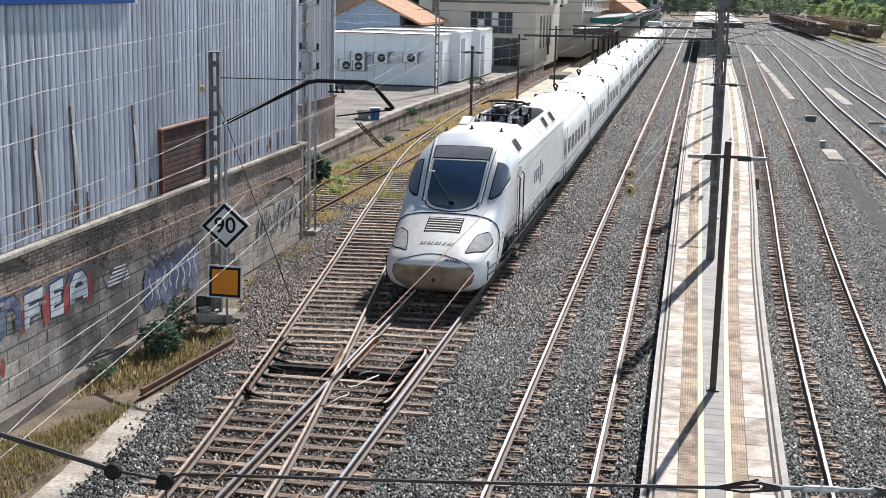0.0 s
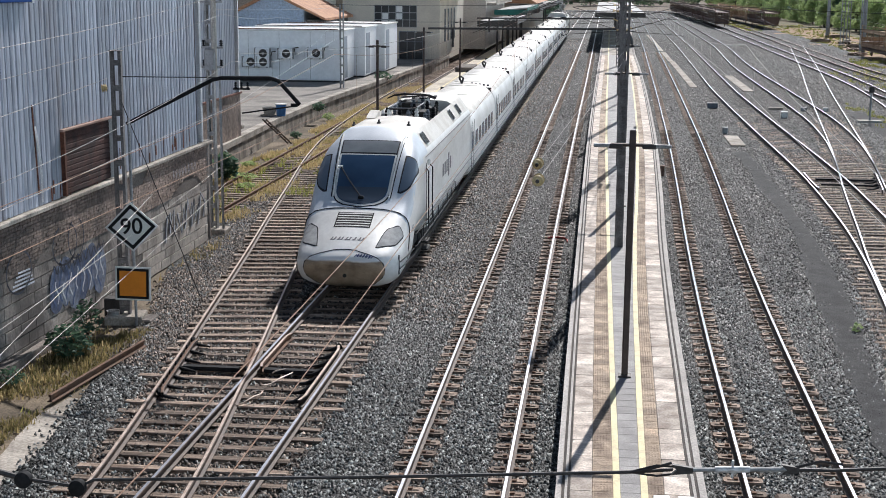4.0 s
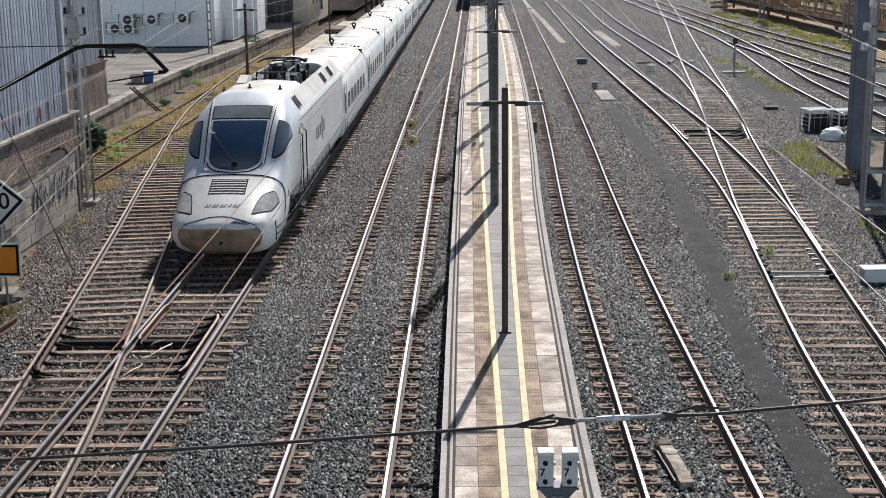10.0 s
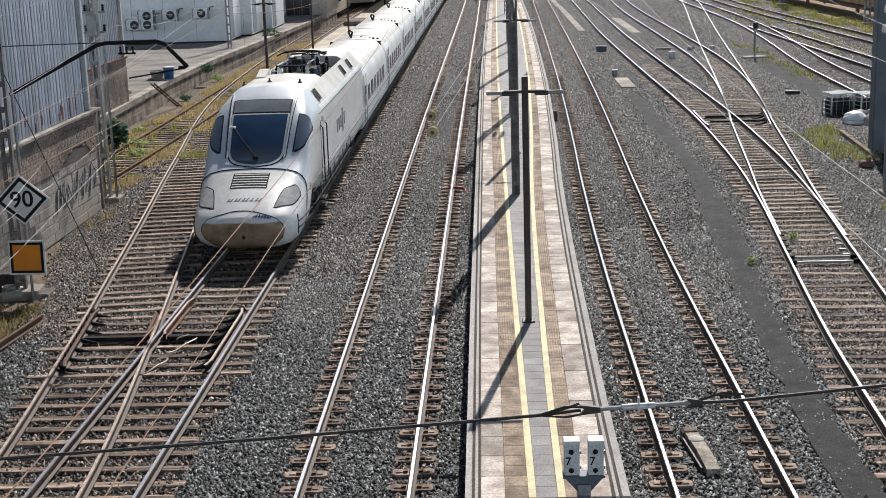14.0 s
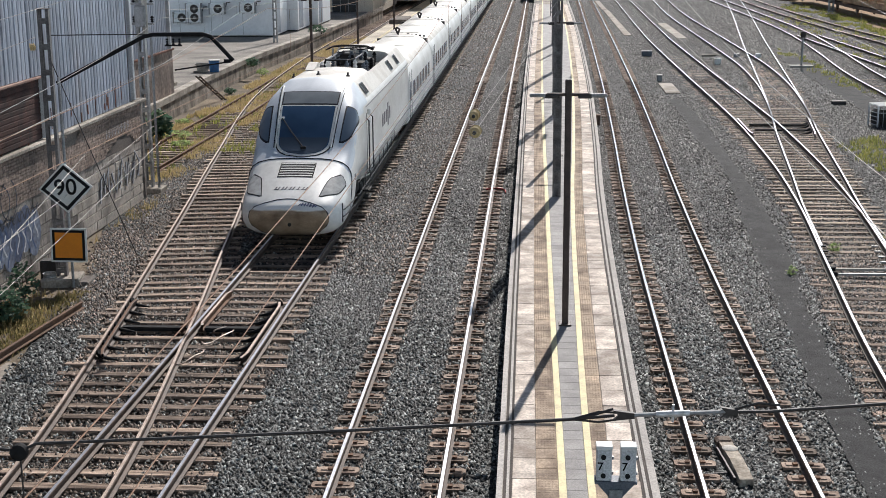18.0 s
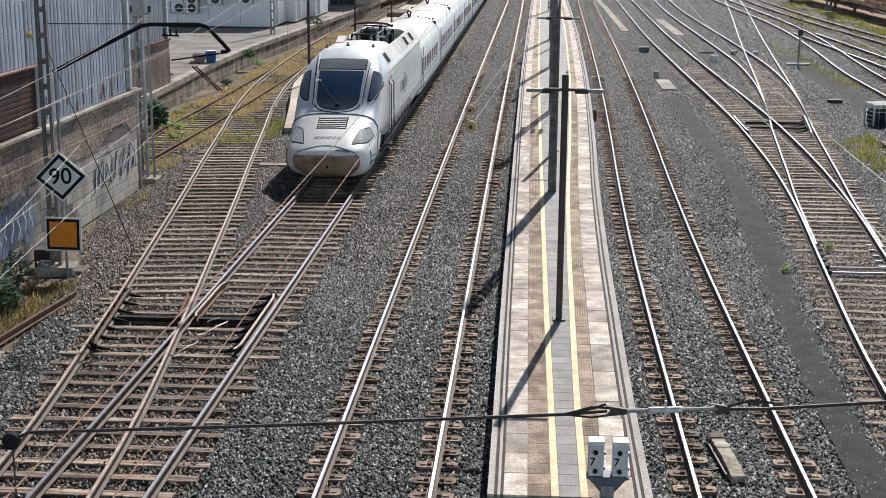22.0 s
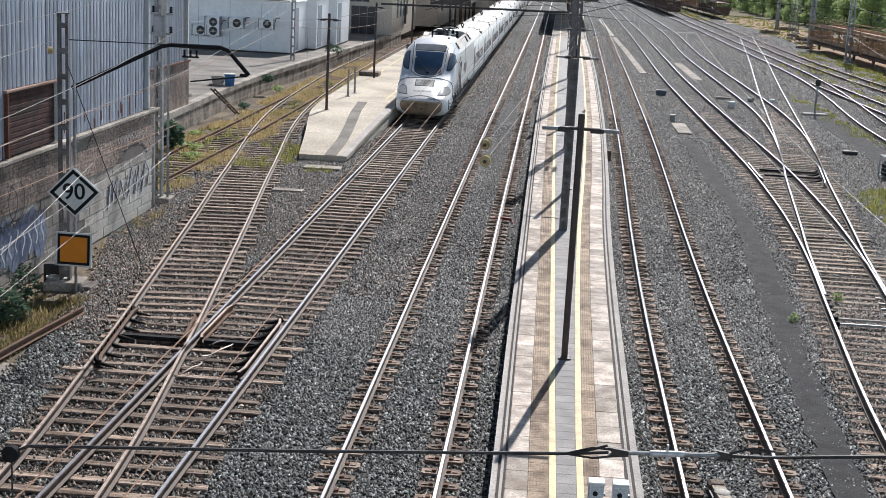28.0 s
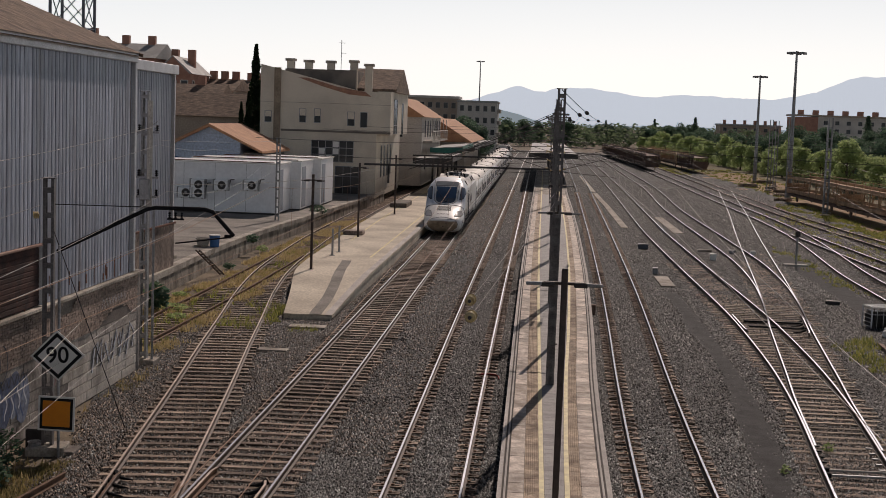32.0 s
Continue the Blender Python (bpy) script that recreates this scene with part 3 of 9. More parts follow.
def track(line, y0, y1, kind, label, near=(10, 70), top=RAIL_WORN, side=RAIL_SIDE, gap=0.6, sleepers=True, length=2.6, rails=((-1, None), (1, None)), sink=0.0, first=0.0):
    """A railway track: two rails, single sleepers along its near stretch, joined ones further off."""
    t = thing("railway_track", label, "railway track", kind="structure", group="railway tracks")
    for s, limits in rails:
        a, c = limits or (y0, y1)
        b = Build().sweep(RAIL, line_points(line, a, c, 1.0, s * HALF), slots=RAIL_SLOTS)
        part("rail", b, [side, top], t, recalc=False)
    if not sleepers:
        return t
    me = twin_sleeper() if kind == "twin" else wooden_sleeper(length)
    far, y = Build(), max(y0, first)
    while y < y1:
        a = -math.atan2(along(line, y + 0.3) - along(line, y - 0.3), 0.6)
        x, jit = along(line, y), rng.uniform(-0.03, 0.03)
        z = (-0.160 if kind == "twin" else -0.177) - sink + rng.uniform(-0.008, 0.008)
        if near[0] <= y <= near[1]:
            m = pose(x + (rng.uniform(-0.13, 0.13) if kind == "wood" else 0), y + jit, z, 0, 0, math.degrees(a) + rng.uniform(-1, 1))
            part("sleeper", me, None, t, at=m)
        elif y < 170:
            if kind == "twin":
                for s in (-1, 1):
                    far.box(x + s * HALF, y, z - 0.06, 0.72, 0.24, 0.16)
            else:
                far.box(x, y, z - 0.08 - sink, length, 0.22, 0.17)
        y += gap + (rng.uniform(-0.04, 0.04) if kind == "wood" else 0)
    if far.f:
        part("sleepers", far, SLEEPER_CONC if kind == "twin" else SLEEPER_WOOD, t, recalc=False)["kind"] = "stuff"
    return t


def long_sleepers(parent, left, right, y0, y1, gap=0.62, m=SLEEPER_WOOD):
    """The long timbers under a turnout, from the outer rail of one track to the outer rail of the other."""
    y = y0
    while y < y1:
        xl, xr = along(left, y) - HALF - 0.45 + rng.uniform(-0.28, 0.2), along(right, y) + HALF + 0.45 + rng.uniform(-0.2, 0.28)
        b = Build().box(0, 0, -0.085, xr - xl, 0.215, 0.17, 0.015)
        part("sleeper", b, m, parent, at=pose((xl + xr) / 2, y, -0.176 + rng.uniform(-0.018, 0.006), rng.uniform(-3, 3), 0, rng.uniform(-1.5, 1.5)))
        y += gap + rng.uniform(-0.05, 0.05)


def build_tracks():
    t1 = track(T1_LINE, 4, 420, "wood", "main track with one polished rail on grey wooden sleepers", near=(29.6, 80), gap=0.6, top=RAIL_TOP, first=29.7)
    t0 = track(T0_LINE, 4, 182, "wood", "rusty siding track on weathered wooden sleepers", near=(29.6, 71), top=RAIL_DULL, side=RAIL_SIDE, length=2.5, first=29.7)
    track(T00_LINE, 47.8, 79.4, "wood", "disused rusty track sunk in dry grass", near=(47, 62), top=RAIL_RUST, side=RAIL_RUST, length=2.4, sink=0.01)
    track(T2_LINE, 4, 420, "twin", "main track on brown twin-block concrete sleepers", near=(12, 78), top=RAIL_TOP)
    track(T3_LINE, 4, 420, "twin", "curved main track on brown twin-block concrete sleepers beside the platform", near=(12, 78), top=RAIL_BLUE)
    t4 = track(T4_LINE, 4, 420, "wood", "yard track on wooden sleepers with polished rails", near=(67, 95), sink=0.035, first=67.0)
    track(T4B_LINE, 35.9, 189, "wood", "diverging yard track over a turnout", near=(67, 95), sink=0.035, first=67.0)
    track(T5_LINE, 59, 420, "wood", "yard track with polished rails on wooden sleepers", near=(68.5, 95), sink=0.035, first=68.0)
    track(T6_LINE, 40, 420, "wood", "outer yard track with worn rails half sunk in grey stone", near=(55, 80), top=RAIL_TOP, sink=0.04)
    track(T7_LINE, 54, 111.6, "wood", "outer yard track with worn rails half sunk in grey stone", near=(60, 75), top=RAIL_TOP, sink=0.04)
    track(T8_LINE, 60, 420, "wood", "outer yard track with rusty rails half sunk in weeds", near=(75, 90), top=RAIL_DULL, sink=0.04)
    long_sleepers(t1, T0_LINE, T1_LINE, 4.3, 29.5)
    y = 4.2
    while y < 35.6:
        xm = along(T4_LINE, y)
        part("sleeper", wooden_sleeper(2.7), None, t4, at=pose(xm + rng.uniform(-0.12, 0.12), y, -0.176 + rng.uniform(-0.025, 0.004), rng.uniform(-2, 2), rng.uniform(-0.6, 0.6), rng.uniform(-4, -1)))
        y += 0.6
    long_sleepers(t4, T4_LINE, T4B_LINE, 36, 66.5, 0.62, SLEEPER_PALE)
    # guard rails, wing rails and braces at the crossing of the two left tracks
    flare = [(-0.06, 0.0), (0.0, 0.08), (0.0, 0.92), (-0.06, 1.0)]
    def guard(line, a, c, off, side, mats, parent, name="guard_rail"):
        pts = []
        for shift, f in flare:
            y = a + (c - a) * f
            pts.append((along(line, y) + off + side * shift, y, 0.004))
        part(name, Build().sweep(RAIL, pts, slots=RAIL_SLOTS), mats, parent)
    guard(T1_LINE, 25.5, 29.7, 0.70, 1, [RAIL_SIDE, RAIL_DULL], t1)
    guard(T0_LINE, 25.6, 29.8, -0.73, -1, [RAIL_SIDE, RAIL_RUST], t0)
    guard(T1_LINE, 27.75, 30.6, -HALF + 0.11, -1, [RAIL_RUST, RAIL_DULL], t1, "wing_rail")
    guard(T0_LINE, 27.6, 29.6, HALF - 0.12, 1, [RAIL_RUST, RAIL_RUST], t0, "wing_rail")
    for i in range(7):
        y = 25.75 + i * 0.665
        x = along(T0_LINE, y) - HALF
        b = Build().tube([(x + 0.05, y + 0.14, -0.045), (x + 0.09, y + 0.06, -0.085), (x + 0.2, y - 0.02, -0.115), (x + 0.38, y - 0.06, -0.13), (x + 0.52, y - 0.06, -0.15)], 0.075, 6, 0.014)
        part("rail_brace", b, BLACK, t0, smooth=True)
        x = along(T1_LINE, y) + 0.66
        b = Build().tube([(x, y + 0.10, -0.05), (x - 0.08, y + 0.04, -0.10), (x - 0.22, y - 0.02, -0.13), (x - 0.45, y - 0.03, -0.15)], 0.085, 6, 0.014)
        part("rail_brace", b, BLACK, t1, smooth=True)
    for y in (27.88,):
        part("crossing_bar", Build().box(-8.25, y, -0.125, 1.6, 0.17, 0.09), BLACK, t0)
        part("crossing_bar", Build().box(-6.55, y, -0.125, 1.3, 0.17, 0.09), BLACK, t1)
    # bonding cables lying slack by the crossing
    for pts in ([(-6.95, 27.6), (-6.62, 28.1), (-6.5, 27.6), (-6.75, 27.0), (-6.98, 26.7)], [(-7.05, 26.1), (-6.86, 26.45), (-6.84, 26.0), (-7.02, 25.5), (-7.2, 25.35)]):
        for _ in range(2):
            pts = pts[:1] + [(a[0] + (c[0] - a[0]) * f, a[1] + (c[1] - a[1]) * f) for a, c in zip(pts, pts[1:]) for f in (0.25, 0.75)] + pts[-1:]
        part("bonding_cable", Build().tube([(x, y, -0.10 + 0.03 * math.sin(0.7 * k)) for k, (x, y) in enumerate(pts)], 0.016, 6), RAIL_DULL, t1, smooth=True)
    # slide plates, rods and check rails of the right turnout
    for k in range(5):
        y = 34.2 + 0.6 * k
        part("slide_plate", Build().box(along(T4_LINE, y) + HALF - 0.17, y, -0.155, 0.17, 0.09, 0.03), STEEL_GREY, t4)
        part("slide_plate", Build().box(along(T4_LINE, y) - HALF + 0.15, y, -0.155, 0.17, 0.12, 0.03), BLACK, t4)
    for y in (33.25, 33.75):
        x = along(T4_LINE, y)
        part("switch_rod", Build().box(x + 0.05, y, -0.1, 1.5, 0.07, 0.05), CONCRETE_PALE if y > 33.5 else STEEL_GREY, t4)
        part("rod_end", Build().box(x - 0.78, y, -0.1, 0.16, 0.12, 0.12, 0.02).box(x + 0.80, y, -0.1, 0.16, 0.12, 0.12, 0.02), BLACK, t4)
    guard(T4_LINE, 56.8, 61.5, -0.72, -1, [RAIL_SIDE, RAIL_WORN], t4)
    guard(T4B_LINE, 56.6, 62.0, 0.73, 1, [RAIL_SIDE, RAIL_WORN], t4)
    for y in (58.6, 60.2):
        part("crossing_bar", Build().box(along(T4_LINE, y) + 0.95, y, -0.12, 2.6, 0.12, 0.07), BLACK, t4)
    for i in range(4):
        y = 57.6 + 0.9 * i
        part("rail_brace", Build().tube([(along(T4B_LINE, y) + 0.62, y + 0.1, -0.05), (along(T4B_LINE, y) + 0.45, y, -0.12), (along(T4B_LINE, y) + 0.1, y - 0.05, -0.15)], 0.06, 6, 0.015), BLACK, t4, smooth=True)


# ---------------------------------------------------------------- platforms

PL = [(17.5, -0.51), (31.1, -0.57), (73, -0.6), (128.8, -0.35), (155.7, -0.2), (246.9, 0.2)]
PR = [(17.5, 1.85), (22, 1.865), (27, 1.92), (33, 2.0), (42, 2.19), (50, 2.44), (62.3, 2.76), (73, 3.0), (102, 3.4), (128.8, 3.62), (155.7, 3.75), (246.9, 5.0)]
PZ = 0.45


def build_platform():
    p = thing("platform_1", "narrow island platform paved in pale slabs with yellow lines", "platform", kind="structure")
    ys = [17.8 + 1.0 * i for i in range(60)] + [80 + 5 * i for i in range(31)]
    b = Build()
    prof = []
    for y in ys:
        l, r = along(PL, y), along(PR, y)
        prof.append([(l + 0.05, y, GZ - 0.05), (l + 0.05, y, PZ - 0.16), (l, y, PZ - 0.15), (l, y, PZ - 0.03), (r, y, PZ - 0.03), (r, y, PZ - 0.15), (r - 0.05, y, PZ - 0.16), (r - 0.05, y, GZ - 0.05)])
    b.grid(prof)
    b.add(prof[0], [tuple(range(8))])
    part("platform_body", b, CONCRETE, p, recalc=False)
    k = 60
    for name, mats, fl, z in (("kerb", PAVER_EDGE, lambda y: (along(PL, y), along(PL, y) + 0.09), 0.004),
                              ("groove_strip", GROOVE, lambda y: (along(PL, y) + 0.1, along(PL, y) + 0.14), -0.006),
                              ("kerb", PAVER_EDGE, lambda y: (along(PL, y) + 0.145, along(PL, y) + 0.185), 0.0),
                              ("groove_strip", GROOVE, lambda y: (along(PL, y) + 0.19, along(PL, y) + 0.225), -0.006),
                              ("yellow_line", YELLOW, lambda y: (along(PL, y) + 0.915, along(PL, y) + 1.025), 0.004),
                              ("yellow_line", YELLOW, lambda y: (along(PR, y) - 1.03, along(PR, y) - 0.92), 0.004),
                              ("groove_strip", GROOVE, lambda y: (along(PR, y) - 0.255, along(PR, y) - 0.215), -0.006),
                              ("kerb", PAVER_EDGE, lambda y: (along(PR, y) - 0.21, along(PR, y) - 0.16), 0.0),
                              ("groove_strip", GROOVE, lambda y: (along(PR, y) - 0.155, along(PR, y) - 0.12), -0.006),
                              ("kerb", PAVER_EDGE, lambda y: (along(PR, y) - 0.115, along(PR, y)), 0.004)):
        b = Build()
        rows = []
        for y in ys:
            a, c = fl(y)
            rows.append([(a, y, PZ - 0.035), (a, y, PZ + z), (c, y, PZ + z), (c, y, PZ - 0.035)])
        b.grid(rows)
        b.add(rows[0], [(0, 1, 2, 3)])
        part(name, b, mats, p, recalc=False)
    # paving, piece by piece along the near stretch
    D = 0.8
    slab = Build().box(0, 0, 0, 0.345, D - 0.012, 0.04, 0.005).mesh("paving_slab", PAVER)
    slab_r = Build().box(0, 0, 0, 0.40, D - 0.012, 0.04, 0.005).mesh("paving_slab", PAVER)
    ribbed = Build().box(0, 0, 0, 0.325, D / 2 - 0.01, 0.036, 0.004)
    for i in range(6):
        for j in range(4):
            ribbed.box(-0.125 + 0.05 * i, -0.13 + 0.087 * j, 0.02, 0.018, 0.062, 0.008)
    ribbed = ribbed.mesh("tactile_slab", TACTILE)
    centre = Build().box(0, 0, 0, 1.0, D / 2 - 0.008, 0.036, 0.003).mesh("centre_tile", CENTRE)
    rest = {PAVER: Build(), TACTILE: Build(), CENTRE: Build()}
    y = 17.8
    while y < 150:
        ym = y + D / 2
        l, r = along(PL, ym), along(PR, ym)
        z = PZ - 0.02
        ca, cb = l + 1.03, r - 1.035
        if y < 62:
            part("paving_slab", slab, None, p, at=pose(l + 0.402, ym, z + rng.uniform(-0.003, 0.002), 0, 0, rng.uniform(-0.3, 0.3)))
            part("paving_slab", slab_r, None, p, at=pose(r - 0.458, ym, z + rng.uniform(-0.003, 0.002), 0, 0, rng.uniform(-0.3, 0.3) - 1))
            for s in (-1, 1):
                part("tactile_slab", ribbed, None, p, at=pose(l + 0.747, ym + s * D / 4, z - 0.002))
                part("tactile_slab", ribbed, None, p, at=pose(r - 0.83, ym + s * D / 4, z - 0.002, 0, 0, -1))
                q = part("centre_tile", centre, None, p, at=pose((ca + cb) / 2, ym + s * D / 4, z - 0.002))
                q.scale = (cb - ca, 1, 1)
        else:
            rest[PAVER].box(l + 0.402, ym, z, 0.345, D - 0.015, 0.04).box(r - 0.458, ym, z, 0.40, D - 0.015, 0.04)
            rest[TACTILE].box(l + 0.747, ym, z - 0.002, 0.325, D - 0.015, 0.036).box(r - 0.83, ym, z - 0.002, 0.325, D - 0.015, 0.036)
            rest[CENTRE].box((ca + cb) / 2, ym, z - 0.002, cb - ca, D - 0.01, 0.036)
        y += D
    for m, b in rest.items():
        part("far_paving", b, m, p, recalc=False)["kind"] = "stuff"
    return p


def build_left_platform():
    p = thing("platform_2", "low concrete side platform ending in a worn ramp", "platform", kind="structure")
    right = [(55.3, -8.3), (62.3, -8.22), (68.7, -8.12), (268.4, -8.1)]
    left = [(55.3, -10.35), (60.1, -11.0), (68.2, -12.1), (80.5, -12.5), (102, -12.9), (134.2, -12.9), (268.4, -12.6)]
    def h(y):
        return min(0.52, 0.03 + 0.49 * max(0, (y - 55.3) / 11.5))
    ys = [55.3 + i * 1.0 for i in range(45)] + [100 + i * 10 for i in range(15)]
    b, rows = Build(), []
    for y in ys:
        l, r = along(left, y), along(right, y)
        rows.append([(l, y, GZ - 0.05), (l, y, h(y)), ] + [(l + (r - l) * j / 6, y, h(y) + 0.012 * noise.noise((j * 1.3, y * 0.4, 1))) for j in range(1, 6)] + [(r, y, h(y)), (r, y, h(y) - 0.13), (r - 0.06, y, h(y) - 0.14), (r - 0.06, y, GZ - 0.05)])
    b.grid(rows)
    b.add(rows[0], [tuple(range(len(rows[0])))])
    part("platform_body", b, PLATFORM_WORN, p, recalc=False)
    b = Build()
    b.grid([[(along(right, y) - 0.32, y, h(y) + 0.016), (along(right, y) - 0.012, y, h(y) + 0.016)] for y in ys])
    part("kerb", b, PAVER_EDGE, p, recalc=False)
    b = Build()
    strip = [(55.3, -9.0), (59, -9.1), (62.5, -9.32), (67, -9.7), (75, -10.3)]
    b.grid([[(along(strip, y) - 0.27 + 0.04 * noise.noise((1, y, 2)), y, h(y) + 0.022), (along(strip, y) + 0.25 + 0.04 * noise.noise((4, y, 2)), y, h(y) + 0.022)] for y in ys[:18]])
    part("asphalt_patch", b, YARD, p, recalc=False)
    b = Build()
    for off in (0.9,):
        b.grid([[(along(right, y) - off - 0.12, y, h(y) + 0.02), (along(right, y) - off, y, h(y) + 0.02)] for y in ys if y > 74])
    b.grid([[(along(left, y) + 1.0, y, 0.54), (along(left, y) + 1.12, y, 0.54)] for y in ys if y > 84])
    part("yellow_line", b, YELLOW, p, recalc=False)
    single("concrete_slab", Build().box(-8.95, 53.1, GZ + 0.06, 1.5, 0.75, 0.14, 0.02), CONCRETE, "weathered concrete slab lying on the ballast", "slab")
    single("concrete_slab", Build().box(-9.3, 47.7, GZ + 0.03, 1.1, 0.5, 0.1, 0.02), CONCRETE, "weathered concrete slab lying on the ballast", "slab")


build_ground()
build_tracks()
build_platform()
build_left_platform()
WALK_L = [(14, 5.1), (19, 5.22), (24, 5.36), (31, 5.76), (35, 6.01), (40.5, 6.34), (46.7, 6.85), (52, 6.95), (58, 6.75), (62, 6.96), (70, 6.85)]
WALK_R = [(14, 5.5), (19.5, 5.8), (24, 5.92), (31, 6.36), (35, 6.78), (40, 7.1), (46.7, 7.36), (52, 7.46), (57, 7.58), (64, 7.6), (70, 7.5)]
loose_stones("ballast_stones", 185000, 12, 38, 0.024, 0.043, 5, "loose grey broken stones of the ballast")
loose_stones("ballast_stones", 160000, 29, 72, 0.026, 0.046, 6, "loose grey broken stones of the ballast", (STONE_MID, STONE_MID_RUSTY))
loose_stones("ballast_stones", 85000, 50, 130, 0.034, 0.055, 7, "loose dark broken stones of the ballast", (STONE_FAR, STONE_FAR_RUSTY))
loose_stones("ballast_stones", 60000, 85, 210, 0.045, 0.075, 8, "loose dark broken stones of the ballast", (STONE_FAR, STONE_FAR_RUSTY))

# ---------------------------------------------------------------- the train; its own space: y runs back from the nose, z from the rail

TRAIN_WHITE = material("train_white", (0.832, 0.827, 0.806), (0.686, 0.676, 0.645), 0.42, scale=1.1, fine=9, spread=0.07, coord="obj", stretch=(1, 0.5, 1), spec=0.75)
TRAIN_ROOF = material("train_roof_white", (0.72, 0.70, 0.66), (0.56, 0.53, 0.48), 0.6, scale=1.1, fine=14, spread=0.10, coord="obj")
TRAIN_SILVER = material("train_silver", (0.68, 0.72, 0.77), (0.58, 0.62, 0.67), 0.4, 0.12, scale=1.2, fine=20, spread=0.05, coord="obj")
TRAIN_NOSE = material("train_nose_dirt_shade", (0.40, 0.305, 0.215), (0.19, 0.135, 0.09), 0.5, scale=2.2, fine=18, spread=0.12, coord="obj")
TRAIN_SIDE_GLASS = material("train_side_glass", (0.13, 0.165, 0.215), (0.10, 0.13, 0.175), 0.1, scale=1, spread=0.02, coord="obj", spec=0.6)
# the sky's blue reflection is put into the glass colour
TRAIN_GLASS = material("train_glass", (0.05, 0.095, 0.17), (0.032, 0.064, 0.12), 0.06, scale=1, spread=0.02, coord="obj", spec=0.6)
TRAIN_DASH = material("dim_dashboard", (0.065, 0.085, 0.115), (0.05, 0.065, 0.09), 0.12, scale=1, spread=0.03, coord="obj", spec=0.6)
TRAIN_PANEL = material("visor_grey", (0.27, 0.29, 0.30), (0.22, 0.235, 0.25), 0.2, scale=2, spread=0.05, coord="obj")
TRAIN_LAMP = material("lamp_lens", (0.50, 0.50, 0.49), (0.38, 0.38, 0.37), 0.12, scale=6, spread=0.1, coord="obj", spec=0.8)
TRAIN_DARK = material("underframe_black", (0.035, 0.032, 0.03), (0.02, 0.019, 0.018), 0.8, scale=3, spread=0.3, coord="obj")
SPRAY_SCRAWL = material("blue_scrawl", (0.03, 0.05, 0.16), (0.02, 0.03, 0.1), 0.6, scale=5, coord="obj")
TRAIN_LINE = material("dark_trim", (0.03, 0.03, 0.036), (0.022, 0.022, 0.027), 0.7, scale=3, coord="obj", spec=0.15)
TRAIN_STRIPE = material("grey_stripe", (0.15, 0.135, 0.16), (0.12, 0.11, 0.13), 0.5, scale=3, coord="obj")
WHEEL_STEEL = material("wheel_steel", (0.12, 0.085, 0.065), (0.08, 0.06, 0.05), 0.6, 0.5, scale=5, coord="obj")

NOSE_TOP = [(0, 1.12), (0.06, 1.19), (0.2, 1.27), (0.5, 1.42), (1.05, 1.66), (1.7, 1.90), (2.3, 2.12), (2.75, 2.36), (3.4, 2.87), (4.05, 3.35),
            (4.7, 3.70), (5.35, 3.90), (6.2, 4.17), (7.5, 4.0), (20, 4.0)]
NOSE_WIDE = [(0, 0.62), (0.06, 0.88), (0.17, 1.08), (0.42, 1.29), (0.85, 1.41), (1.5, 1.455), (2.4, 1.475), (3.7, 1.48), (20, 1.48)]
NOSE_LOW = [(0, 0.98), (0.06, 0.84), (0.17, 0.65), (0.42, 0.38), (0.75, 0.25), (1.1, 0.21), (2.6, 0.24), (3.1, 0.5), (3.4, 0.84), (4, 0.86), (20, 0.86)]
BODY_RING = [(0, 0.86), (1.25, 0.86), (1.44, 0.9), (1.48, 1.1), (1.48, 3.18), (1.43, 3.3), (1.03, 3.88), (0.92, 3.94), (0, 4.0)]
NOSE_SQUARE = [(0, 2.7), (1.6, 2.9), (2.6, 5.5), (4.3, 5.5), (6, 3.6), (20, 3.6)]
END = 19.2


def dirt_and_shade(m):
    """Road dirt, with shade painted into its brown, up a painted cover from below; uneven upper edge, lip painted
    bright.
    """
    n, l = m.node_tree.nodes, m.node_tree.links
    p = n["Principled BSDF"]
    co, sep, ns, add, mr, mix = (n.new("ShaderNode" + k) for k in ("TexCoord", "SeparateXYZ", "TexNoise", "Math", "MapRange", "Mix"))
    ns.inputs["Scale"].default_value, ns.inputs["Detail"].default_value = 1.1, 4
    add.operation, mix.data_type = "ADD", "RGBA"
    l.new(co.outputs["Object"], sep.inputs[0]), l.new(co.outputs["Object"], ns.inputs["Vector"])
    soft = n.new("ShaderNodeMath")
    soft.operation, soft.inputs[1].default_value = "MULTIPLY", 0.22
    l.new(ns.outputs[0], soft.inputs[0])
    l.new(sep.outputs[2], add.inputs[0]), l.new(soft.outputs[0], add.inputs[1])
    mr.inputs["From Min"].default_value, mr.inputs["From Max"].default_value = 1.17, 1.22
    l.new(add.outputs[0], mr.inputs[0]), l.new(mr.outputs[0], mix.inputs[0])
    l.new(p.inputs["Base Color"].links[0].from_socket, mix.inputs[6])
    mix.inputs[7].default_value = (0.78, 0.775, 0.76, 1)
    l.new(mix.outputs[2], p.inputs["Base Color"])
    return m


TRAIN_COVER = dirt_and_shade(TRAIN_NOSE)


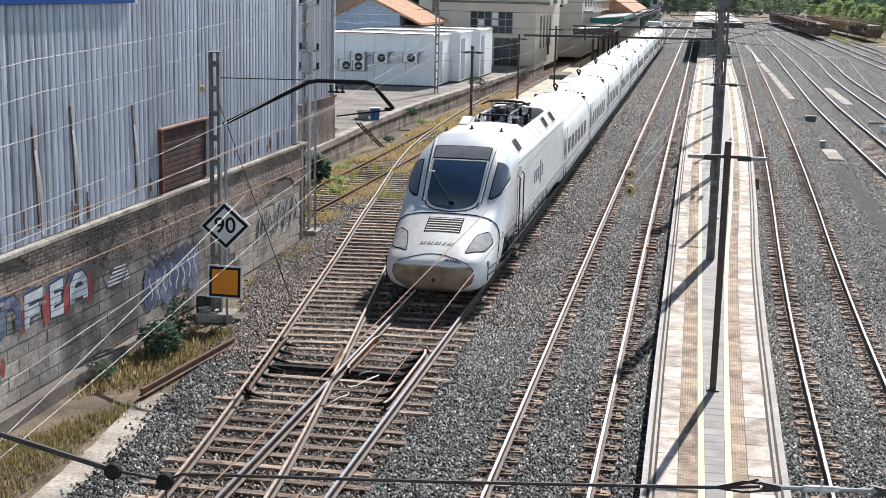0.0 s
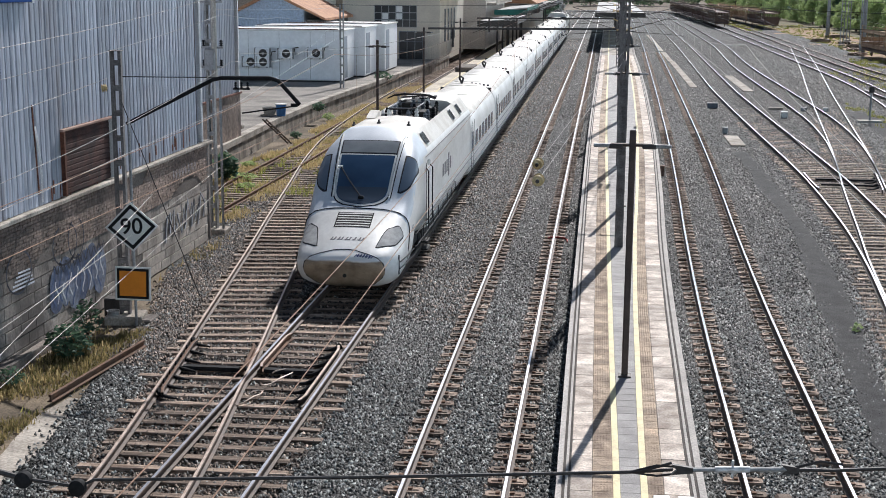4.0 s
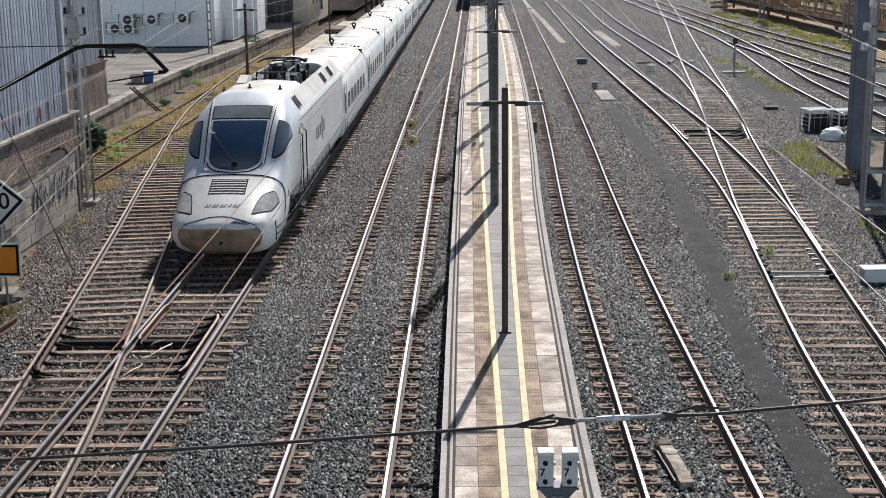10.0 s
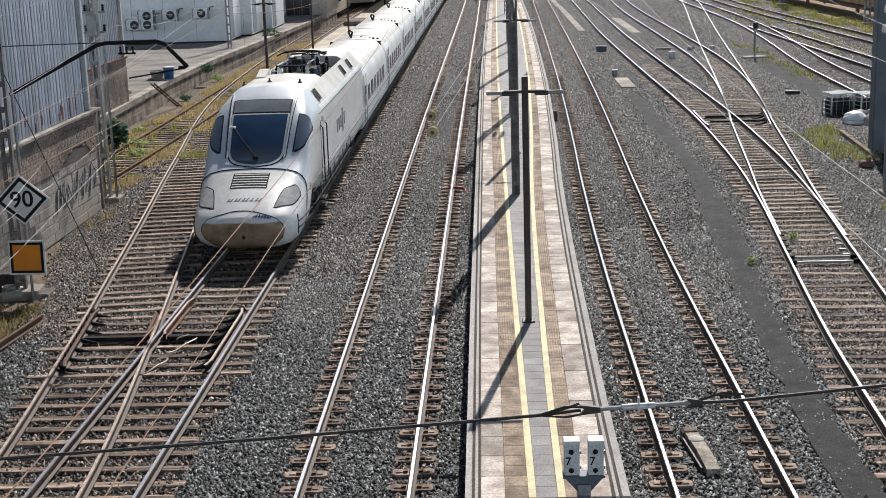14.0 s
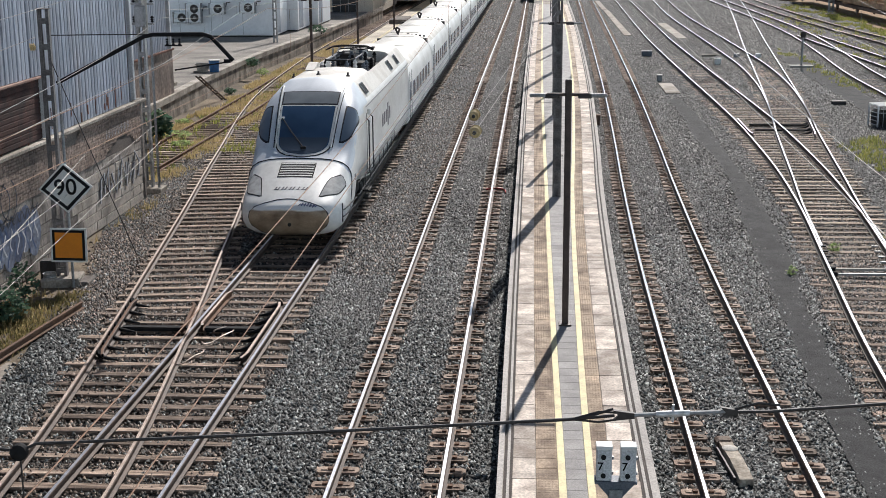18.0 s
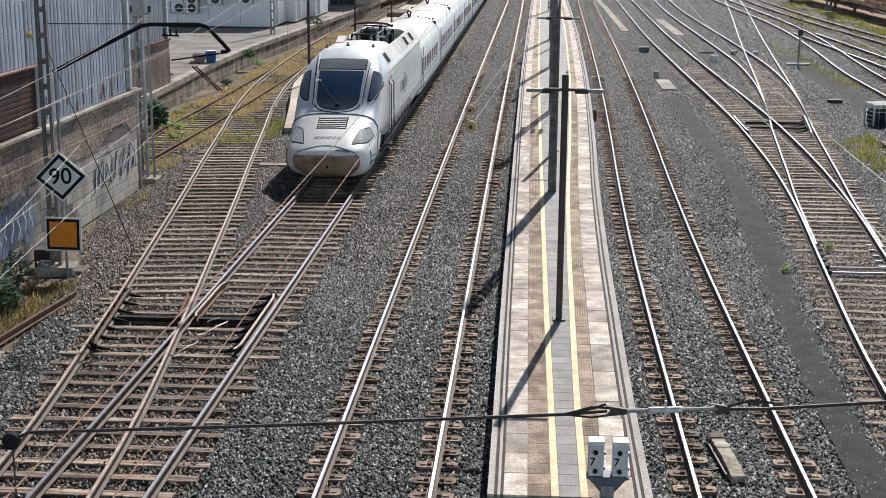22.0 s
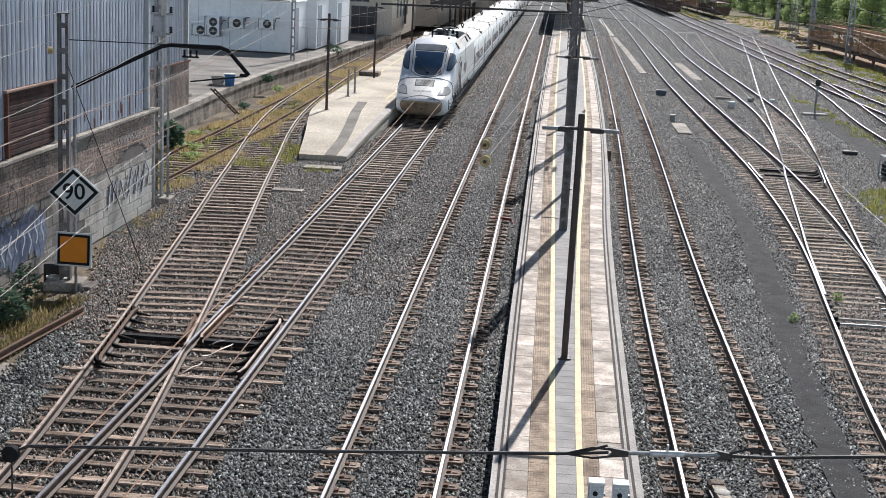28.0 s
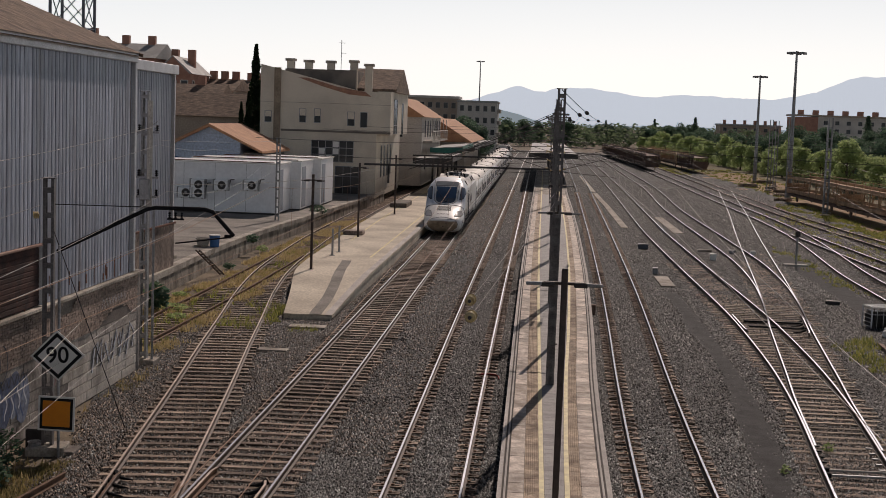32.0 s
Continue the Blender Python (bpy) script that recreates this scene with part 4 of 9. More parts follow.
def ring_radius(poly, cx, cz, ang):
    """How far the ray at an angle from (cx, cz) runs inside a half outline."""
    dx, dz = math.cos(ang), math.sin(ang)
    for (x0, z0), (x1, z1) in zip(poly, poly[1:]):
        ex, ez = x1 - x0, z1 - z0
        det = ex * dz - ez * dx
        if abs(det) < 1e-9:
            continue
        t = (ex * (z0 - cz) - ez * (x0 - cx)) / det
        u = (dx * (z0 - cz) - dz * (x0 - cx)) / det
        if t > 0 and -1e-6 <= u <= 1 + 1e-6:
            return t
    return 0.1


def hull(s, ang):
    """A point of the power car's right half: station s, angle from straight down (-90) to straight up (90 degrees)."""
    top, wide, low = along(NOSE_TOP, s), along(NOSE_WIDE, s), along(NOSE_LOW, s)
    zc = min(2.0, 0.86 + 0.42 * s)
    zc = max(min(zc, low + (top - low) * 0.55), low + (top - low) * 0.35)
    n = along(NOSE_SQUARE, s)
    h = top - zc if ang >= 0 else zc - low
    c, q = abs(math.cos(ang)) / wide, abs(math.sin(ang)) / h
    nn = n if ang >= 0 else 3.5
    r = (c**nn + q**nn) ** (-1 / nn)
    if s > 4.2:
        k = min(1, (s - 4.2) / 2.6)
        k = k * k * (3 - 2 * k)
        r = r * (1 - k) + ring_radius(BODY_RING, 0, zc, ang) * k
    return r * math.cos(ang), s, zc + r * math.sin(ang)


def roof_z(s, x):
    """Height of the hull over (x, s)."""
    lo, hi = 0.0, math.pi / 2
    for _ in range(22):
        m = (lo + hi) / 2
        if hull(s, m)[0] > abs(x):
            lo = m
        else:
            hi = m
    return hull(s, lo)[2]


def side_x(s, z):
    lo, hi = -math.pi / 2 + 0.02, math.pi / 2
    for _ in range(22):
        m = (lo + hi) / 2
        if hull(s, m)[2] < z:
            lo = m
        else:
            hi = m
    return hull(s, lo)[0]


def skin(s, x, lift):
    """The point of the hull's upper half over (x, s), raised along its normal."""
    lo, hi = 0.0, math.pi / 2
    for _ in range(24):
        m = (lo + hi) / 2
        if hull(s, m)[0] > abs(x):
            lo = m
        else:
            hi = m
    p = Vector(hull(s, lo))
    du = Vector(hull(s + 0.02, lo)) - Vector(hull(s - 0.02, lo))
    dv = Vector(hull(s, min(math.pi / 2, lo + 0.01))) - Vector(hull(s, max(0, lo - 0.01)))
    n = dv.cross(du).normalized()
    if n.z < 0:
        n = -n
    p += n * lift
    return (-p.x if x < 0 else p.x), p.y, p.z


def top_patch(edge, lift, thick=0.03, rows=10, cols=10, skew=0.0):
    """A plate that follows the hull from above; edge(v) gives s and the left and right x; skew turns its ends back."""
    up, dn = [], []
    for i in range(rows + 1):
        s, xl, xr = edge(i / rows)
        inner = min(abs(xl), abs(xr))
        line = [(xl + (xr - xl) * j / cols) for j in range(cols + 1)]
        at = [(s + skew * (i / rows) * (abs(x) - inner), x) for x in line]
        up.append([skin(q, x, lift) for q, x in at])
        dn.append([skin(q, x, lift - thick) for q, x in at])
    b = Build()
    b.grid(up)
    rim = up[0] + [r[-1] for r in up[1:]] + up[-1][-2::-1] + [r[0] for r in up[-2:0:-1]]
    rim2 = dn[0] + [r[-1] for r in dn[1:]] + dn[-1][-2::-1] + [r[0] for r in dn[-2:0:-1]]
    n = len(rim)
    b.add(rim + rim2, [(i, (i + 1) % n, n + (i + 1) % n, n + i) for i in range(n)])
    return b


def hull_line(points, r=0.011):
    """A dark seam on the hull through (s, angle) points, on both sides."""
    right = [hull(s, radians(a)) for s, a in points]
    path = [(-x, y, z) for x, y, z in right] + [(x, y, z) for x, y, z in right[::-1]]
    return Build().tube(path, r, 5)


def bogie(parent, y):
    g = part("bogie", Build().box(0, y, 0.62, 2.3, 3.4, 0.28, 0.05).box(0, y, 0.45, 2.0, 2.2, 0.3, 0.04), TRAIN_DARK, parent)
    for dy in (-1.35, 1.35):
        for s in (-1, 1):
            w = Build().lathe([(0.5, -0.07), (0.52, -0.05), (0.52, 0.05), (0.47, 0.07), (0.44, 0.05), (0.2, 0.05), (0.18, 0.1)], s * 0.84, y + dy, 0.53, 20, "X")
            part("wheel", w, WHEEL_STEEL, g, smooth=True)
            part("axle_box", Build().box(s * 1.12, y + dy, 0.55, 0.22, 0.4, 0.34, 0.05), TRAIN_DARK, g)
    return g


def power_car():
    car = thing("power_car", "white and silver high-speed power car with a duck-bill nose", "train", group="cars of the train")
    stations = [0, 0.02, 0.04, 0.06, 0.085, 0.11, 0.14, 0.17, 0.22, 0.28, 0.35, 0.42, 0.5, 0.6, 0.72, 0.85, 1.0, 1.15, 1.32, 1.5, 1.7, 1.9, 2.1, 2.28, 2.45, 2.6, 2.75, 2.9, 3.05, 3.2, 3.35, 3.5, 3.65, 3.8, 3.95, 4.1, 4.25, 4.4, 4.55, 4.7, 4.85, 5.0, 5.2, 5.35, 5.6, 5.8, 6.0, 6.2, 6.5, 6.8, 7.5,
                8.6, 9.6, 9.65, 12, 15.9, 15.95, 17.4, END]
    angs = [-90, -80, -70, -60, -52, -45, -38, -30, -20, -10, 0, 8, 15, 21, 26, 30, 33, 36, 40, 44, 48, 52, 56, 60, 65, 70, 75, 80, 85, 90]
    b, n = Build(), len(angs) * 2 - 2
    rows = []
    for s in stations:
        half = [hull(s, radians(a)) for a in angs]
        if 9.62 < s < 15.92:
            half = [(x, y, min(z, 3.56) if abs(x) < 0.93 else z) for x, y, z in half]
        rows.append(half + [(-x, y, z) for x, y, z in half[-2:0:-1]])
    for i, row in enumerate(rows):
        b.v += row
    for i in range(len(rows) - 1):
        for j in range(n):
            k = (j + 1) % n
            f = (i * n + j, i * n + k, (i + 1) * n + k, (i + 1) * n + j)
            c = [sum(b.v[q][m] for q in f) / 4 for m in range(3)]
            s, z = c[1], c[2]
            slot = 0
            if s > 2.35 - 0.12 * c[0] ** 2 and s < 5.3 + 0.9 * (z > 3.2) and z > 1.35 - 0.0 * s and abs(c[0]) < 1.45:
                slot = 1
            elif z > 3.3 and s > 6:
                slot = 3
            b.f.append(f), b.s.append(slot)
    b.f += [tuple(range(n))[::-1], tuple(range((len(rows) - 1) * n, len(rows) * n))]
    b.s += [0, 0]
    body = part("body", b, [TRAIN_WHITE, TRAIN_SILVER, TRAIN_NOSE, TRAIN_ROOF], car, smooth=True)
    # windscreen: wide straight head, flat round foot
    def screen(v):
        q = 1 - v
        half = 0.78 - 0.07 * q
        if q > 0.68:
            half *= math.sqrt(max(0.0, 1 - ((q - 0.68) / 0.32) ** 2.3))
        return 2.46 + 1.62 * v, -half - 0.001, half + 0.001
    def rim(v):
        s, l, r = screen(v)
        return 2.39 + 1.74 * v, l - 0.055, r + 0.055
    def dark_rim(v):
        s, l, r = screen(v)
        return 2.36 + 1.80 * v, l - 0.085, r + 0.085
    part("windscreen_gasket", top_patch(dark_rim, 0.008, 0.03, 22, 14), TRAIN_LINE, body, "", True, recalc=False)
    part("windscreen_rim", top_patch(rim, 0.018, 0.03, 22, 14), WHITE, body, "pale windscreen surround", True, recalc=False)
    part("windscreen", top_patch(screen, 0.028, 0.03, 22, 14), TRAIN_GLASS, body, "dark windscreen with painted blue sky reflection", True, recalc=False)
    def low_screen(v):
        s, l, r = screen(0.36 * v + 0.004)
        return s, l + 0.03, r - 0.03
    part("dashboard_band", top_patch(low_screen, 0.033, 0.004, 10, 14), TRAIN_DASH, body, "paler foot of the windscreen", True, recalc=False)
    part("visor_frame", top_patch(lambda v: (4.16 + 0.56 * v, -0.835 - 0.02 * v, 0.835 + 0.02 * v), 0.012, 0.03, 5, 12), TRAIN_LINE, body, "", True, recalc=False)
    part("visor", top_patch(lambda v: (4.19 + 0.49 * v, -0.80 - 0.02 * v, 0.80 + 0.02 * v), 0.02, 0.03, 5, 12), TRAIN_PANEL, body, "grey panel above the windscreen", True, recalc=False)
    for s in (-1, 1):
        part("trim_strip", Build().tube([skin(2.75 + 0.19 * k, s * (0.80 + 0.010 * k), 0.02) for k in range(14)], 0.022, 6), WHITE, body, smooth=True)
        part("trim_strip", Build().tube([skin(2.75 + 0.19 * k, s * (0.845 + 0.011 * k), 0.006) for k in range(14)], 0.014, 6), TRAIN_LINE, body, smooth=True)
    w = Build().tube([skin(2.72, 0.0, 0.07), skin(3.2, -0.4, 0.08), skin(3.62, -0.72, 0.07)], 0.016, 6)
    part("wiper", w, BLACK, body)
    part("wiper_hub", Build().box(*skin(2.70, 0.02, 0.05), 0.16, 0.1, 0.09, 0.02), BLACK, body)
    part("wiper_head", Build().box(*skin(3.64, -0.74, 0.06), 0.14, 0.07, 0.06, 0.01), WHITE, body)
    inner = [(2.98, 1.05), (4.12, 1.12)]
    outer = [(2.98, 1.09), (3.1, 1.24), (3.25, 1.33), (3.6, 1.405), (3.95, 1.435), (4.06, 1.42), (4.12, 1.36)]
    lamp_in = [(0.54, 0.81), (1.40, 0.975), (1.60, 1.12), (1.74, 1.235)]
    lamp_out = [(0.54, 0.84), (0.70, 1.04), (0.84, 1.18), (1.0, 1.265), (1.4, 1.345), (1.62, 1.36), (1.74, 1.26)]
    for s in (-1, 1):
        def pair(a, c, s=s):
            return (a, c) if s > 0 else (-c, -a)
        # cab side window on the slope of the shoulder: rounded outside, straight inside
        def pane(v):
            q = 2.98 + 1.14 * v
            return q, *pair(along(inner, q), along(outer, q))
        def pane_rim(v):
            q = 2.98 + 1.14 * v
            return q - 0.05 + 0.1 * v, *pair(along(inner, q) - 0.04, along(outer, q) + 0.022)
        part("window_rim", top_patch(pane_rim, 0.006, 0.02, 14, 8, 0.35), TRAIN_LINE, body, smooth=True, recalc=False)
        part("cab_window", top_patch(pane, 0.014, 0.02, 14, 8, 0.35), TRAIN_SIDE_GLASS, body, "grey-blue cab side window", True, recalc=False)
        # headlamps: slanted lenses high on the bill's corners
        def lamp(v):
            q = 0.54 + 1.2 * v
            return q, *pair(along(lamp_in, q), along(lamp_out, q))
        def lamp_rim(v):
            q = 0.54 + 1.2 * v
            return q - 0.03 + 0.06 * v, *pair(along(lamp_in, q) - 0.028, along(lamp_out, q) + 0.022)
        part("headlamp_rim", top_patch(lamp_rim, 0.006, 0.02, 14, 8), TRAIN_LINE, body, smooth=True, recalc=False)
        part("headlamp", top_patch(lamp, 0.014, 0.02, 14, 8), TRAIN_LAMP, body, "slanted clear headlamp", True, recalc=False)
    # ribs of the bonnet grille
    part("grille", top_patch(lambda v: (1.32 + 0.76 * v, -0.5, 0.5), 0.008, 0.02, 6, 8), BLACK, body, recalc=False)
    for i in range(6):
        q = 1.375 + 0.125 * i
        part("grille_rib", top_patch(lambda v, q=q: (q + 0.038 * v, -0.47, 0.47), 0.011, 0.006, 1, 8), WHITE, body, recalc=False)
    part("seam", hull_line([(1.75, -40), (1.85, -20), (2.0, 0), (2.08, 6), (2.13, 10), (2.18, 15), (2.2, 20), (2.22, 26), (2.24, 33), (2.26, 42), (2.28, 52), (2.29, 65), (2.3, 78), (2.3, 89.9)], 0.024), TRAIN_LINE, body)
    part("seam", hull_line([(0.74, -64), (0.60, -50), (0.42, -34), (0.27, -18), (0.185, -4), (0.16, 5), (0.17, 14), (0.21, 25), (0.25, 35), (0.30, 50), (0.315, 60), (0.325, 70), (0.33, 80), (0.33, 89.9)], 0.018), TRAIN_LINE, body)
    # the coupler cover below the lip
    lip = [(-90, 0.80), (-64, 0.74), (-50, 0.60), (-34, 0.42), (-18, 0.27), (-4, 0.185), (5, 0.16), (14, 0.17), (25, 0.21), (35, 0.25), (50, 0.30), (90, 0.33)]
    rows = []
    for i in range(9):
        half = []
        for k in range(36):
            g = -90 + 180 * k / 35
            x, y, z = hull(along(lip, g) * i / 8, radians(g))
            half.append((x * 1.004, y - 0.006 * (1 - i / 8) - 0.003, z + 0.004 * math.sin(radians(g))))
        rows.append(half + [(-x, y, z) for x, y, z in half[-2::-1]])
    cover = Build().grid(rows).add(rows[0], [tuple(range(len(rows[0])))], 0)
    part("nose_cover", cover, TRAIN_COVER, body, "beige coupler cover, dirt and painted shade on its lower part", True, recalc=False)
    part("tow_cover", Build().lathe([(0.05, -0.016), (0.05, 0.02), (0.03, 0.03)], 0.05, -0.004, 0.70, 12, "Y"), TRAIN_DARK, body)
    # a blue scrawl on the lip
    for k in range(6):
        x = 0.30 + 0.075 * k
        part("scrawl", Build().tube([skin(0.08, x, 0.008), skin(0.16, x + 0.05, 0.008), skin(0.10, x + 0.06, 0.008), skin(0.19, x + 0.11, 0.008)], 0.013, 5), SPRAY_SCRAWL, body)
    # lettering of the operator, as plain slanted bars
    for i, (x, wd) in enumerate(((-0.42, 0.13), (-0.22, 0.15), (-0.01, 0.15), (0.17, 0.09), (0.34, 0.15))):
        for q in ((-1, 1) if wd > 0.1 else (0,)):
            part("lettering_bar", top_patch(lambda v, x=x + q * 0.045: (0.72 + 0.13 * v, x - 0.016 + 0.05 * v, x + 0.016 + 0.05 * v), 0.007, 0.005, 1, 2), TRAIN_STRIPE, body, recalc=False)
        part("lettering_bar", top_patch(lambda v, x=x, wd=wd: (0.735 + 0.022 * v, x - wd / 2, x + wd / 2), 0.0075, 0.005, 1, 2), TRAIN_STRIPE, body, recalc=False)
    for s in (-1, 1):
        for i, (y, h) in enumerate(((9.9, 0.42), (10.45, 0.42), (11.0, 0.42), (11.5, 0.8), (12.05, 0.42))):
            b = Build().span(s * 1.481, y, 1.95 - (h - 0.42) / 2, s * 1.488, y + 0.3, 1.95 + h - (h - 0.42) / 2)
            part("lettering_bar", b, TRAIN_STRIPE, body)
        for z, h in ((1.02, 0.035), (1.34, 0.03)):
            part("stripe", Build().span(s * 1.48, 5.6, z, s * 1.488, END - 0.2, z + h), TRAIN_STRIPE, body)
        # shunter's handrails on the skirt
        for z in (0.78, 0.96):
            part("step_rail", Build().tube([(s * (side_x(0.75, z) + 0.03), 0.75, z), (s * 1.47, 1.5, z - 0.02), (s * 1.50, 2.9, z - 0.06)], 0.016, 6), TRAIN_LINE, body, smooth=True)
        part("step_rail", Build().tube([(s * (side_x(0.75, 0.62) + 0.03), 0.75, 0.62), (s * (side_x(0.75, 1.15) + 0.03), 0.75, 1.15)], 0.018, 6), TRAIN_LINE, body, smooth=True)
        part("lifting_mark", Build().span(s * 1.474, 2.75, 1.42, s * 1.486, 2.86, 1.60), TRAIN_LINE, body)
        # long dark handrails with their posts along the skirt
        for z in (0.92, 1.28):
            part("side_rail", Build().tube([(s * 1.49, 3.1, z), (s * 1.535, 3.25, z), (s * 1.535, 13.4, z), (s * 1.49, 13.55, z)], 0.018, 6), TRAIN_LINE, body, smooth=True)
        for k in range(9):
            part("rail_post", Build().tube([(s * 1.535, 3.4 + 1.24 * k, 0.90), (s * 1.535, 3.4 + 1.24 * k, 1.30)], 0.014, 5), TRAIN_LINE, body)
        # cab door with its grab rails
        d = part("cab_door", Build().span(s * 1.472, 5.72, 1.02, s * 1.492, 6.42, 2.95, 0.008), TRAIN_WHITE, body)
        for y in (5.60, 6.55):
            part("grab_rail", Build().tube([(s * 1.48, y, 1.1), (s * 1.56, y, 1.16), (s * 1.56, y, 2.75), (s * 1.48, y, 2.82)], 0.022, 6), TRAIN_LINE, body, smooth=True)
        part("door_seam", Build().span(s * 1.48, 5.68, 1.0, s * 1.4895, 5.71, 2.97), TRAIN_LINE, d)
        part("door_seam", Build().span(s * 1.48, 6.43, 1.0, s * 1.4895, 6.46, 2.97), TRAIN_LINE, d)
        part("mirror", Build().box(s * 1.56, 5.66, 3.02, 0.1, 0.12, 0.18, 0.03), WHITE, body)
        part("step", Build().box(s * 1.42, 6.05, 0.55, 0.2, 0.7, 0.05).box(s * 1.42, 6.05, 0.32, 0.2, 0.7, 0.05), TRAIN_DARK, body)
        # louvred vents in the sloped roof edge
        for y in (6.9, 14.3, 16.6):
            a, c = Vector((s * 1.385, y, 3.40)), Vector((s * 1.12, y, 3.78))
            turn = Matrix.Rotation(s * math.atan2(0.38, 0.265), 3, "Y")
            m = (a + c) / 2
            v = part("vent", Build().box(m.x + s * 0.012, y, m.z + 0.01, 0.40, 0.62, 0.02, 0, turn), TRAIN_PANEL, body)
            for k in range(4):
                part("slat", Build().box(m.x + s * 0.02, y - 0.22 + 0.147 * k, m.z + 0.018, 0.36, 0.03, 0.02, 0, turn), TRAIN_LINE, v)
        part("cantrail_seam", Build().span(s * 1.479, 5.5, 3.17, s * 1.487, END, 3.19), TRAIN_STRIPE, body)
    # roof well with the current collector
    part("roof_well", Build().span(-0.9, 9.7, 3.565, 0.9, 15.85, 3.58), TRAIN_DARK, body)
    part("roof_box", Build().prism([(8.7, 3.98), (9.5, 4.14), (9.75, 4.14), (9.75, 3.98)], -0.9, -0.6, "x"), TRAIN_ROOF, body)
    pan = part("pantograph", Build().tube([(-0.45, 10.7, 4.13), (0.45, 10.7, 4.13), (0.45, 12.9, 4.13), (-0.45, 12.9, 4.13), (-0.45, 10.7, 4.13)], 0.028), STEEL_BLUE, body)
    part("lower_arm", Build().tube([(0, 12.75, 4.17), (0.05, 11.2, 4.3), (0.05, 10.9, 4.36)], 0.05, 8), STEEL_DARK, pan, smooth=True)
    for x in (-0.32, 0.32):
        part("upper_arm", Build().tube([(x * 0.3, 10.9, 4.38), (x, 12.2, 4.33), (x, 13.0, 4.36)], 0.022, 6), STEEL_DARK, pan, smooth=True)
    for y in (12.85, 13.2):
        part("contact_strip", Build().tube([(-0.85, y, 4.27), (-0.6, y, 4.38), (-0.3, y, 4.41), (0.3, y, 4.41), (0.6, y, 4.38), (0.85, y, 4.27)], 0.026, 6), BLACK, pan, smooth=True)
    for x, y in ((-0.62, 11.2), (0.62, 13.6), (-0.3, 9.95)):
        part("roof_gear", Build().box(x, y, 3.75, 0.32, 0.5, 0.34, 0.04), (STEEL_GREY, STEEL_DARK)[x > 0], pan)
    shed = [(0.035, 0)] + [(r, 0.03 + 0.06 * k) for k in range(9) for r in (0.085 if k % 2 else 0.05,)] + [(0.035, 0.58)]
    for x, y in ((-0.5, 10.6), (0.5, 10.6), (-0.5, 13.4), (0.5, 13.4), (-0.15, 14.2), (0.4, 14.4), (-0.6, 14.6), (0.1, 15.2), (0.6, 15.3), (-0.35, 9.95), (0.3, 10.0), (0.75, 10.9), (-0.75, 11.3), (0.72, 11.9), (-0.7, 12.4), (0.78, 12.9), (-0.2, 11.5), (0.2, 12.2), (-0.75, 13.9), (0.75, 13.8), (0.0, 13.6), (-0.7, 15.2), (0.35, 14.9)):
        tall = 1.0 if abs(x) < 0.55 else 0.72
        part("insulator", Build().lathe([(r, h * tall) for r, h in shed], x, y, 3.58, 10), (BLACK, STEEL_BLUE, CERAMIC_W)[int(abs(x * 20 + y * 10)) % 3], pan)
    part("switchgear", Build().box(-0.35, 14.9, 3.8, 0.5, 0.9, 0.5, 0.04), TRAIN_DARK, body)
    part("switchgear", Build().box(0.45, 12.0, 3.75, 0.35, 1.0, 0.4, 0.03), TRAIN_DARK, body)
    part("busbar", Build().tube([(-0.15, 14.2, 4.17), (0.4, 14.4, 4.17), (0.6, 15.3, 4.17), (0.1, 15.2, 4.17), (-0.6, 14.6, 4.17)], 0.03), BLACK, body)
    part("busbar", Build().tube([(-0.35, 9.95, 4.17), (0.3, 10.0, 4.17), (0.5, 10.6, 4.17)], 0.025), BLACK, body)
    for x, y in ((0.75, 7.0), (-0.2, 7.1), (-0.95, 6.9)):
        part("horn", Build().lathe([(0.07, 0), (0.07, 0.03), (0.03, 0.06), (0.03, 0.13)], x, y, roof_z(7, x) - 0.005, 8), STEEL_DARK, body)
    part("under_gear", Build().box(0, 10.2, 0.62, 2.5, 7.5, 0.5, 0.06).box(0, 2.6, 0.5, 2.3, 1.5, 0.4, 0.05), TRAIN_DARK, car)
    bogie(car, 4.9), bogie(car, 15.9)
    part("gangway", Build().span(-1.3, END - 0.02, 0.9, 1.3, END + 0.2, 3.4), TRAIN_DARK, car)
    return car


CAR_L, PITCH = 12.62, 12.8


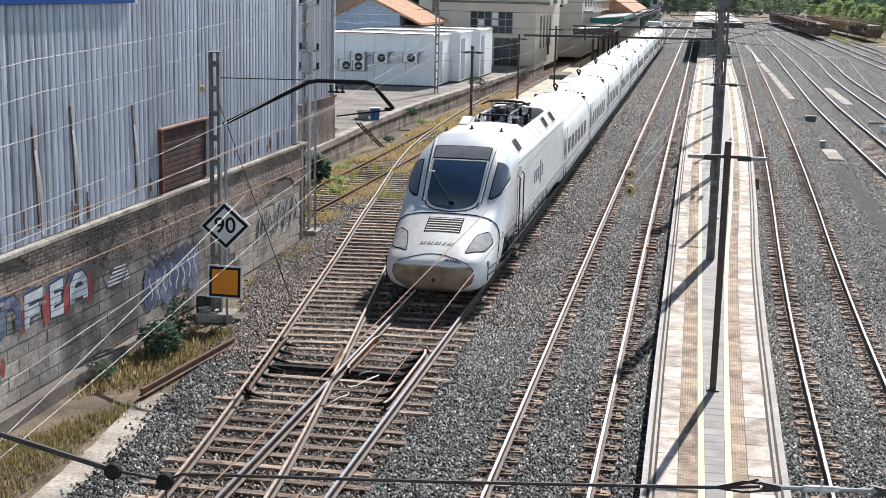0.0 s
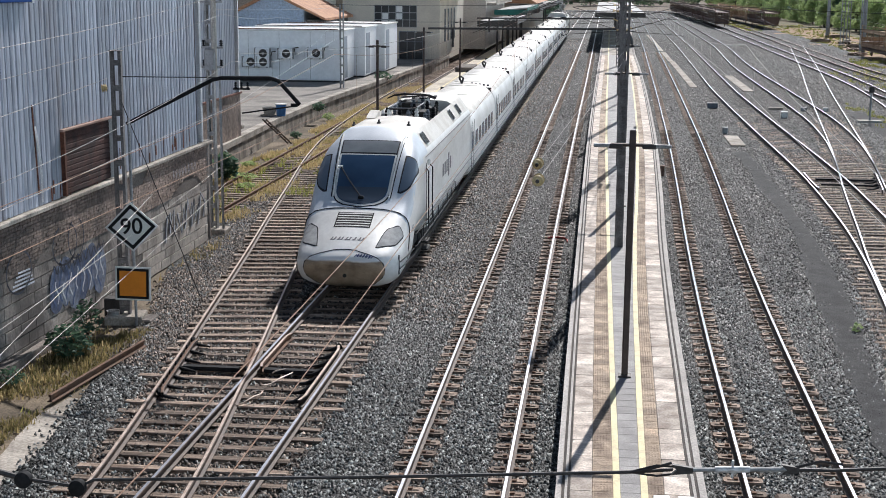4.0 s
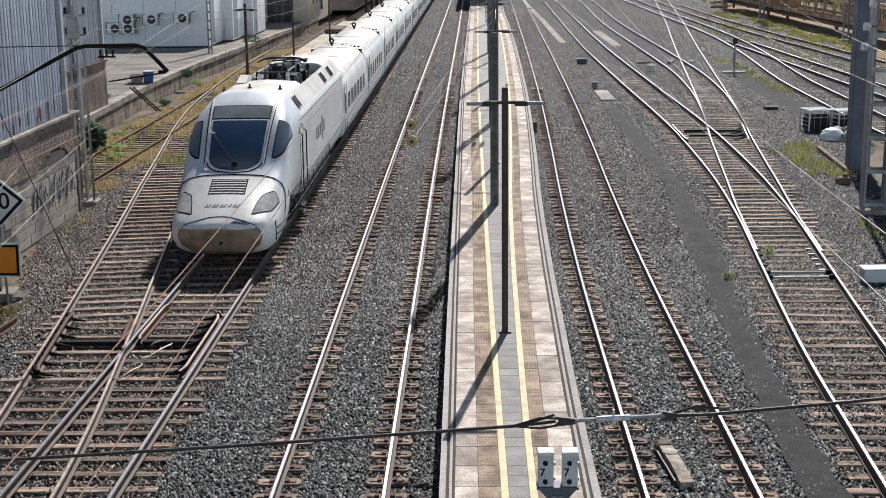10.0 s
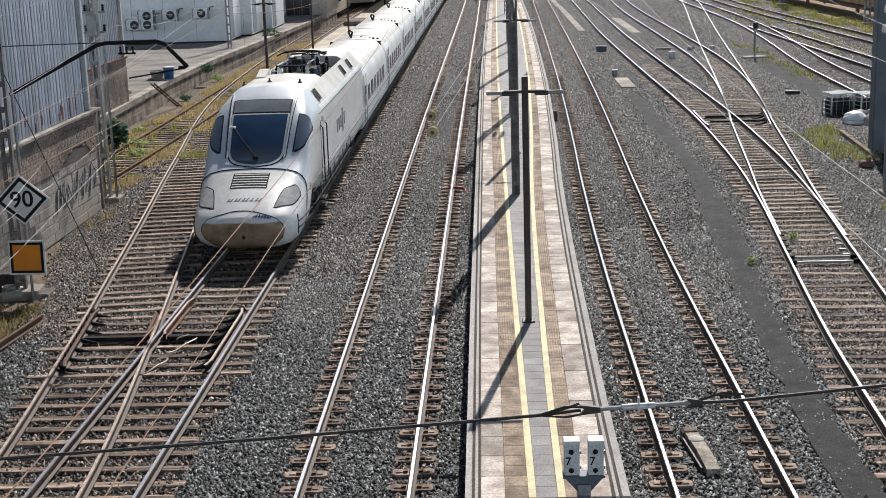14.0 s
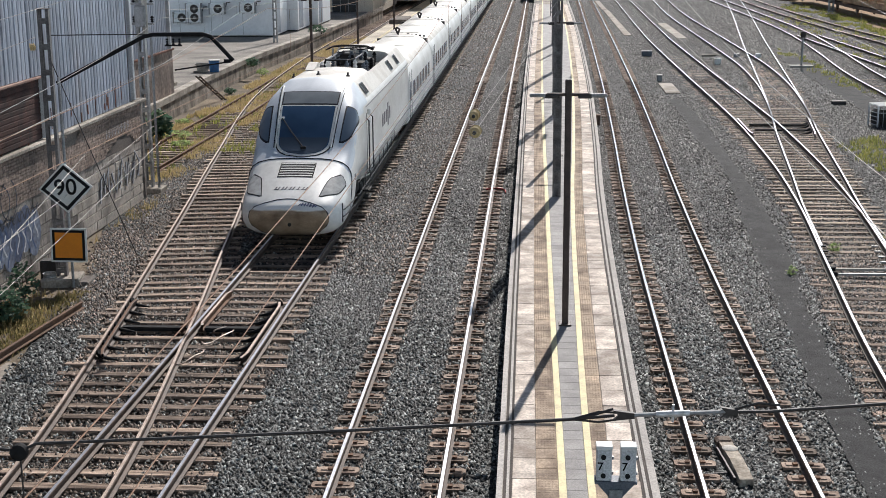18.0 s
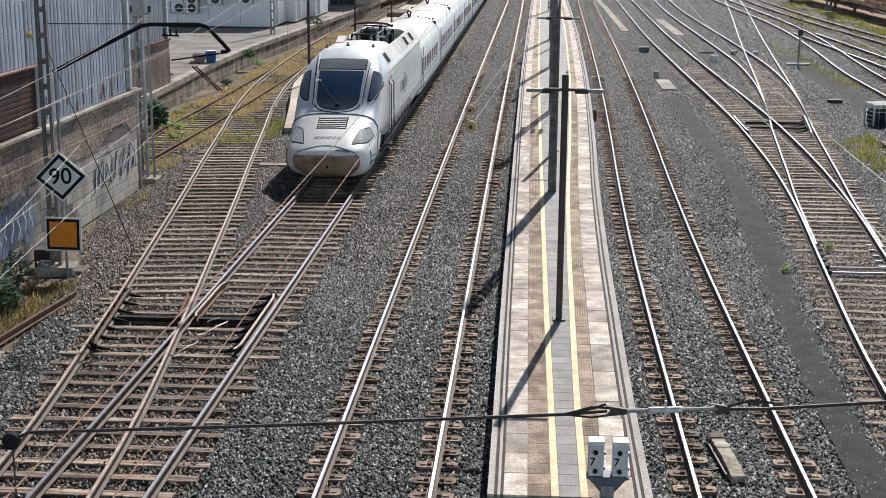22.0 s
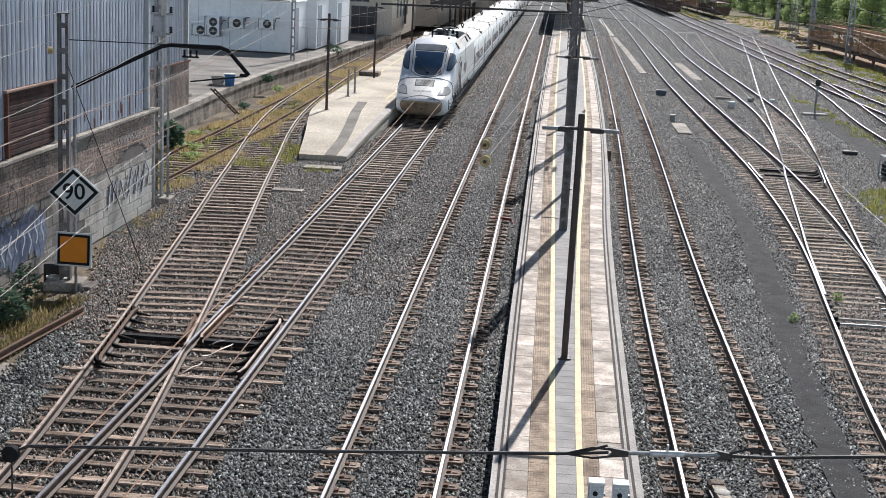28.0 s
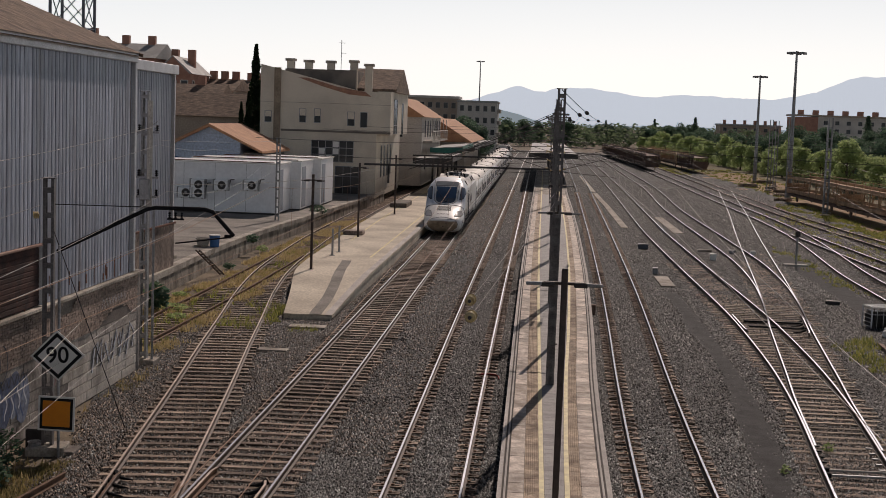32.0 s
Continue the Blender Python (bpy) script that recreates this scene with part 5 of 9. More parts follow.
def passenger_car():
    car = thing("passenger_car", "white articulated passenger car with small dark windows", "train", group="cars of the train")
    prof = [(0, 0.62), (1.2, 0.62), (1.41, 0.72), (1.46, 1.0), (1.47, 2.3), (1.43, 2.62), (1.30, 2.95), (1.05, 3.2), (0.6, 3.35), (0, 3.39)]
    ring = prof + [(-x, z) for x, z in prof[-2:0:-1]]
    b, n = Build(), len(ring)
    for s in (0.0, 0.05, 1.0, 3, 6, 9, CAR_L - 1, CAR_L - 0.05, CAR_L):
        k = 0.975 if s in (0.0, CAR_L) else 1
        b.v += [(x * k, s, 1.9 + (z - 1.9) * k) for x, z in ring]
    for i in range(8):
        for j in range(n):
            q = (j + 1) % n
            b.f.append((i * n + j, i * n + q, (i + 1) * n + q, (i + 1) * n + j))
            b.s.append(1 if ring[j][1] > 2.9 and ring[q][1] > 2.9 else 0)
    b.f += [tuple(range(n))[::-1], tuple(range(8 * n, 9 * n))]
    b.s += [0, 0]
    body = part("body", b, [TRAIN_WHITE, TRAIN_ROOF], car, smooth=True)
    for s in (-1, 1):
        for i in range(6):
            y = 2.35 + 1.55 * i
            part("window", Build().span(s * 1.462, y, 1.55, s * 1.478, y + 0.95, 2.22, 0.006), TRAIN_GLASS, body, "dark tinted window")
        part("door_seam", Build().span(s * 1.462, 0.75, 0.75, s * 1.477, 0.79, 2.75), TRAIN_LINE, body)
        part("door_seam", Build().span(s * 1.462, 1.65, 0.75, s * 1.477, 1.69, 2.75), TRAIN_LINE, body)
        part("door_window", Build().span(s * 1.462, 1.0, 1.5, s * 1.478, 1.4, 2.3, 0.006), TRAIN_GLASS, body)
        for z in (0.98, 1.28):
            part("stripe", Build().span(s * 1.462, 0.1, z, s * 1.4765, CAR_L - 0.1, z + 0.03), TRAIN_STRIPE, body)
    for k in range(5):
        part("roof_bolt", Build().lathe([(0.06, -0.03), (0.06, 0.03), (0.03, 0.05)], 0.25 + 0.2 * k, 0.35, 3.365 - 0.022 * k, 8), TRAIN_LINE, body)
    part("roof_cable", Build().tube([(-0.25, 0.2, 3.4), (-0.35, 0.1, 3.66), (-0.25, -0.08, 3.72), (-0.12, -0.2, 3.66), (-0.2, -0.3, 3.4)], 0.05, 6), TRAIN_DARK, body, smooth=True)
    for y in (1.2, 6.2, CAR_L - 1.2):
        part("roof_rib", Build().box(0, y, 3.387, 1.4, 0.03, 0.02), TRAIN_ROOF, body)
    part("under_gear", Build().box(0, 5.6, 0.5, 2.4, 7.4, 0.36, 0.05), TRAIN_DARK, car)
    g = part("running_gear", Build().box(0, CAR_L + 0.09, 0.6, 2.2, 1.2, 0.3, 0.04), TRAIN_DARK, car)
    for s in (-1, 1):
        part("wheel", Build().lathe([(0.42, -0.07), (0.44, -0.05), (0.44, 0.05), (0.38, 0.07), (0.2, 0.05), (0.18, 0.09)], s * 0.84, CAR_L + 0.09, 0.44, 18, "X"), WHEEL_STEEL, g, smooth=True)
    part("gangway", Build().span(-1.25, CAR_L - 0.03, 0.8, 1.25, CAR_L + 0.21, 3.2), TRAIN_DARK, car)
    return car


NOSE_Y = 34.0
TRAIN = []


def build_train():
    head = power_car()
    head.matrix_basis = pose(-6.53, NOSE_Y, 0)
    TRAIN.append((head, 0.0, 0))
    first = passenger_car()
    for i in range(11):
        d = END + 0.2 + PITCH * i
        car = first if i == 0 else copy_thing(first, pose(-6.53, NOSE_Y + d, 0))
        car.matrix_basis = pose(-6.53, NOSE_Y + d, 0)
        TRAIN.append((car, d, 0))
    d = END + 0.2 + PITCH * 11 + END
    tail = copy_thing(head, pose(-6.53, NOSE_Y + d, 0, 0, 0, 180))
    TRAIN.append((tail, d, 180))


build_train()

# ---------------------------------------------------------------- left side: graffitied wall, sheet-metal sheds

BLOCK = material("wall_block", (0.46, 0.415, 0.37), (0.25, 0.222, 0.20), 0.92, scale=0.45, fine=14, bump=0.5, rand=0.16, spread=0.3)
RENDER_DARK = material("dark_render", (0.22, 0.19, 0.165), (0.12, 0.105, 0.095), 0.92, scale=0.6, fine=18, bump=0.4)
SHEET = material("grey_sheet_metal", (0.40, 0.435, 0.51), (0.29, 0.32, 0.385), 0.5, 0.1, scale=0.7, fine=5, spread=0.26, rand=0.16, stretch=(4, 4, 0.25), rough2=0.65)
SHEET_B = material("blue_grey_sheet", (0.289, 0.315, 0.374), (0.23, 0.255, 0.315), 0.5, 0.1, scale=0.7, fine=5, spread=0.10, rand=0.08, stretch=(4, 4, 0.25))
SEAM = material("sheet_seam", (0.06, 0.055, 0.055), (0.10, 0.06, 0.045), 0.8, scale=0.8)
FLASH = material("pale_flashing", (0.66, 0.67, 0.69), (0.54, 0.55, 0.57), 0.5, 0.2, scale=1)
SIGN_BLUE = material("sign_blue", (0.018, 0.075, 0.29), (0.015, 0.06, 0.24), 0.75, scale=0.6, fine=3, spread=0.06, spec=0.1)
ORANGE = material("sign_orange", (0.80, 0.27, 0.02), (0.72, 0.23, 0.02), 0.5, scale=3, spread=0.05)
ROOF_TILE = material("old_roof_tile", (0.26, 0.18, 0.13), (0.085, 0.062, 0.05), 0.95, scale=1.6, fine=7, bump=0.9, stretch=(1, 4, 1), spread=0.55)
ROOF_ORANGE = material("orange_roof_tile", (0.50, 0.27, 0.15), (0.38, 0.19, 0.11), 0.85, scale=1.2, fine=12, bump=0.4, spread=0.25)

BLOCK_PALE = stained(material("limewashed_block", (0.62, 0.57, 0.51), (0.47, 0.42, 0.37), 0.92, scale=0.6, fine=14, bump=0.4, rand=0.08, spread=0.2), (0.20, 0.18, 0.16), (0.6, 0.6, 0.5), 0.7, 0.52, 0.66)
stained(BLOCK, (0.085, 0.075, 0.068), (0.5, 0.5, 0.35), 0.85)
stained(SHEET, (0.17, 0.14, 0.13), (2.2, 2.2, 0.16), 0.55, 0.54, 0.7)
SPRAY_WHITE = material("white_spray", (0.62, 0.64, 0.68), (0.48, 0.50, 0.55), 0.7, scale=2.5, fine=14, spread=0.15)
SPRAY_GREY = material("faded_blue_spray", (0.21, 0.24, 0.31), (0.065, 0.085, 0.15), 0.75, scale=1.6, fine=9, spread=0.35)
SPRAY_BLUE = material("blue_spray", (0.05, 0.085, 0.19), (0.10, 0.14, 0.24), 0.7, scale=2.0, fine=12, spread=0.2)
SPRAY_RED = material("red_spray", (0.38, 0.06, 0.06), (0.28, 0.07, 0.07), 0.7, scale=2.5, fine=12)
SPRAY_BLACK = material("black_spray", (0.035, 0.04, 0.055), (0.05, 0.055, 0.075), 0.7, scale=2.5, fine=12)
BRICK_OLD = material("old_dark_brick", (0.38, 0.29, 0.24), (0.145, 0.115, 0.10), 0.92, scale=0.5, fine=9, bump=0.3, spread=0.45, stretch=(1, 1, 0.7))
stained(BRICK_OLD, (0.05, 0.042, 0.038), (0.45, 0.45, 0.3), 0.6, 0.5, 0.66)
WALL_X = -12.9


def text_mesh(words, size, mats, depth=0.004):
    c = bpy.data.curves.new("writing", "FONT")
    c.body, c.size, c.extrude, c.align_x, c.align_y, c.offset = words, size, depth, "CENTER", "CENTER", size * 0.012
    ob = new("writing", c)
    bpy.context.view_layer.update()
    me = bpy.data.meshes.new_from_object(ob)
    bpy.data.objects.remove(ob)
    me.materials.clear()
    me.materials.append(mats)
    return me


def build_wall():
    w = thing("wall_1", "weathered block retaining wall covered in graffiti", "wall", kind="structure")
    part("wall_core", Build().span(WALL_X - 0.55, 4, GZ - 0.4, WALL_X - 0.03, 42.8, 3.0), RENDER_DARK, w)
    part("wall_end", Build().span(-24, 42.8, GZ - 0.4, WALL_X - 0.02, 43.25, 3.0, 0.02), BLOCK, w)
    part("coping", Build().span(WALL_X - 0.5, 4, 3.0, WALL_X + 0.125, 43.3, 3.1, 0.015), CONCRETE, w)
    H, L = 0.285, 0.82
    alike = {}
    for c in range(7):
        z = GZ + 0.02 + c * H
        y = 15.0 + (L / 2 if c % 2 else 0)
        while y < 42.7:
            n = min(L, 42.78 - y)
            key = round(n, 2)
            if key not in alike:
                alike[key] = Build().box(0, 0, 0, 0.08, n - 0.018, H - 0.018, 0.008).mesh("block", BLOCK)
            if n > 0.1:
                pale = y + n / 2 > 36.3 + 0.5 * noise.noise((c * 1.7, 0, 4)) and c < 6
                if pale and (key, 1) not in alike:
                    alike[key, 1] = Build().box(0, 0, 0, 0.08, n - 0.018, H - 0.018, 0.008).mesh("block", BLOCK_PALE)
                part("block", alike[(key, 1) if pale else key], None, w, at=pose(WALL_X - 0.03 + rng.uniform(-0.009, 0.009), y + n / 2, z + H / 2, 0, rng.uniform(-0.6, 0.6), 0))
            y += L
    # the upper part is plastered, with worn brick courses showing
    b = Build()
    rows = []
    for i in range(60):
        y = 15 + 27.78 * i / 59
        rows.append([(WALL_X + 0.012 + 0.012 * noise.noise((0, y * 0.9, k * 0.7)), y, GZ + 0.02 + 7 * H + 0.006 + k * 0.245) for k in range(5)])
    b.grid(rows)
    part("render_coat", b, RENDER_DARK, w, recalc=False)
    near, far = Build(), 0
    z = GZ + 0.02 + 7 * H + 0.045
    course = 0
    while z < 2.98:
        y = 15.0 + (0.14 if course % 2 else 0)
        while y < 42.6:
            if noise.noise((y * 0.35, z * 0.8, 9)) > -0.32:
                near.box(WALL_X + 0.016 + rng.uniform(-0.006, 0.006), y + 0.135, z, 0.03, 0.262, 0.072)
            y += 0.28
        z += 0.084
        course += 1
    part("bricks", near, BRICK_OLD, w, "stained dark brick courses", recalc=False)["kind"] = "stuff"
    part("plinth", Build().span(WALL_X + 0.02, 4, GZ - 0.1, WALL_X + 0.32, 27.6, 0.08, 0.03), RENDER_DARK, w)
    part("plinth", Build().span(WALL_X + 0.02, 27.8, GZ - 0.1, WALL_X + 0.2, 31, 0.0, 0.03), RENDER_DARK, w)

    def stroke(name, pts, r, m, off=0.036):
        """A painted band on the wall through (y, z) points."""
        rows = []
        pts = [Vector(q) for q in pts]
        for i, q in enumerate(pts):
            d = (pts[min(i + 1, len(pts) - 1)] - pts[max(i - 1, 0)]).normalized()
            n = Vector((-d.y, d.x)) * r
            rows.append([(WALL_X + off, *(q - n)), (WALL_X + off, *(q + n))])
        part(name, Build().grid(rows), m, w, recalc=False)

    def blob(name, y, z, a, c, m, off, lean=0.0, seed=0, power=1.0):
        n, pts = 28, []
        for i in range(n):
            t = 2 * math.pi * i / n
            k = 1 + 0.10 * noise.noise((math.cos(t) * 1.5, math.sin(t) * 1.5, seed))
            u, v = a * k * math.copysign(abs(math.cos(t)) ** power, math.cos(t)), c * k * math.copysign(abs(math.sin(t)) ** power, math.sin(t))
            pts.append((WALL_X + off, y + u + lean * v, z + v))
        part(name, Build().add(pts, [tuple(range(n))]), m, w, recalc=False)

    # fat pale letters outlined in dark, on a red and blue ground
    ARCH = ([(0.08, 0), (0.08, 0.7), (0.3, 0.96), (0.7, 0.96), (0.92, 0.7), (0.92, 0)],)
    LETTERS = ((22.02, 22.75, 1.55, 2.2, ARCH, SPRAY_GREY), (22.95, 23.66, 1.53, 2.14, ARCH, SPRAY_GREY),
               (23.86, 24.68, 1.46, 2.08, ([(0.12, 0), (0.12, 0.95), (0.95, 0.95)], [(0.12, 0.48), (0.75, 0.5)]), SPRAY_WHITE),
               (24.96, 25.6, 1.47, 2.08, ([(0.9, 0.06), (0.12, 0.06), (0.12, 0.94), (0.9, 0.94)], [(0.12, 0.5), (0.75, 0.5)]), SPRAY_WHITE),
               (25.9, 26.63, 1.5, 2.04, ARCH + ([(0.08, 0.36), (0.92, 0.36)],), SPRAY_WHITE))
    for i, (y0, y1, z0, z1, strokes, m) in enumerate(LETTERS):
        blob("red_ground", y1 + 0.12, (z0 + z1) / 2 - 0.1, 0.20, 0.34, SPRAY_RED if i else SPRAY_BLUE, 0.0322 + i * 0.0004, 0.05, i)
        blob("blue_ground", (y0 + y1) / 2 - 0.1, z1 - 0.02, 0.42, 0.2, SPRAY_BLUE, 0.0310 + i * 0.0002, 0, 9 + i)
        for k, line in enumerate(strokes):
            pts = [(y0 + (y1 - y0) * u, z0 + (z1 - z0) * v) for u, v in line]
            stroke("letter_shadow", pts, 0.165, SPRAY_BLACK, 0.0345 + 0.0006 * k)
            stroke("letter_fill", pts, 0.115, m, 0.0372 + 0.0006 * k)
        for k in range(4):
            z = z0 + 0.08 + 0.14 * k
            stroke("letter_line", [(y0 - 0.02, z), (y1 + 0.02, z - 0.01)], 0.007, SPRAY_BLACK, 0.0405)
    blob("red_drip", 22.95, 0.92, 0.09, 0.2, SPRAY_RED, 0.033, 0, 33)
    # faded blue piece with dark and pale strokes
    for k in range(6):
        blob("blue_cloud", 30.15 + 0.56 * k, 0.98 + 0.13 * math.sin(k * 2.1), 0.44, 0.60, SPRAY_GREY, 0.0325 + 0.0005 * k, 0.1, 20 + k)
    for k in range(8):
        y = 29.95 + 0.42 * k
        bend = 0.12 * math.sin(k * 1.7)
        stroke("spray_line", [(y + 0.12 * math.cos(0.55 * q + k), 0.5 + 0.085 * q + bend) for q in range(13)], 0.035, SPRAY_BLUE, 0.0372)
        stroke("spray_line", [(y + 0.2 + 0.09 * math.sin(0.8 * q + k), 0.62 + 0.08 * q - bend) for q in range(8)], 0.03, SPRAY_WHITE, 0.0384)
        stroke("spray_line", [(y - 0.05 + 0.07 * q, 1.48 + 0.13 * math.sin(1.3 * q + k)) for q in range(7)], 0.026, SPRAY_BLACK, 0.062)
    for cy, cz, a, c in ((28.05, 1.87, 0.66, 0.48), (30.7, 2.0, 0.75, 0.5), (31.4, 2.02, 0.5, 0.5)):
        stroke("spray_loop", [(cy + a * math.cos(t * 0.3 + 2), cz + c * math.sin(t * 0.3 + 2)) for t in range(19)], 0.024, SPRAY_BLACK, 0.062)
    for k in range(5):
        stroke("chalk_line", [(27.65 + 0.1 * k, 1.5 + 0.085 * k), (28.9 - 0.05 * k, 1.47 + 0.085 * k)], 0.022, SPRAY_WHITE, 0.0362)
    TAG = ([(38.3, 0.55), (38.5, 1.25), (38.8, 1.35), (38.75, 0.75)], [(38.7, 0.9), (39.2, 1.4), (39.15, 0.6), (39.5, 0.95)], [(39.5, 1.25), (39.9, 0.6), (40.2, 1.3), (40.35, 0.75)],
           [(40.2, 0.65), (40.6, 1.5), (40.9, 0.85), (41.0, 1.35)], [(40.9, 0.6), (41.3, 1.45), (41.35, 0.8), (41.8, 1.2)], [(41.6, 0.55), (42.0, 1.5), (42.4, 1.15), (42.2, 0.7)])
    for k, pts in enumerate(TAG):
        stroke("tag_fill", pts, 0.10, SPRAY_WHITE, 0.0335 + 0.0004 * k)
        stroke("tag_line", [(y - 0.05, z) for y, z in pts], 0.045, SPRAY_BLACK, 0.0368 + 0.0003 * k)
    for k in range(8):
        y = 39.2 + 0.3 * k
        stroke("tag_line", [(y, 2.35), (y + 0.08, 2.62), (y + 0.16, 2.38), (y + 0.22, 2.58)], 0.014, SPRAY_WHITE, 0.042)
    stroke("spray_line", [(34.9, 1.1), (35.2, 0.75), (35.35, 1.15), (35.6, 0.7)], 0.04, SPRAY_RED, 0.037)


def corrugated(name, width, height, m):
    """A ribbed steel sheet, its foot at 0, on the plane x = 0, along y."""
    b, ribs = Build(), 3
    line = []
    step = width / ribs
    for i in range(ribs):
        a = i * step
        line += [(0.0, a + 0.004), (0.0, a + step * 0.10), (0.032, a + step * 0.15), (0.040, a + step * 0.5), (0.032, a + step * 0.93), (0.0, a + step * 0.97)]
    b.grid([[(x, y, z) for x, y in line] for z in (0, height * 0.5, height)])
    return b.mesh(name, m, recalc=False)


SHUTTER = material("dark_rusty_shutter", (0.075, 0.03, 0.024), (0.03, 0.015, 0.014), 0.85, scale=1.8, fine=20, bump=0.3, spread=0.4)


def build_sheds():
    s = thing("shed_1", "tall grey corrugated-steel shed above the wall", "shed", kind="structure")
    W, y = 0.83, 6.31
    sheet = corrugated("sheet", W - 0.035, 6.75, SHEET)
    part("shed_core", Build().span(-26, 5, 2.9, WALL_X - 0.12, 42.35, 10.1), SEAM, s)
    while y + W < 42.6:
        if not (31.0 < y + W / 2 < 34.25):
            part("sheet", sheet, None, s, at=pose(WALL_X - 0.07 + rng.uniform(-0.006, 0.006), y, 3.12, 0, 0, rng.uniform(-0.25, 0.25)))
        else:
            q = part("sheet", corrugated("sheet", W - 0.05, 5.1, SHEET), None, s, at=pose(WALL_X - 0.07, y, 4.77))
        y += W
    part("eave_band", Build().span(WALL_X - 0.1, 5, 9.84, WALL_X + 0.06, 42.5, 10.16, 0.02), FLASH, s)
    part("corner_flashing", Build().span(WALL_X - 0.12, 42.33, 3.13, WALL_X + 0.03, 42.5, 10.1, 0.02), FLASH, s)
    for yy, zz in ((24.62, 4.95), (26.3, 5.2), (29.45, 5.0)):
        q = Build()
        q.grid([[(WALL_X + 0.0 + 0.05 * math.sin(3.1 * k / 8), yy + 0.22 * (k / 8) ** 1.5 - 0.05, zz - (zz - 3.2) * k / 8), (WALL_X + 0.0 + 0.07 * math.sin(3.1 * k / 8), yy + 0.22 * (k / 8) ** 1.5 + 0.05, zz - (zz - 3.2) * k / 8)] for k in range(9)])
        part("bent_edge", q, FLASH, s, recalc=False)
        part("rust_run", Build().beam((WALL_X - 0.02, yy - 0.07, zz + 0.5), (WALL_X - 0.02, yy + 0.1, zz - 1.6), 0.02, 0.05), RUST, s)
    for k in range(26):
        yy, zz = rng.uniform(20, 42), rng.uniform(3.2, 3.6)
        part("rust_stain", Build().box(WALL_X - 0.025, yy, zz, 0.01, rng.uniform(0.03, 0.09), rng.uniform(0.2, 0.7)), RUST, s)
    b = Build()
    b.add([(WALL_X + 0.18, 5, 10.13), (WALL_X + 0.18, 42.6, 10.13), (-23, 42.6, 14.2), (-23, 5, 14.2)], [(0, 1, 2, 3)])
    b.add([(WALL_X + 0.18, 5, 10.02), (WALL_X + 0.18, 42.6, 10.02), (-23, 42.6, 14.0), (-23, 5, 14.0)], [(0, 1, 2, 3)])
    b.add([(WALL_X + 0.18, 42.6, 10.02), (WALL_X + 0.18, 42.6, 10.13), (-23, 42.6, 14.2), (-23, 42.6, 14.0)], [(0, 1, 2, 3)])
    b.add([(-23, 5, 14.2), (-23, 42.6, 14.2), (-36, 42.6, 9.5), (-36, 5, 9.5)], [(0, 1, 2, 3)])
    part("roof", b, ROOF_TILE, s, "brown weathered tile roof", recalc=False)
    part("gable_wall", Build().prism([(-26, 3), (WALL_X - 0.1, 3), (WALL_X - 0.1, 10.1), (-23, 14.0), (-26, 13)], 42.3, 42.42, "y"), SHEET, s)
    d = part("shutter", Build().span(WALL_X - 0.3, 31.05, 3.13, WALL_X - 0.04, 34.2, 4.7), SHUTTER, s, "rusty brown slatted shutter")
    for k in range(11):
        part("slat", Build().box(WALL_X - 0.03, 32.62, 3.22 + 0.135 * k, 0.03, 3.1, 0.115, 0.01), SHUTTER, d)
    part("lintel", Build().span(WALL_X - 0.06, 30.95, 4.70, WALL_X + 0.05, 34.3, 4.76, 0.01), material("pink_lintel", (0.40, 0.27, 0.22), (0.33, 0.2, 0.16), 0.9), s)
    part("jamb", Build().span(WALL_X - 0.06, 30.95, 3.13, WALL_X + 0.06, 31.05, 4.7), RUST, s)
    part("jamb", Build().span(WALL_X - 0.06, 34.2, 3.13, WALL_X + 0.06, 34.3, 4.7), FLASH, s)
    g = thing("wall_sign", "large plain blue sign board fixed to the shed", "sign", (WALL_X, 0, 0))
    part("board", Build().span(0.0, 18, 7.82, 0.1, 29.42, 9.9, 0.01), SIGN_BLUE, g)
    part("edge_strip", Build().span(0.0, 29.42, 7.8, 0.11, 29.52, 9.9), FLASH, g)
    part("emblem", Build().grid([[(0.104, 25.0 + 0.25 * i, 8.62 + 0.5 * abs(i - 3) * 0.14), (0.104, 25.05 + 0.25 * i, 8.67 + 0.62 * abs(i - 3) * 0.15)] for i in range(9)]), material("pale_emblem", (0.5, 0.55, 0.6), (0.3, 0.38, 0.5), 0.5), g, recalc=False)
    s2 = thing("shed_2", "lower blue-grey sheet-metal shed on a block plinth", "shed", kind="structure")
    part("shed_core", Build().span(-32, 46.0, 0.9, -17.4, 62.9, 10.1), SEAM, s2)
    sheet = corrugated("sheet", W - 0.05, 7.2, SHEET_B)
    y = 46.0
    while y < 62.5:
        part("sheet", sheet, None, s2, at=pose(-17.34, y, 3.03))
        y += W
    part("eave_band", Build().span(-17.4, 45.9, 10.05, -17.12, 63.2, 10.5, 0.02), FLASH, s2)
    part("corner_flashing", Build().span(-17.4, 62.85, 3.0, -17.22, 63.0, 10.1), FLASH, s2)
    part("plinth_wall", Build().span(-17.6, 46.0, 0.5, -17.28, 63.3, 2.95, 0.02), BRICK_OLD, s2)
    part("sill", Build().span(-17.6, 46.0, 2.95, -17.2, 63.35, 3.04), RUST, s2)
    part("roof", Build().prism([(-17.3, 10.48), (-32, 12.3), (-32, 12.1), (-17.3, 10.3)], 45.5, 63.1, "y"), ROOF_TILE, s2)


# ---------------------------------------------------------------- signs by the wall


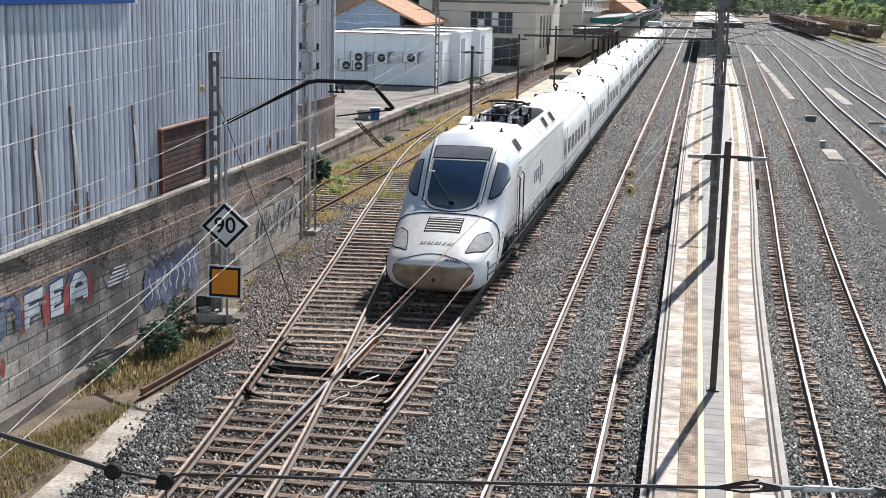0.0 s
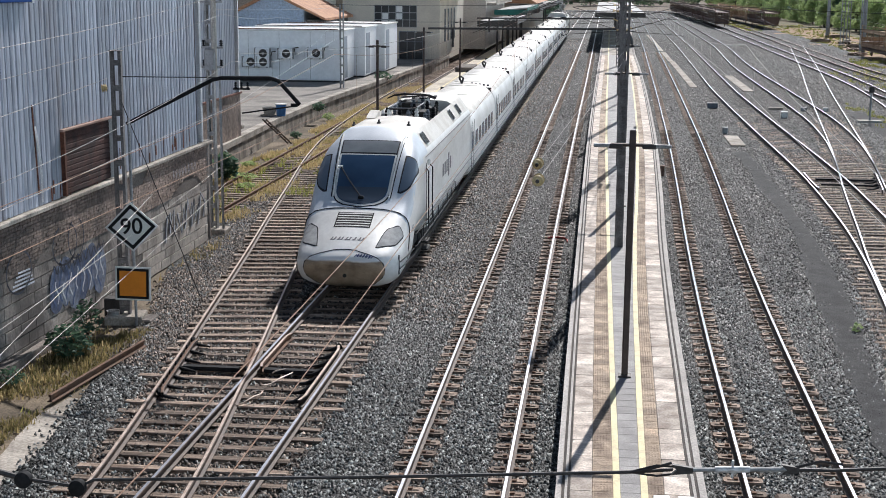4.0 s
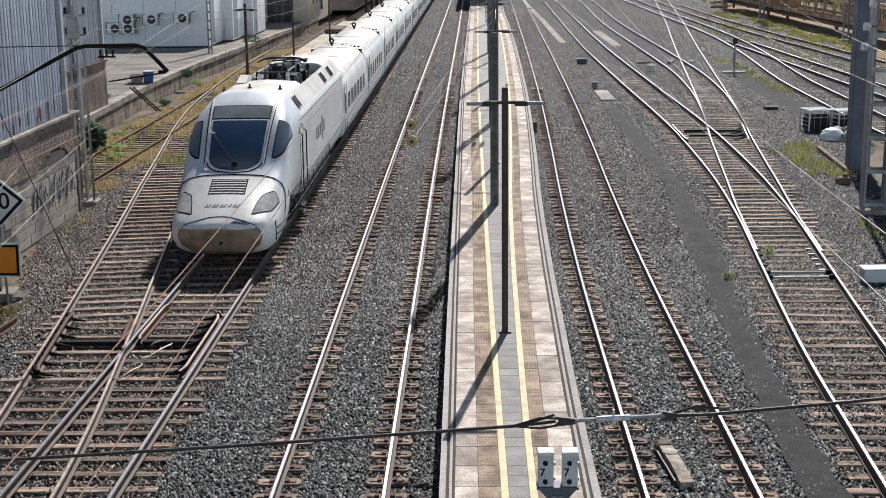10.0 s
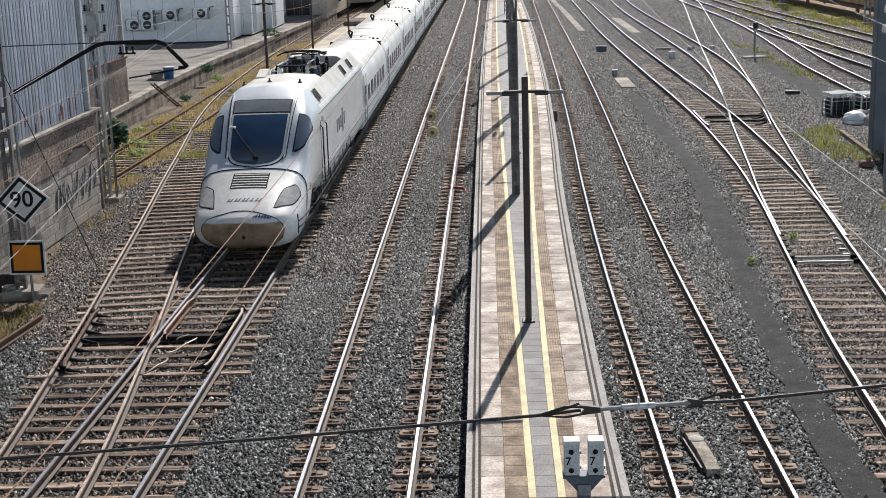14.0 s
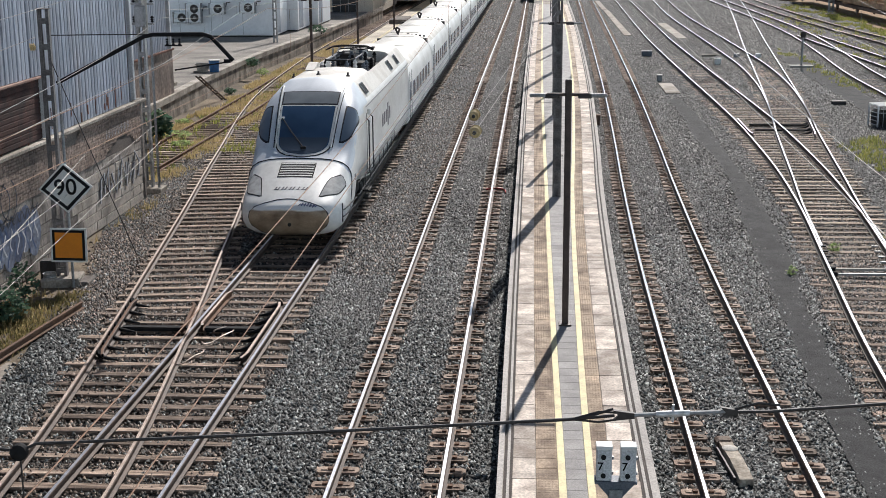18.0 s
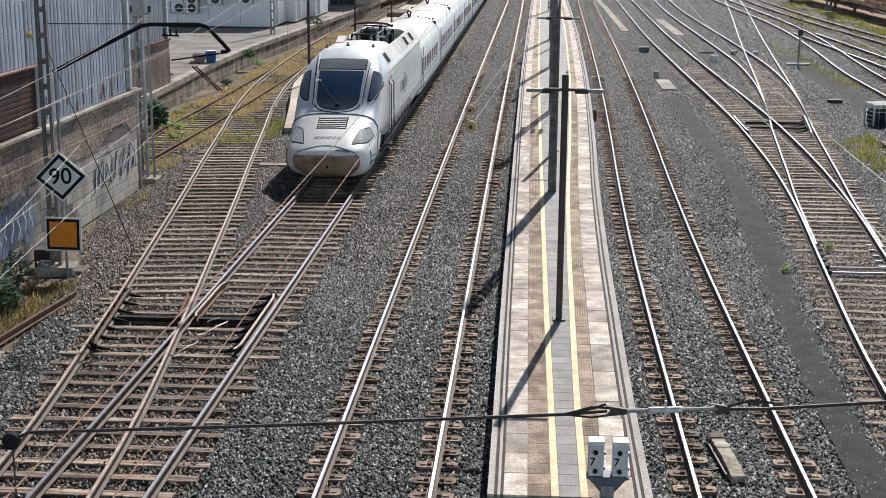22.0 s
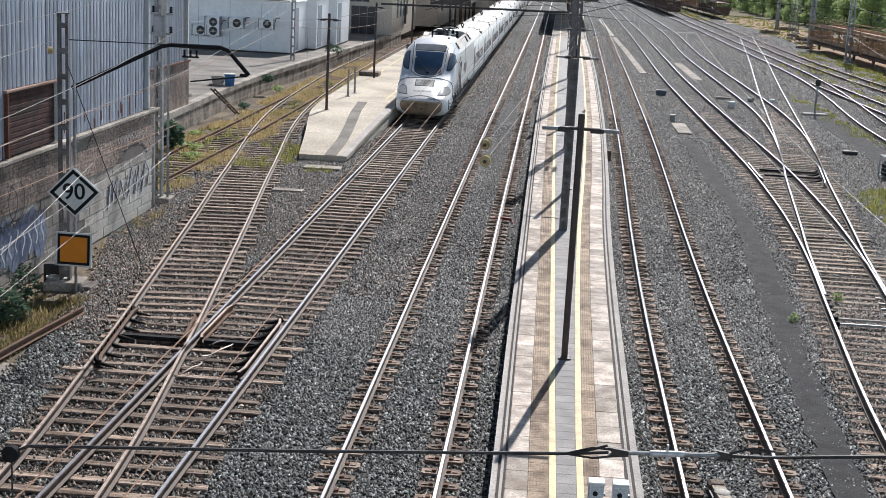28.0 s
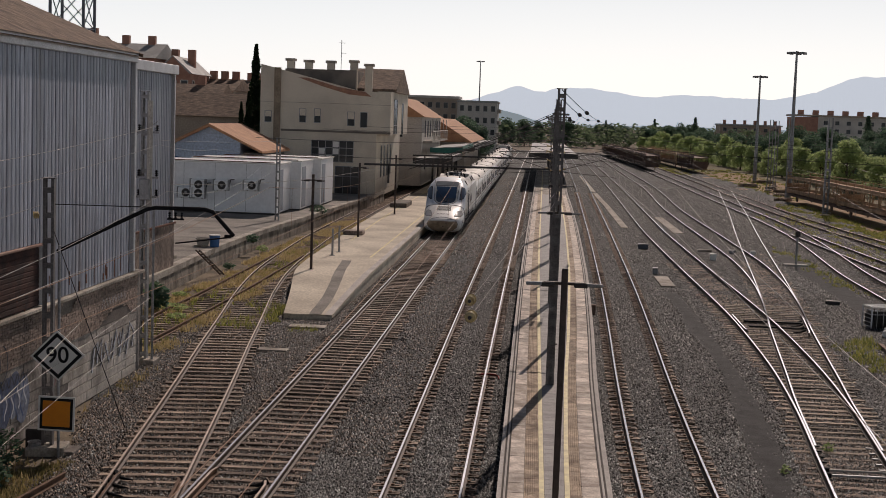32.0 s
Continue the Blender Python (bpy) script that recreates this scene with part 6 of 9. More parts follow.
def build_signs():
    s = thing("speed_sign", "white diamond speed sign reading 90 on a grey pole", "sign", (-11.47, 31.6, 0))
    part("pole", Build().tube([(0, 0.08, GZ), (0, 0.08, 5.0)], 0.035, 10), STEEL_GREY, s)
    m = pose(0, 0, 2.30, 0, -2, 6)
    def diamond(r, lo, hi):
        return Build().prism([(-r, 0), (0, -r * 0.95), (r, 0), (0, r * 0.95)], lo, hi, "y")
    part("plate", diamond(0.66, 0.0, 0.03), WHITE, s, at=m)
    part("border", diamond(0.60, -0.004, 0.002), BLACK, s, at=m)
    part("face", diamond(0.485, -0.008, -0.002), WHITE, s, at=m)
    for digit, x in (("9", -0.125), ("0", 0.125)):
        part("numeral", text_mesh(digit, 0.56, BLACK), None, s, at=m @ pose(x * 1.12, -0.013, 0, 90, 0, 0))
    o = thing("signal_board", "square orange board with black and white border on a short post", "sign", (-11.47, 31.55, 0))
    part("post", Build().tube([(0.02, 0.06, GZ), (0.02, 0.06, 1.0)], 0.03, 8), STEEL_GREY, o)
    m = pose(0, 0, 0.87, 0, 1.5, 4)
    part("plate", Build().box(0, 0, 0, 0.9, 0.03, 0.86, 0.006), WHITE, o, at=m)
    part("border", Build().box(0, -0.018, 0, 0.8, 0.008, 0.77), BLACK, o, at=m)
    part("face", Build().box(0, -0.024, 0, 0.67, 0.008, 0.64), ORANGE, o, at=m)
    single("concrete_slab", Build().box(-11.5, 32.1, GZ + 0.04, 0.75, 0.7, 0.14, 0.03), RENDER_DARK, "rough concrete slab beside the signs", "foundation")
    b = Build().lathe([(0.13, 0), (0.16, 0.3), (0.17, 0.3), (0.155, 0.29), (0.12, 0.02)], 0, 0, 0, 14)
    single("bucket", b, STEEL_GREY, "dented grey bucket in the shade of the wall", "bucket", (-12.15, 31.9, GZ), smooth=True)
    single("signal_box", Build().box(0, 0, 0.25, 0.5, 0.4, 0.5, 0.03), STEEL_DARK, "black metal box in the shade of the wall", "box", (-12.3, 32.5, GZ))
    b = Build().sweep(RAIL, [(-11.02, 25.2, -0.02), (-10.8, 27.4, -0.02), (-10.56, 29.6, -0.02)], slots=RAIL_SLOTS)
    r = single("rail_remnant", b, [RAIL_RUST, RAIL_RUST], "short rusty length of old rail lying in the weeds", "rail")
    left = [(12, -10.5), (19.9, -10.6), (22.9, -10.8), (24.4, -10.95), (25.6, -10.8)]
    right = [(12, -9.9), (20.7, -10.05), (22.6, -10.12), (25.2, -10.5), (25.6, -10.6)]
    b = Build()
    b.grid([[(along(left, y) + (along(right, y) - along(left, y)) * q / 4 + 0.09 * noise.noise((q * 2.0, y * 1.1, 0)), y, GZ + 0.022 + 0.012 * noise.noise((q, y * 0.8, 2))) for q in range(5)] for y in [12 + 0.34 * i for i in range(41)]])
    single("pale_path", b, CONCRETE, "pale strip of broken concrete along the ballast", "path", kind="structure", recalc=False)


# ---------------------------------------------------------------- goods yard: dock, huts, station

HUT = material("hut_panel", (0.86, 0.88, 0.90), (0.79, 0.81, 0.84), 0.5, scale=0.6, fine=5, spread=0.05)
STUCCO = material("station_stucco", (0.66, 0.595, 0.50), (0.53, 0.475, 0.40), 0.9, scale=0.35, fine=12, bump=0.15, spread=0.12)
GLASS = material("dark_window", (0.02, 0.025, 0.03), (0.03, 0.035, 0.04), 0.22, scale=0.8, spread=0.1, spec=0.3)
BRICK_RED = material("red_brick_wall", (0.40, 0.21, 0.155), (0.32, 0.165, 0.125), 0.9, scale=0.8, fine=10)
BROWN_WALL = material("brown_wall", (0.40, 0.33, 0.27), (0.33, 0.265, 0.215), 0.9, scale=0.5, fine=8)
PALE_WALL = material("pale_wall", (0.55, 0.52, 0.48), (0.47, 0.44, 0.41), 0.9, scale=0.4, fine=8)
BLUE_WALL = material("pale_blue_wall", (0.42, 0.50, 0.62), (0.36, 0.44, 0.56), 0.8, scale=0.5, fine=6)
BLUE_DEEP = material("deep_blue_band", (0.03, 0.08, 0.22), (0.025, 0.065, 0.18), 0.7, scale=0.6)
GREEN_AWNING = material("green_awning", (0.03, 0.17, 0.14), (0.025, 0.13, 0.11), 0.7, scale=0.8)
CANOPY_TOP = material("canopy_sheet", (0.37, 0.37, 0.36), (0.28, 0.28, 0.275), 0.7, scale=0.4, fine=6, spread=0.2)
DOCK_EDGE = [(43.6, -16.9), (58, -17.02), (64, -17.2), (74, -17.5), (85, -17.4), (100.8, -16.7), (130, -15.6), (200, -14.5)]


DOCK_WALL = stained(material("dock_concrete", (0.44, 0.39, 0.33), (0.26, 0.225, 0.185), 0.92, scale=0.7, fine=12, bump=0.3, spread=0.3), (0.10, 0.085, 0.07), (0.8, 0.8, 0.6), 0.85, 0.46, 0.6)


def build_dock():
    d = thing("loading_dock", "asphalt loading dock with a stained concrete edge", "dock", kind="structure")
    ys = [43.6 + 2 * i for i in range(48)]
    part("dock_top", Build().grid([[(-75, y, 0.86), (-40, y, 0.87), (-25, y, 0.87), (along(DOCK_EDGE, y) - 0.4, y, 0.885)] for y in ys]), YARD, d, recalc=False)
    i = 0
    block = {}
    y = 43.6
    while y < 135:
        a, c = along(DOCK_EDGE, y), along(DOCK_EDGE, y + 2.4)
        b = Build().add([(a - 0.45, y, 0.9), (a, y, 0.9), (c, y + 2.38, 0.9), (c - 0.45, y + 2.38, 0.9), (a - 0.45, y, 0.62), (a, y, 0.62), (c, y + 2.38, 0.62), (c - 0.45, y + 2.38, 0.62)],
                        [(0, 1, 2, 3), (4, 5, 6, 7), (0, 1, 5, 4), (1, 2, 6, 5), (2, 3, 7, 6), (3, 0, 4, 7)])
        part("coping_stone", b, CONCRETE, d)
        b = Build().add([(a - 0.06, y, 0.62), (c - 0.06, y + 2.4, 0.62), (c - 0.06, y + 2.4, GZ - 0.1), (a - 0.06, y, GZ - 0.1)], [(0, 1, 2, 3)])
        part("wall_panel", b, DOCK_WALL, d, recalc=False)
        y += 2.4
        i += 1


def air_conditioner(x, y, z, tall=False):
    h = 1.35 if tall else 0.72
    a = thing("air_conditioner", "white outdoor air-conditioning unit with round fan grille" + (", double fan" if tall else ""), "air conditioner", (x, y, z), group="hut air conditioners")
    part("casing", Build().box(0, -0.05, 0, 1.02, 0.46, h, 0.02), HUT, a)
    for q in (-0.56, 0.56):
        part("side_frame", Build().box(q, -0.05, 0, 0.05, 0.5, h + 0.1), STEEL_GREY, a)
    for k in ((-0.32, 0.32) if tall else (0,)):
        part("fan", Build().lathe([(0.30, 0), (0.31, -0.02), (0.26, -0.03), (0.13, -0.025)], 0.08, -0.281, k, 18, "Y"), STEEL_DARK, a)
        part("fan_hub", Build().lathe([(0.11, 0), (0.11, -0.03), (0.02, -0.04)], 0.08, -0.295, k, 12, "Y"), STEEL_GREY, a)
    part("bracket", Build().box(-0.3, 0.1, -h / 2 - 0.04, 0.05, 0.5, 0.06), STEEL_GREY, a)
    part("bracket", Build().box(0.3, 0.1, -h / 2 - 0.04, 0.05, 0.5, 0.06), STEEL_GREY, a)
    part("pipe", Build().tube([(0.46, 0.05, 0.1), (0.62, 0.05, 0.15), (0.68, 0.05, 0.42), (0.95, 0.1, 0.45)], 0.035, 6), STEEL_DARK, a)


def build_huts():
    for i, (x0, x1, y0, y1, z1) in enumerate(((-28.5, -19.1, 98.3, 103.4, 4.62), (-27, -18.35, 104.0, 109.4, 4.7), (-26, -17.75, 110.0, 116.6, 4.75))):
        h = thing("prefab_hut", "white flat-roofed prefabricated hut standing on the dock", "hut", ((x0 + x1) / 2, (y0 + y1) / 2, 0.88), group="white huts")
        w, l, t = (x1 - x0) / 2, (y1 - y0) / 2, z1 - 0.88
        part("body", Build().span(-w, -l, 0.12, w, l, t, 0.03), HUT, h)
        part("roof_edge", Build().span(-w - 0.08, -l - 0.08, t, w + 0.08, l + 0.08, t + 0.1, 0.02), WHITE, h)
        part("base", Build().span(-w + 0.1, -l + 0.1, 0, w - 0.1, l - 0.1, 0.12), STEEL_DARK, h)
        for k in range(1, 4):
            part("panel_seam", Build().span(-w + 2 * w * k / 4 - 0.012, -l - 0.006, 0.2, -w + 2 * w * k / 4 + 0.012, -l + 0.01, t - 0.05), STEEL_GREY, h)
        part("side_panel", Build().span(w - 0.01, -l + 0.5, 0.25, w + 0.02, -l + 2.2, t - 0.4, 0.005), material("hut_blue_grey", (0.30, 0.34, 0.40), (0.26, 0.3, 0.36), 0.5), h)
        part("roof_rail", Build().span(-w, -l + 0.2, t + 0.1, w - 0.3, -l + 0.32, t + 0.16), RUST, h)
    air_conditioner(-25.0, 98.08, 2.66, True)
    for x, z in ((-25.95, 2.35), (-23.25, 2.98), (-21.0, 3.05)):
        air_conditioner(x, 98.08, z)
    b = thing("rubbish_bin", "blue plastic bin beside a low pale basin on the dock", "bin", (-18.0, 73.2, 0.88))
    part("tub", Build().lathe([(0.25, 0), (0.29, 0.6), (0.31, 0.6), (0.31, 0.64)], 0.32, 0, 0, 16), material("bin_blue", (0.05, 0.17, 0.40), (0.04, 0.14, 0.34), 0.5), b, smooth=True)
    part("lid", Build().lathe([(0.32, 0), (0.33, 0.04), (0.05, 0.07)], 0.32, 0, 0.64, 16), WHITE, b, smooth=True)
    part("basin", Build().lathe([(0.3, 0), (0.4, 0.42), (0.44, 0.42), (0.42, 0.36)], -0.35, 0.1, 0.05, 16), CONCRETE_PALE, b, smooth=True)
    part("base", Build().box(-0.35, 0.1, 0.04, 0.9, 0.7, 0.08, 0.01), CONCRETE, b)
    single("kerb_stone", Build().box(-18.6, 66.5, 0.98, 1.1, 0.5, 0.2, 0.03), CONCRETE, "broken kerb stone lying on the dock", "stone")


def window(parent, x, y, z, w, h, nx=1, ny=1, name="window", face="y", depth=0.12, frame_m=STEEL_GREY, pale=()):
    """A recessed pane with frame bars; face y looks towards the bridge, face x to the tracks."""
    put = (lambda a, b, c: (x + a, y + b, z + c)) if face == "y" else (lambda a, b, c: (x - b, y + a, z + c))
    def slab(a0, b0, c0, a1, b1, c1):
        p, q = put(a0, b0, c0), put(a1, b1, c1)
        return Build().span(*p, *q)
    win = part(name, slab(-w / 2, -0.01, -h / 2, w / 2, 0.02, h / 2), GLASS, parent)
    for i in range(nx + 1):
        a = -w / 2 + w * i / nx
        part("frame_bar", slab(a - 0.03, -0.04, -h / 2, a + 0.03, -0.012, h / 2), frame_m, win)
    for i in range(ny + 1):
        c = -h / 2 + h * i / ny
        part("frame_bar", slab(-w / 2, -0.042, c - 0.03, w / 2, -0.014, c + 0.03), frame_m, win)
    for i, j in pale:
        part("pane", slab(-w / 2 + w * i / nx + 0.06, -0.022, -h / 2 + h * j / ny + 0.06, -w / 2 + w * (i + 1) / nx - 0.06, -0.012, -h / 2 + h * (j + 1) / ny - 0.06), WHITE, win, "pale sheet in the pane")
    return win


def build_station():
    Y = 129.9
    s = thing("station_house", "grey-beige rendered station house with a sloping parapet", "building")
    part("wall", Build().prism([(-27.1, 0.5), (-15.6, 0.5), (-15.6, 6.7), (-14.3, 6.7), (-14.3, 10.75), (-17.5, 10.9), (-27.1, 13.2)], Y, Y + 0.4, "y"), STUCCO, s)
    part("wall", Build().span(-27.0, Y + 0.4, 0.5, -15.6, Y + 22, 10.6), STUCCO, s)
    part("wall", Build().span(-15.6, Y + 0.4, 6.7, -14.3, Y + 17, 10.9), STUCCO, s)
    part("pilaster", Build().span(-25.75, Y - 0.12, 0.5, -25.1, Y, 12.9), material("brown_stain", (0.30, 0.24, 0.18), (0.20, 0.155, 0.115), 0.9, scale=0.8, fine=8), s)
    part("string_course", Build().span(-25, Y - 0.14, 6.78, -14.25, Y, 6.98), RENDER_DARK, s)
    part("string_course", Build().span(-27.1, Y - 0.03, 9.55, -14.3, Y, 9.6), CONCRETE, s)
    part("bare_patch", Build().prism([(-23.4, 12.0), (-21, 11.2), (-18.4, 10.5), (-16.2, 10.35), (-16.8, 10.8), (-19.5, 11.2), (-22.5, 12.0)], Y - 0.03, Y, "y"), material("bare_brick_patch", (0.36, 0.19, 0.13), (0.28, 0.15, 0.11), 0.9, scale=2, fine=12), s)
    part("roof", Build().prism([(Y + 2.6, 10.9), (Y + 16, 10.9), (Y + 16, 11.1), (Y + 9.5, 13.4), (Y + 2.6, 11.2)], -19.0, -14.05, "x"), ROOF_TILE, s)
    part("roof", Build().span(-25, Y + 1.5, 10.6, -18, Y + 20, 12.9), RENDER_DARK, s)
    for x, z in ((-24.6, 13.9), (-22.8, 13.8), (-20.6, 13.8), (-18.3, 13.9), (-16.8, 13.6)):
        c = part("chimney", Build().span(x - 0.35, Y + 2, 10.5, x + 0.35, Y + 2.8, z - 0.25), STUCCO, s)
        part("chimney_cap", Build().span(x - 0.48, Y + 1.85, z - 0.25, x + 0.48, Y + 2.95, z), CONCRETE, c)
    part("aerial", Build().tube([(-19.7, Y + 3, 12.5), (-19.7, Y + 3, 15.9)], 0.03).tube([(-20.0, Y + 3, 15.6), (-19.3, Y + 3, 15.6)], 0.02).tube([(-19.7, Y + 3, 14.6), (-19.2, Y + 3, 14.6)], 0.02), STEEL_GREY, s)
    for x, z, w, h in ((-26.3, 8.15, 0.65, 1.1), (-22.9, 8.35, 0.65, 1.35), (-21.45, 8.35, 0.62, 1.35), (-18.15, 8.15, 0.7, 1.35), (-16.9, 8.1, 0.68, 1.45)):
        win = window(s, x, Y, z, w, h)
        part("blind", Build().span(x - w / 2 + 0.04, Y - 0.03, z - h * 0.02, x + w / 2 - 0.04, Y - 0.013, z + h / 2), STUCCO, win) if x != -16.9 else None
    window(s, -19.9, Y, 4.95, 4.1, 2.05, 6, 3, pale=((1, 0), (2, 0), (3, 1), (3, 2), (1, 1)))
    d = window(s, -18.4, Y, 2.05, 2.3, 2.9, 3, 3, "gate", frame_m=STEEL_BLUE)
    window(s, -14.29, Y + 4.6, 8.5, 3.0, 3.4, 2, 4, face="x")
    window(s, -14.29, Y + 11.5, 8.3, 1.4, 3.2, 1, 2, face="x")
    for k in range(4):
        window(s, -15.59, Y + 4.2 + 2.8 * k, 4.0, 0.9, 3.2, 1, 2, face="x")
    # further wing with a balcony, and the long orange roof behind
    w = thing("station_wing", "pale two-storey station wing with a railed balcony and orange tile roof", "building")
    part("wall", Build().span(-20.6, 158, 0.5, -13.6, 188, 8.6), PALE_WALL, w)
    part("roof", Build().prism([(-21.6, 8.6), (-13.2, 8.6), (-17.1, 11.0)], 157.5, 188.5, "y"), ROOF_ORANGE, w)
    part("balcony_floor", Build().span(-13.6, 160, 5.6, -12.5, 187, 5.8), CONCRETE, w)
    for k in range(14):
        part("balustrade_post", Build().span(-12.58, 160 + 2.05 * k, 5.8, -12.5, 160.12 + 2.05 * k, 8.4 if k % 3 == 0 else 6.9), PALE_WALL, w)
    part("balustrade_rail", Build().span(-12.59, 160, 6.9, -12.49, 187, 7.0), PALE_WALL, w)
    for k in range(7):
        window(w, -13.59, 162.5 + 3.8 * k, 7.2, 1.2, 2.0, 2, 1, face="x")
    window(w, -16.6, 158, 7.0, 1.4, 1.6, 2, 1)
    h = thing("goods_shed", "long low shed with a worn orange tile roof", "building")
    part("wall", Build().span(-18.8, 192, 0, -10.3, 235, 5.4), PALE_WALL, h)
    part("roof", Build().prism([(-19.8, 5.3), (-9.2, 5.3), (-14.6, 8.6)], 191, 236, "y"), ROOF_ORANGE, h)
    # platform canopies
    for i, (y0, y1, xa, xb, z, m) in enumerate(((141, 158, -13.0, -8.9, 4.2, CANOPY_TOP), (158, 184, -12.6, -8.8, 5.0, CANOPY_TOP), (184, 222, -12.4, -8.6, 4.7, CANOPY_TOP), (222, 262, -12.2, -8.5, 4.5, CANOPY_TOP))):
        c = thing("platform_canopy", "grey sheet-roofed platform canopy on steel posts", "canopy", group="platform canopies")
        part("roof", Build().prism([(xa, z), (xb, z + 0.35), (xb, z + 0.2), (xa, z - 0.15)], y0, y1, "y"), m, c)
        part("fascia", Build().span(xb - 0.02, y0, z - 0.25, xb + 0.1, y1, z + 0.34), GREEN_AWNING if i == 1 else STEEL_DARK, c)
        part("fascia", Build().span(xa, y0 - 0.06, z - 0.5, xb, y0, z + 0.1), GREEN_AWNING if i == 1 else STEEL_DARK, c)
        k = y0 + 1.5
        while k < y1:
            part("post", Build().tube([(-11.0, k, 0.5), (-11.0, k, z)], 0.11, 8), STEEL_DARK, c)
            k += 7.5
    c = thing("platform_canopy", "wide pale canopy over the far island platform", "canopy", group="platform canopies")
    part("roof", Build().span(-0.9, 172, 4.3, 5.2, 262, 4.55, 0.02), CANOPY_TOP, c)
    part("fascia", Build().span(-1.0, 171.9, 4.0, 5.3, 172, 4.6), STEEL_DARK, c)
    for k in range(10):
        part("post", Build().tube([(2.2, 176 + 9 * k, 0.4), (2.2, 176 + 9 * k, 4.3)], 0.13, 8), STEEL_DARK, c)


def house(name, label, x0, x1, y0, y1, z0, z1, rise, wall, roof, cols=3, rows=2, ridge="x", chimneys=0):
    h = thing(name, label, "house", ((x0 + x1) / 2, (y0 + y1) / 2, z0), group="houses on the slope")
    w, l, t = (x1 - x0) / 2, (y1 - y0) / 2, z1 - z0
    part("wall", Build().span(-w, -l, -6, w, l, t), wall, h)
    if ridge == "x":
        part("roof", Build().prism([(-l - 0.4, t), (l + 0.4, t), (0, t + rise)], -w - 0.3, w + 0.3, "x"), roof, h)
    else:
        part("roof", Build().prism([(-w - 0.4, t), (w + 0.4, t), (0, t + rise)], -l - 0.3, l + 0.3, "y"), roof, h)
        part("gable", Build().prism([(-w, t), (w, t), (0, t + rise - 0.15)], -l - 0.31, -l - 0.3, "y"), wall, h)
    for i in range(cols):
        for j in range(rows):
            window(h, -w + 2 * w * (i + 0.5) / cols, -l, t * (j + 0.55) / rows, 0.9, 1.1, frame_m=WHITE)
            if i < 3:
                window(h, w, -l + 2 * l * (i + 0.5) / 3, t * (j + 0.55) / rows, 0.9, 1.1, face="x", frame_m=WHITE)
    for k in range(chimneys):
        x = -w + 2 * w * (k + 0.5) / chimneys
        part("chimney", Build().span(x - 0.45, -0.4, t, x + 0.45, 0.4, t + rise + 1.0), BRICK_RED, h)
    return h


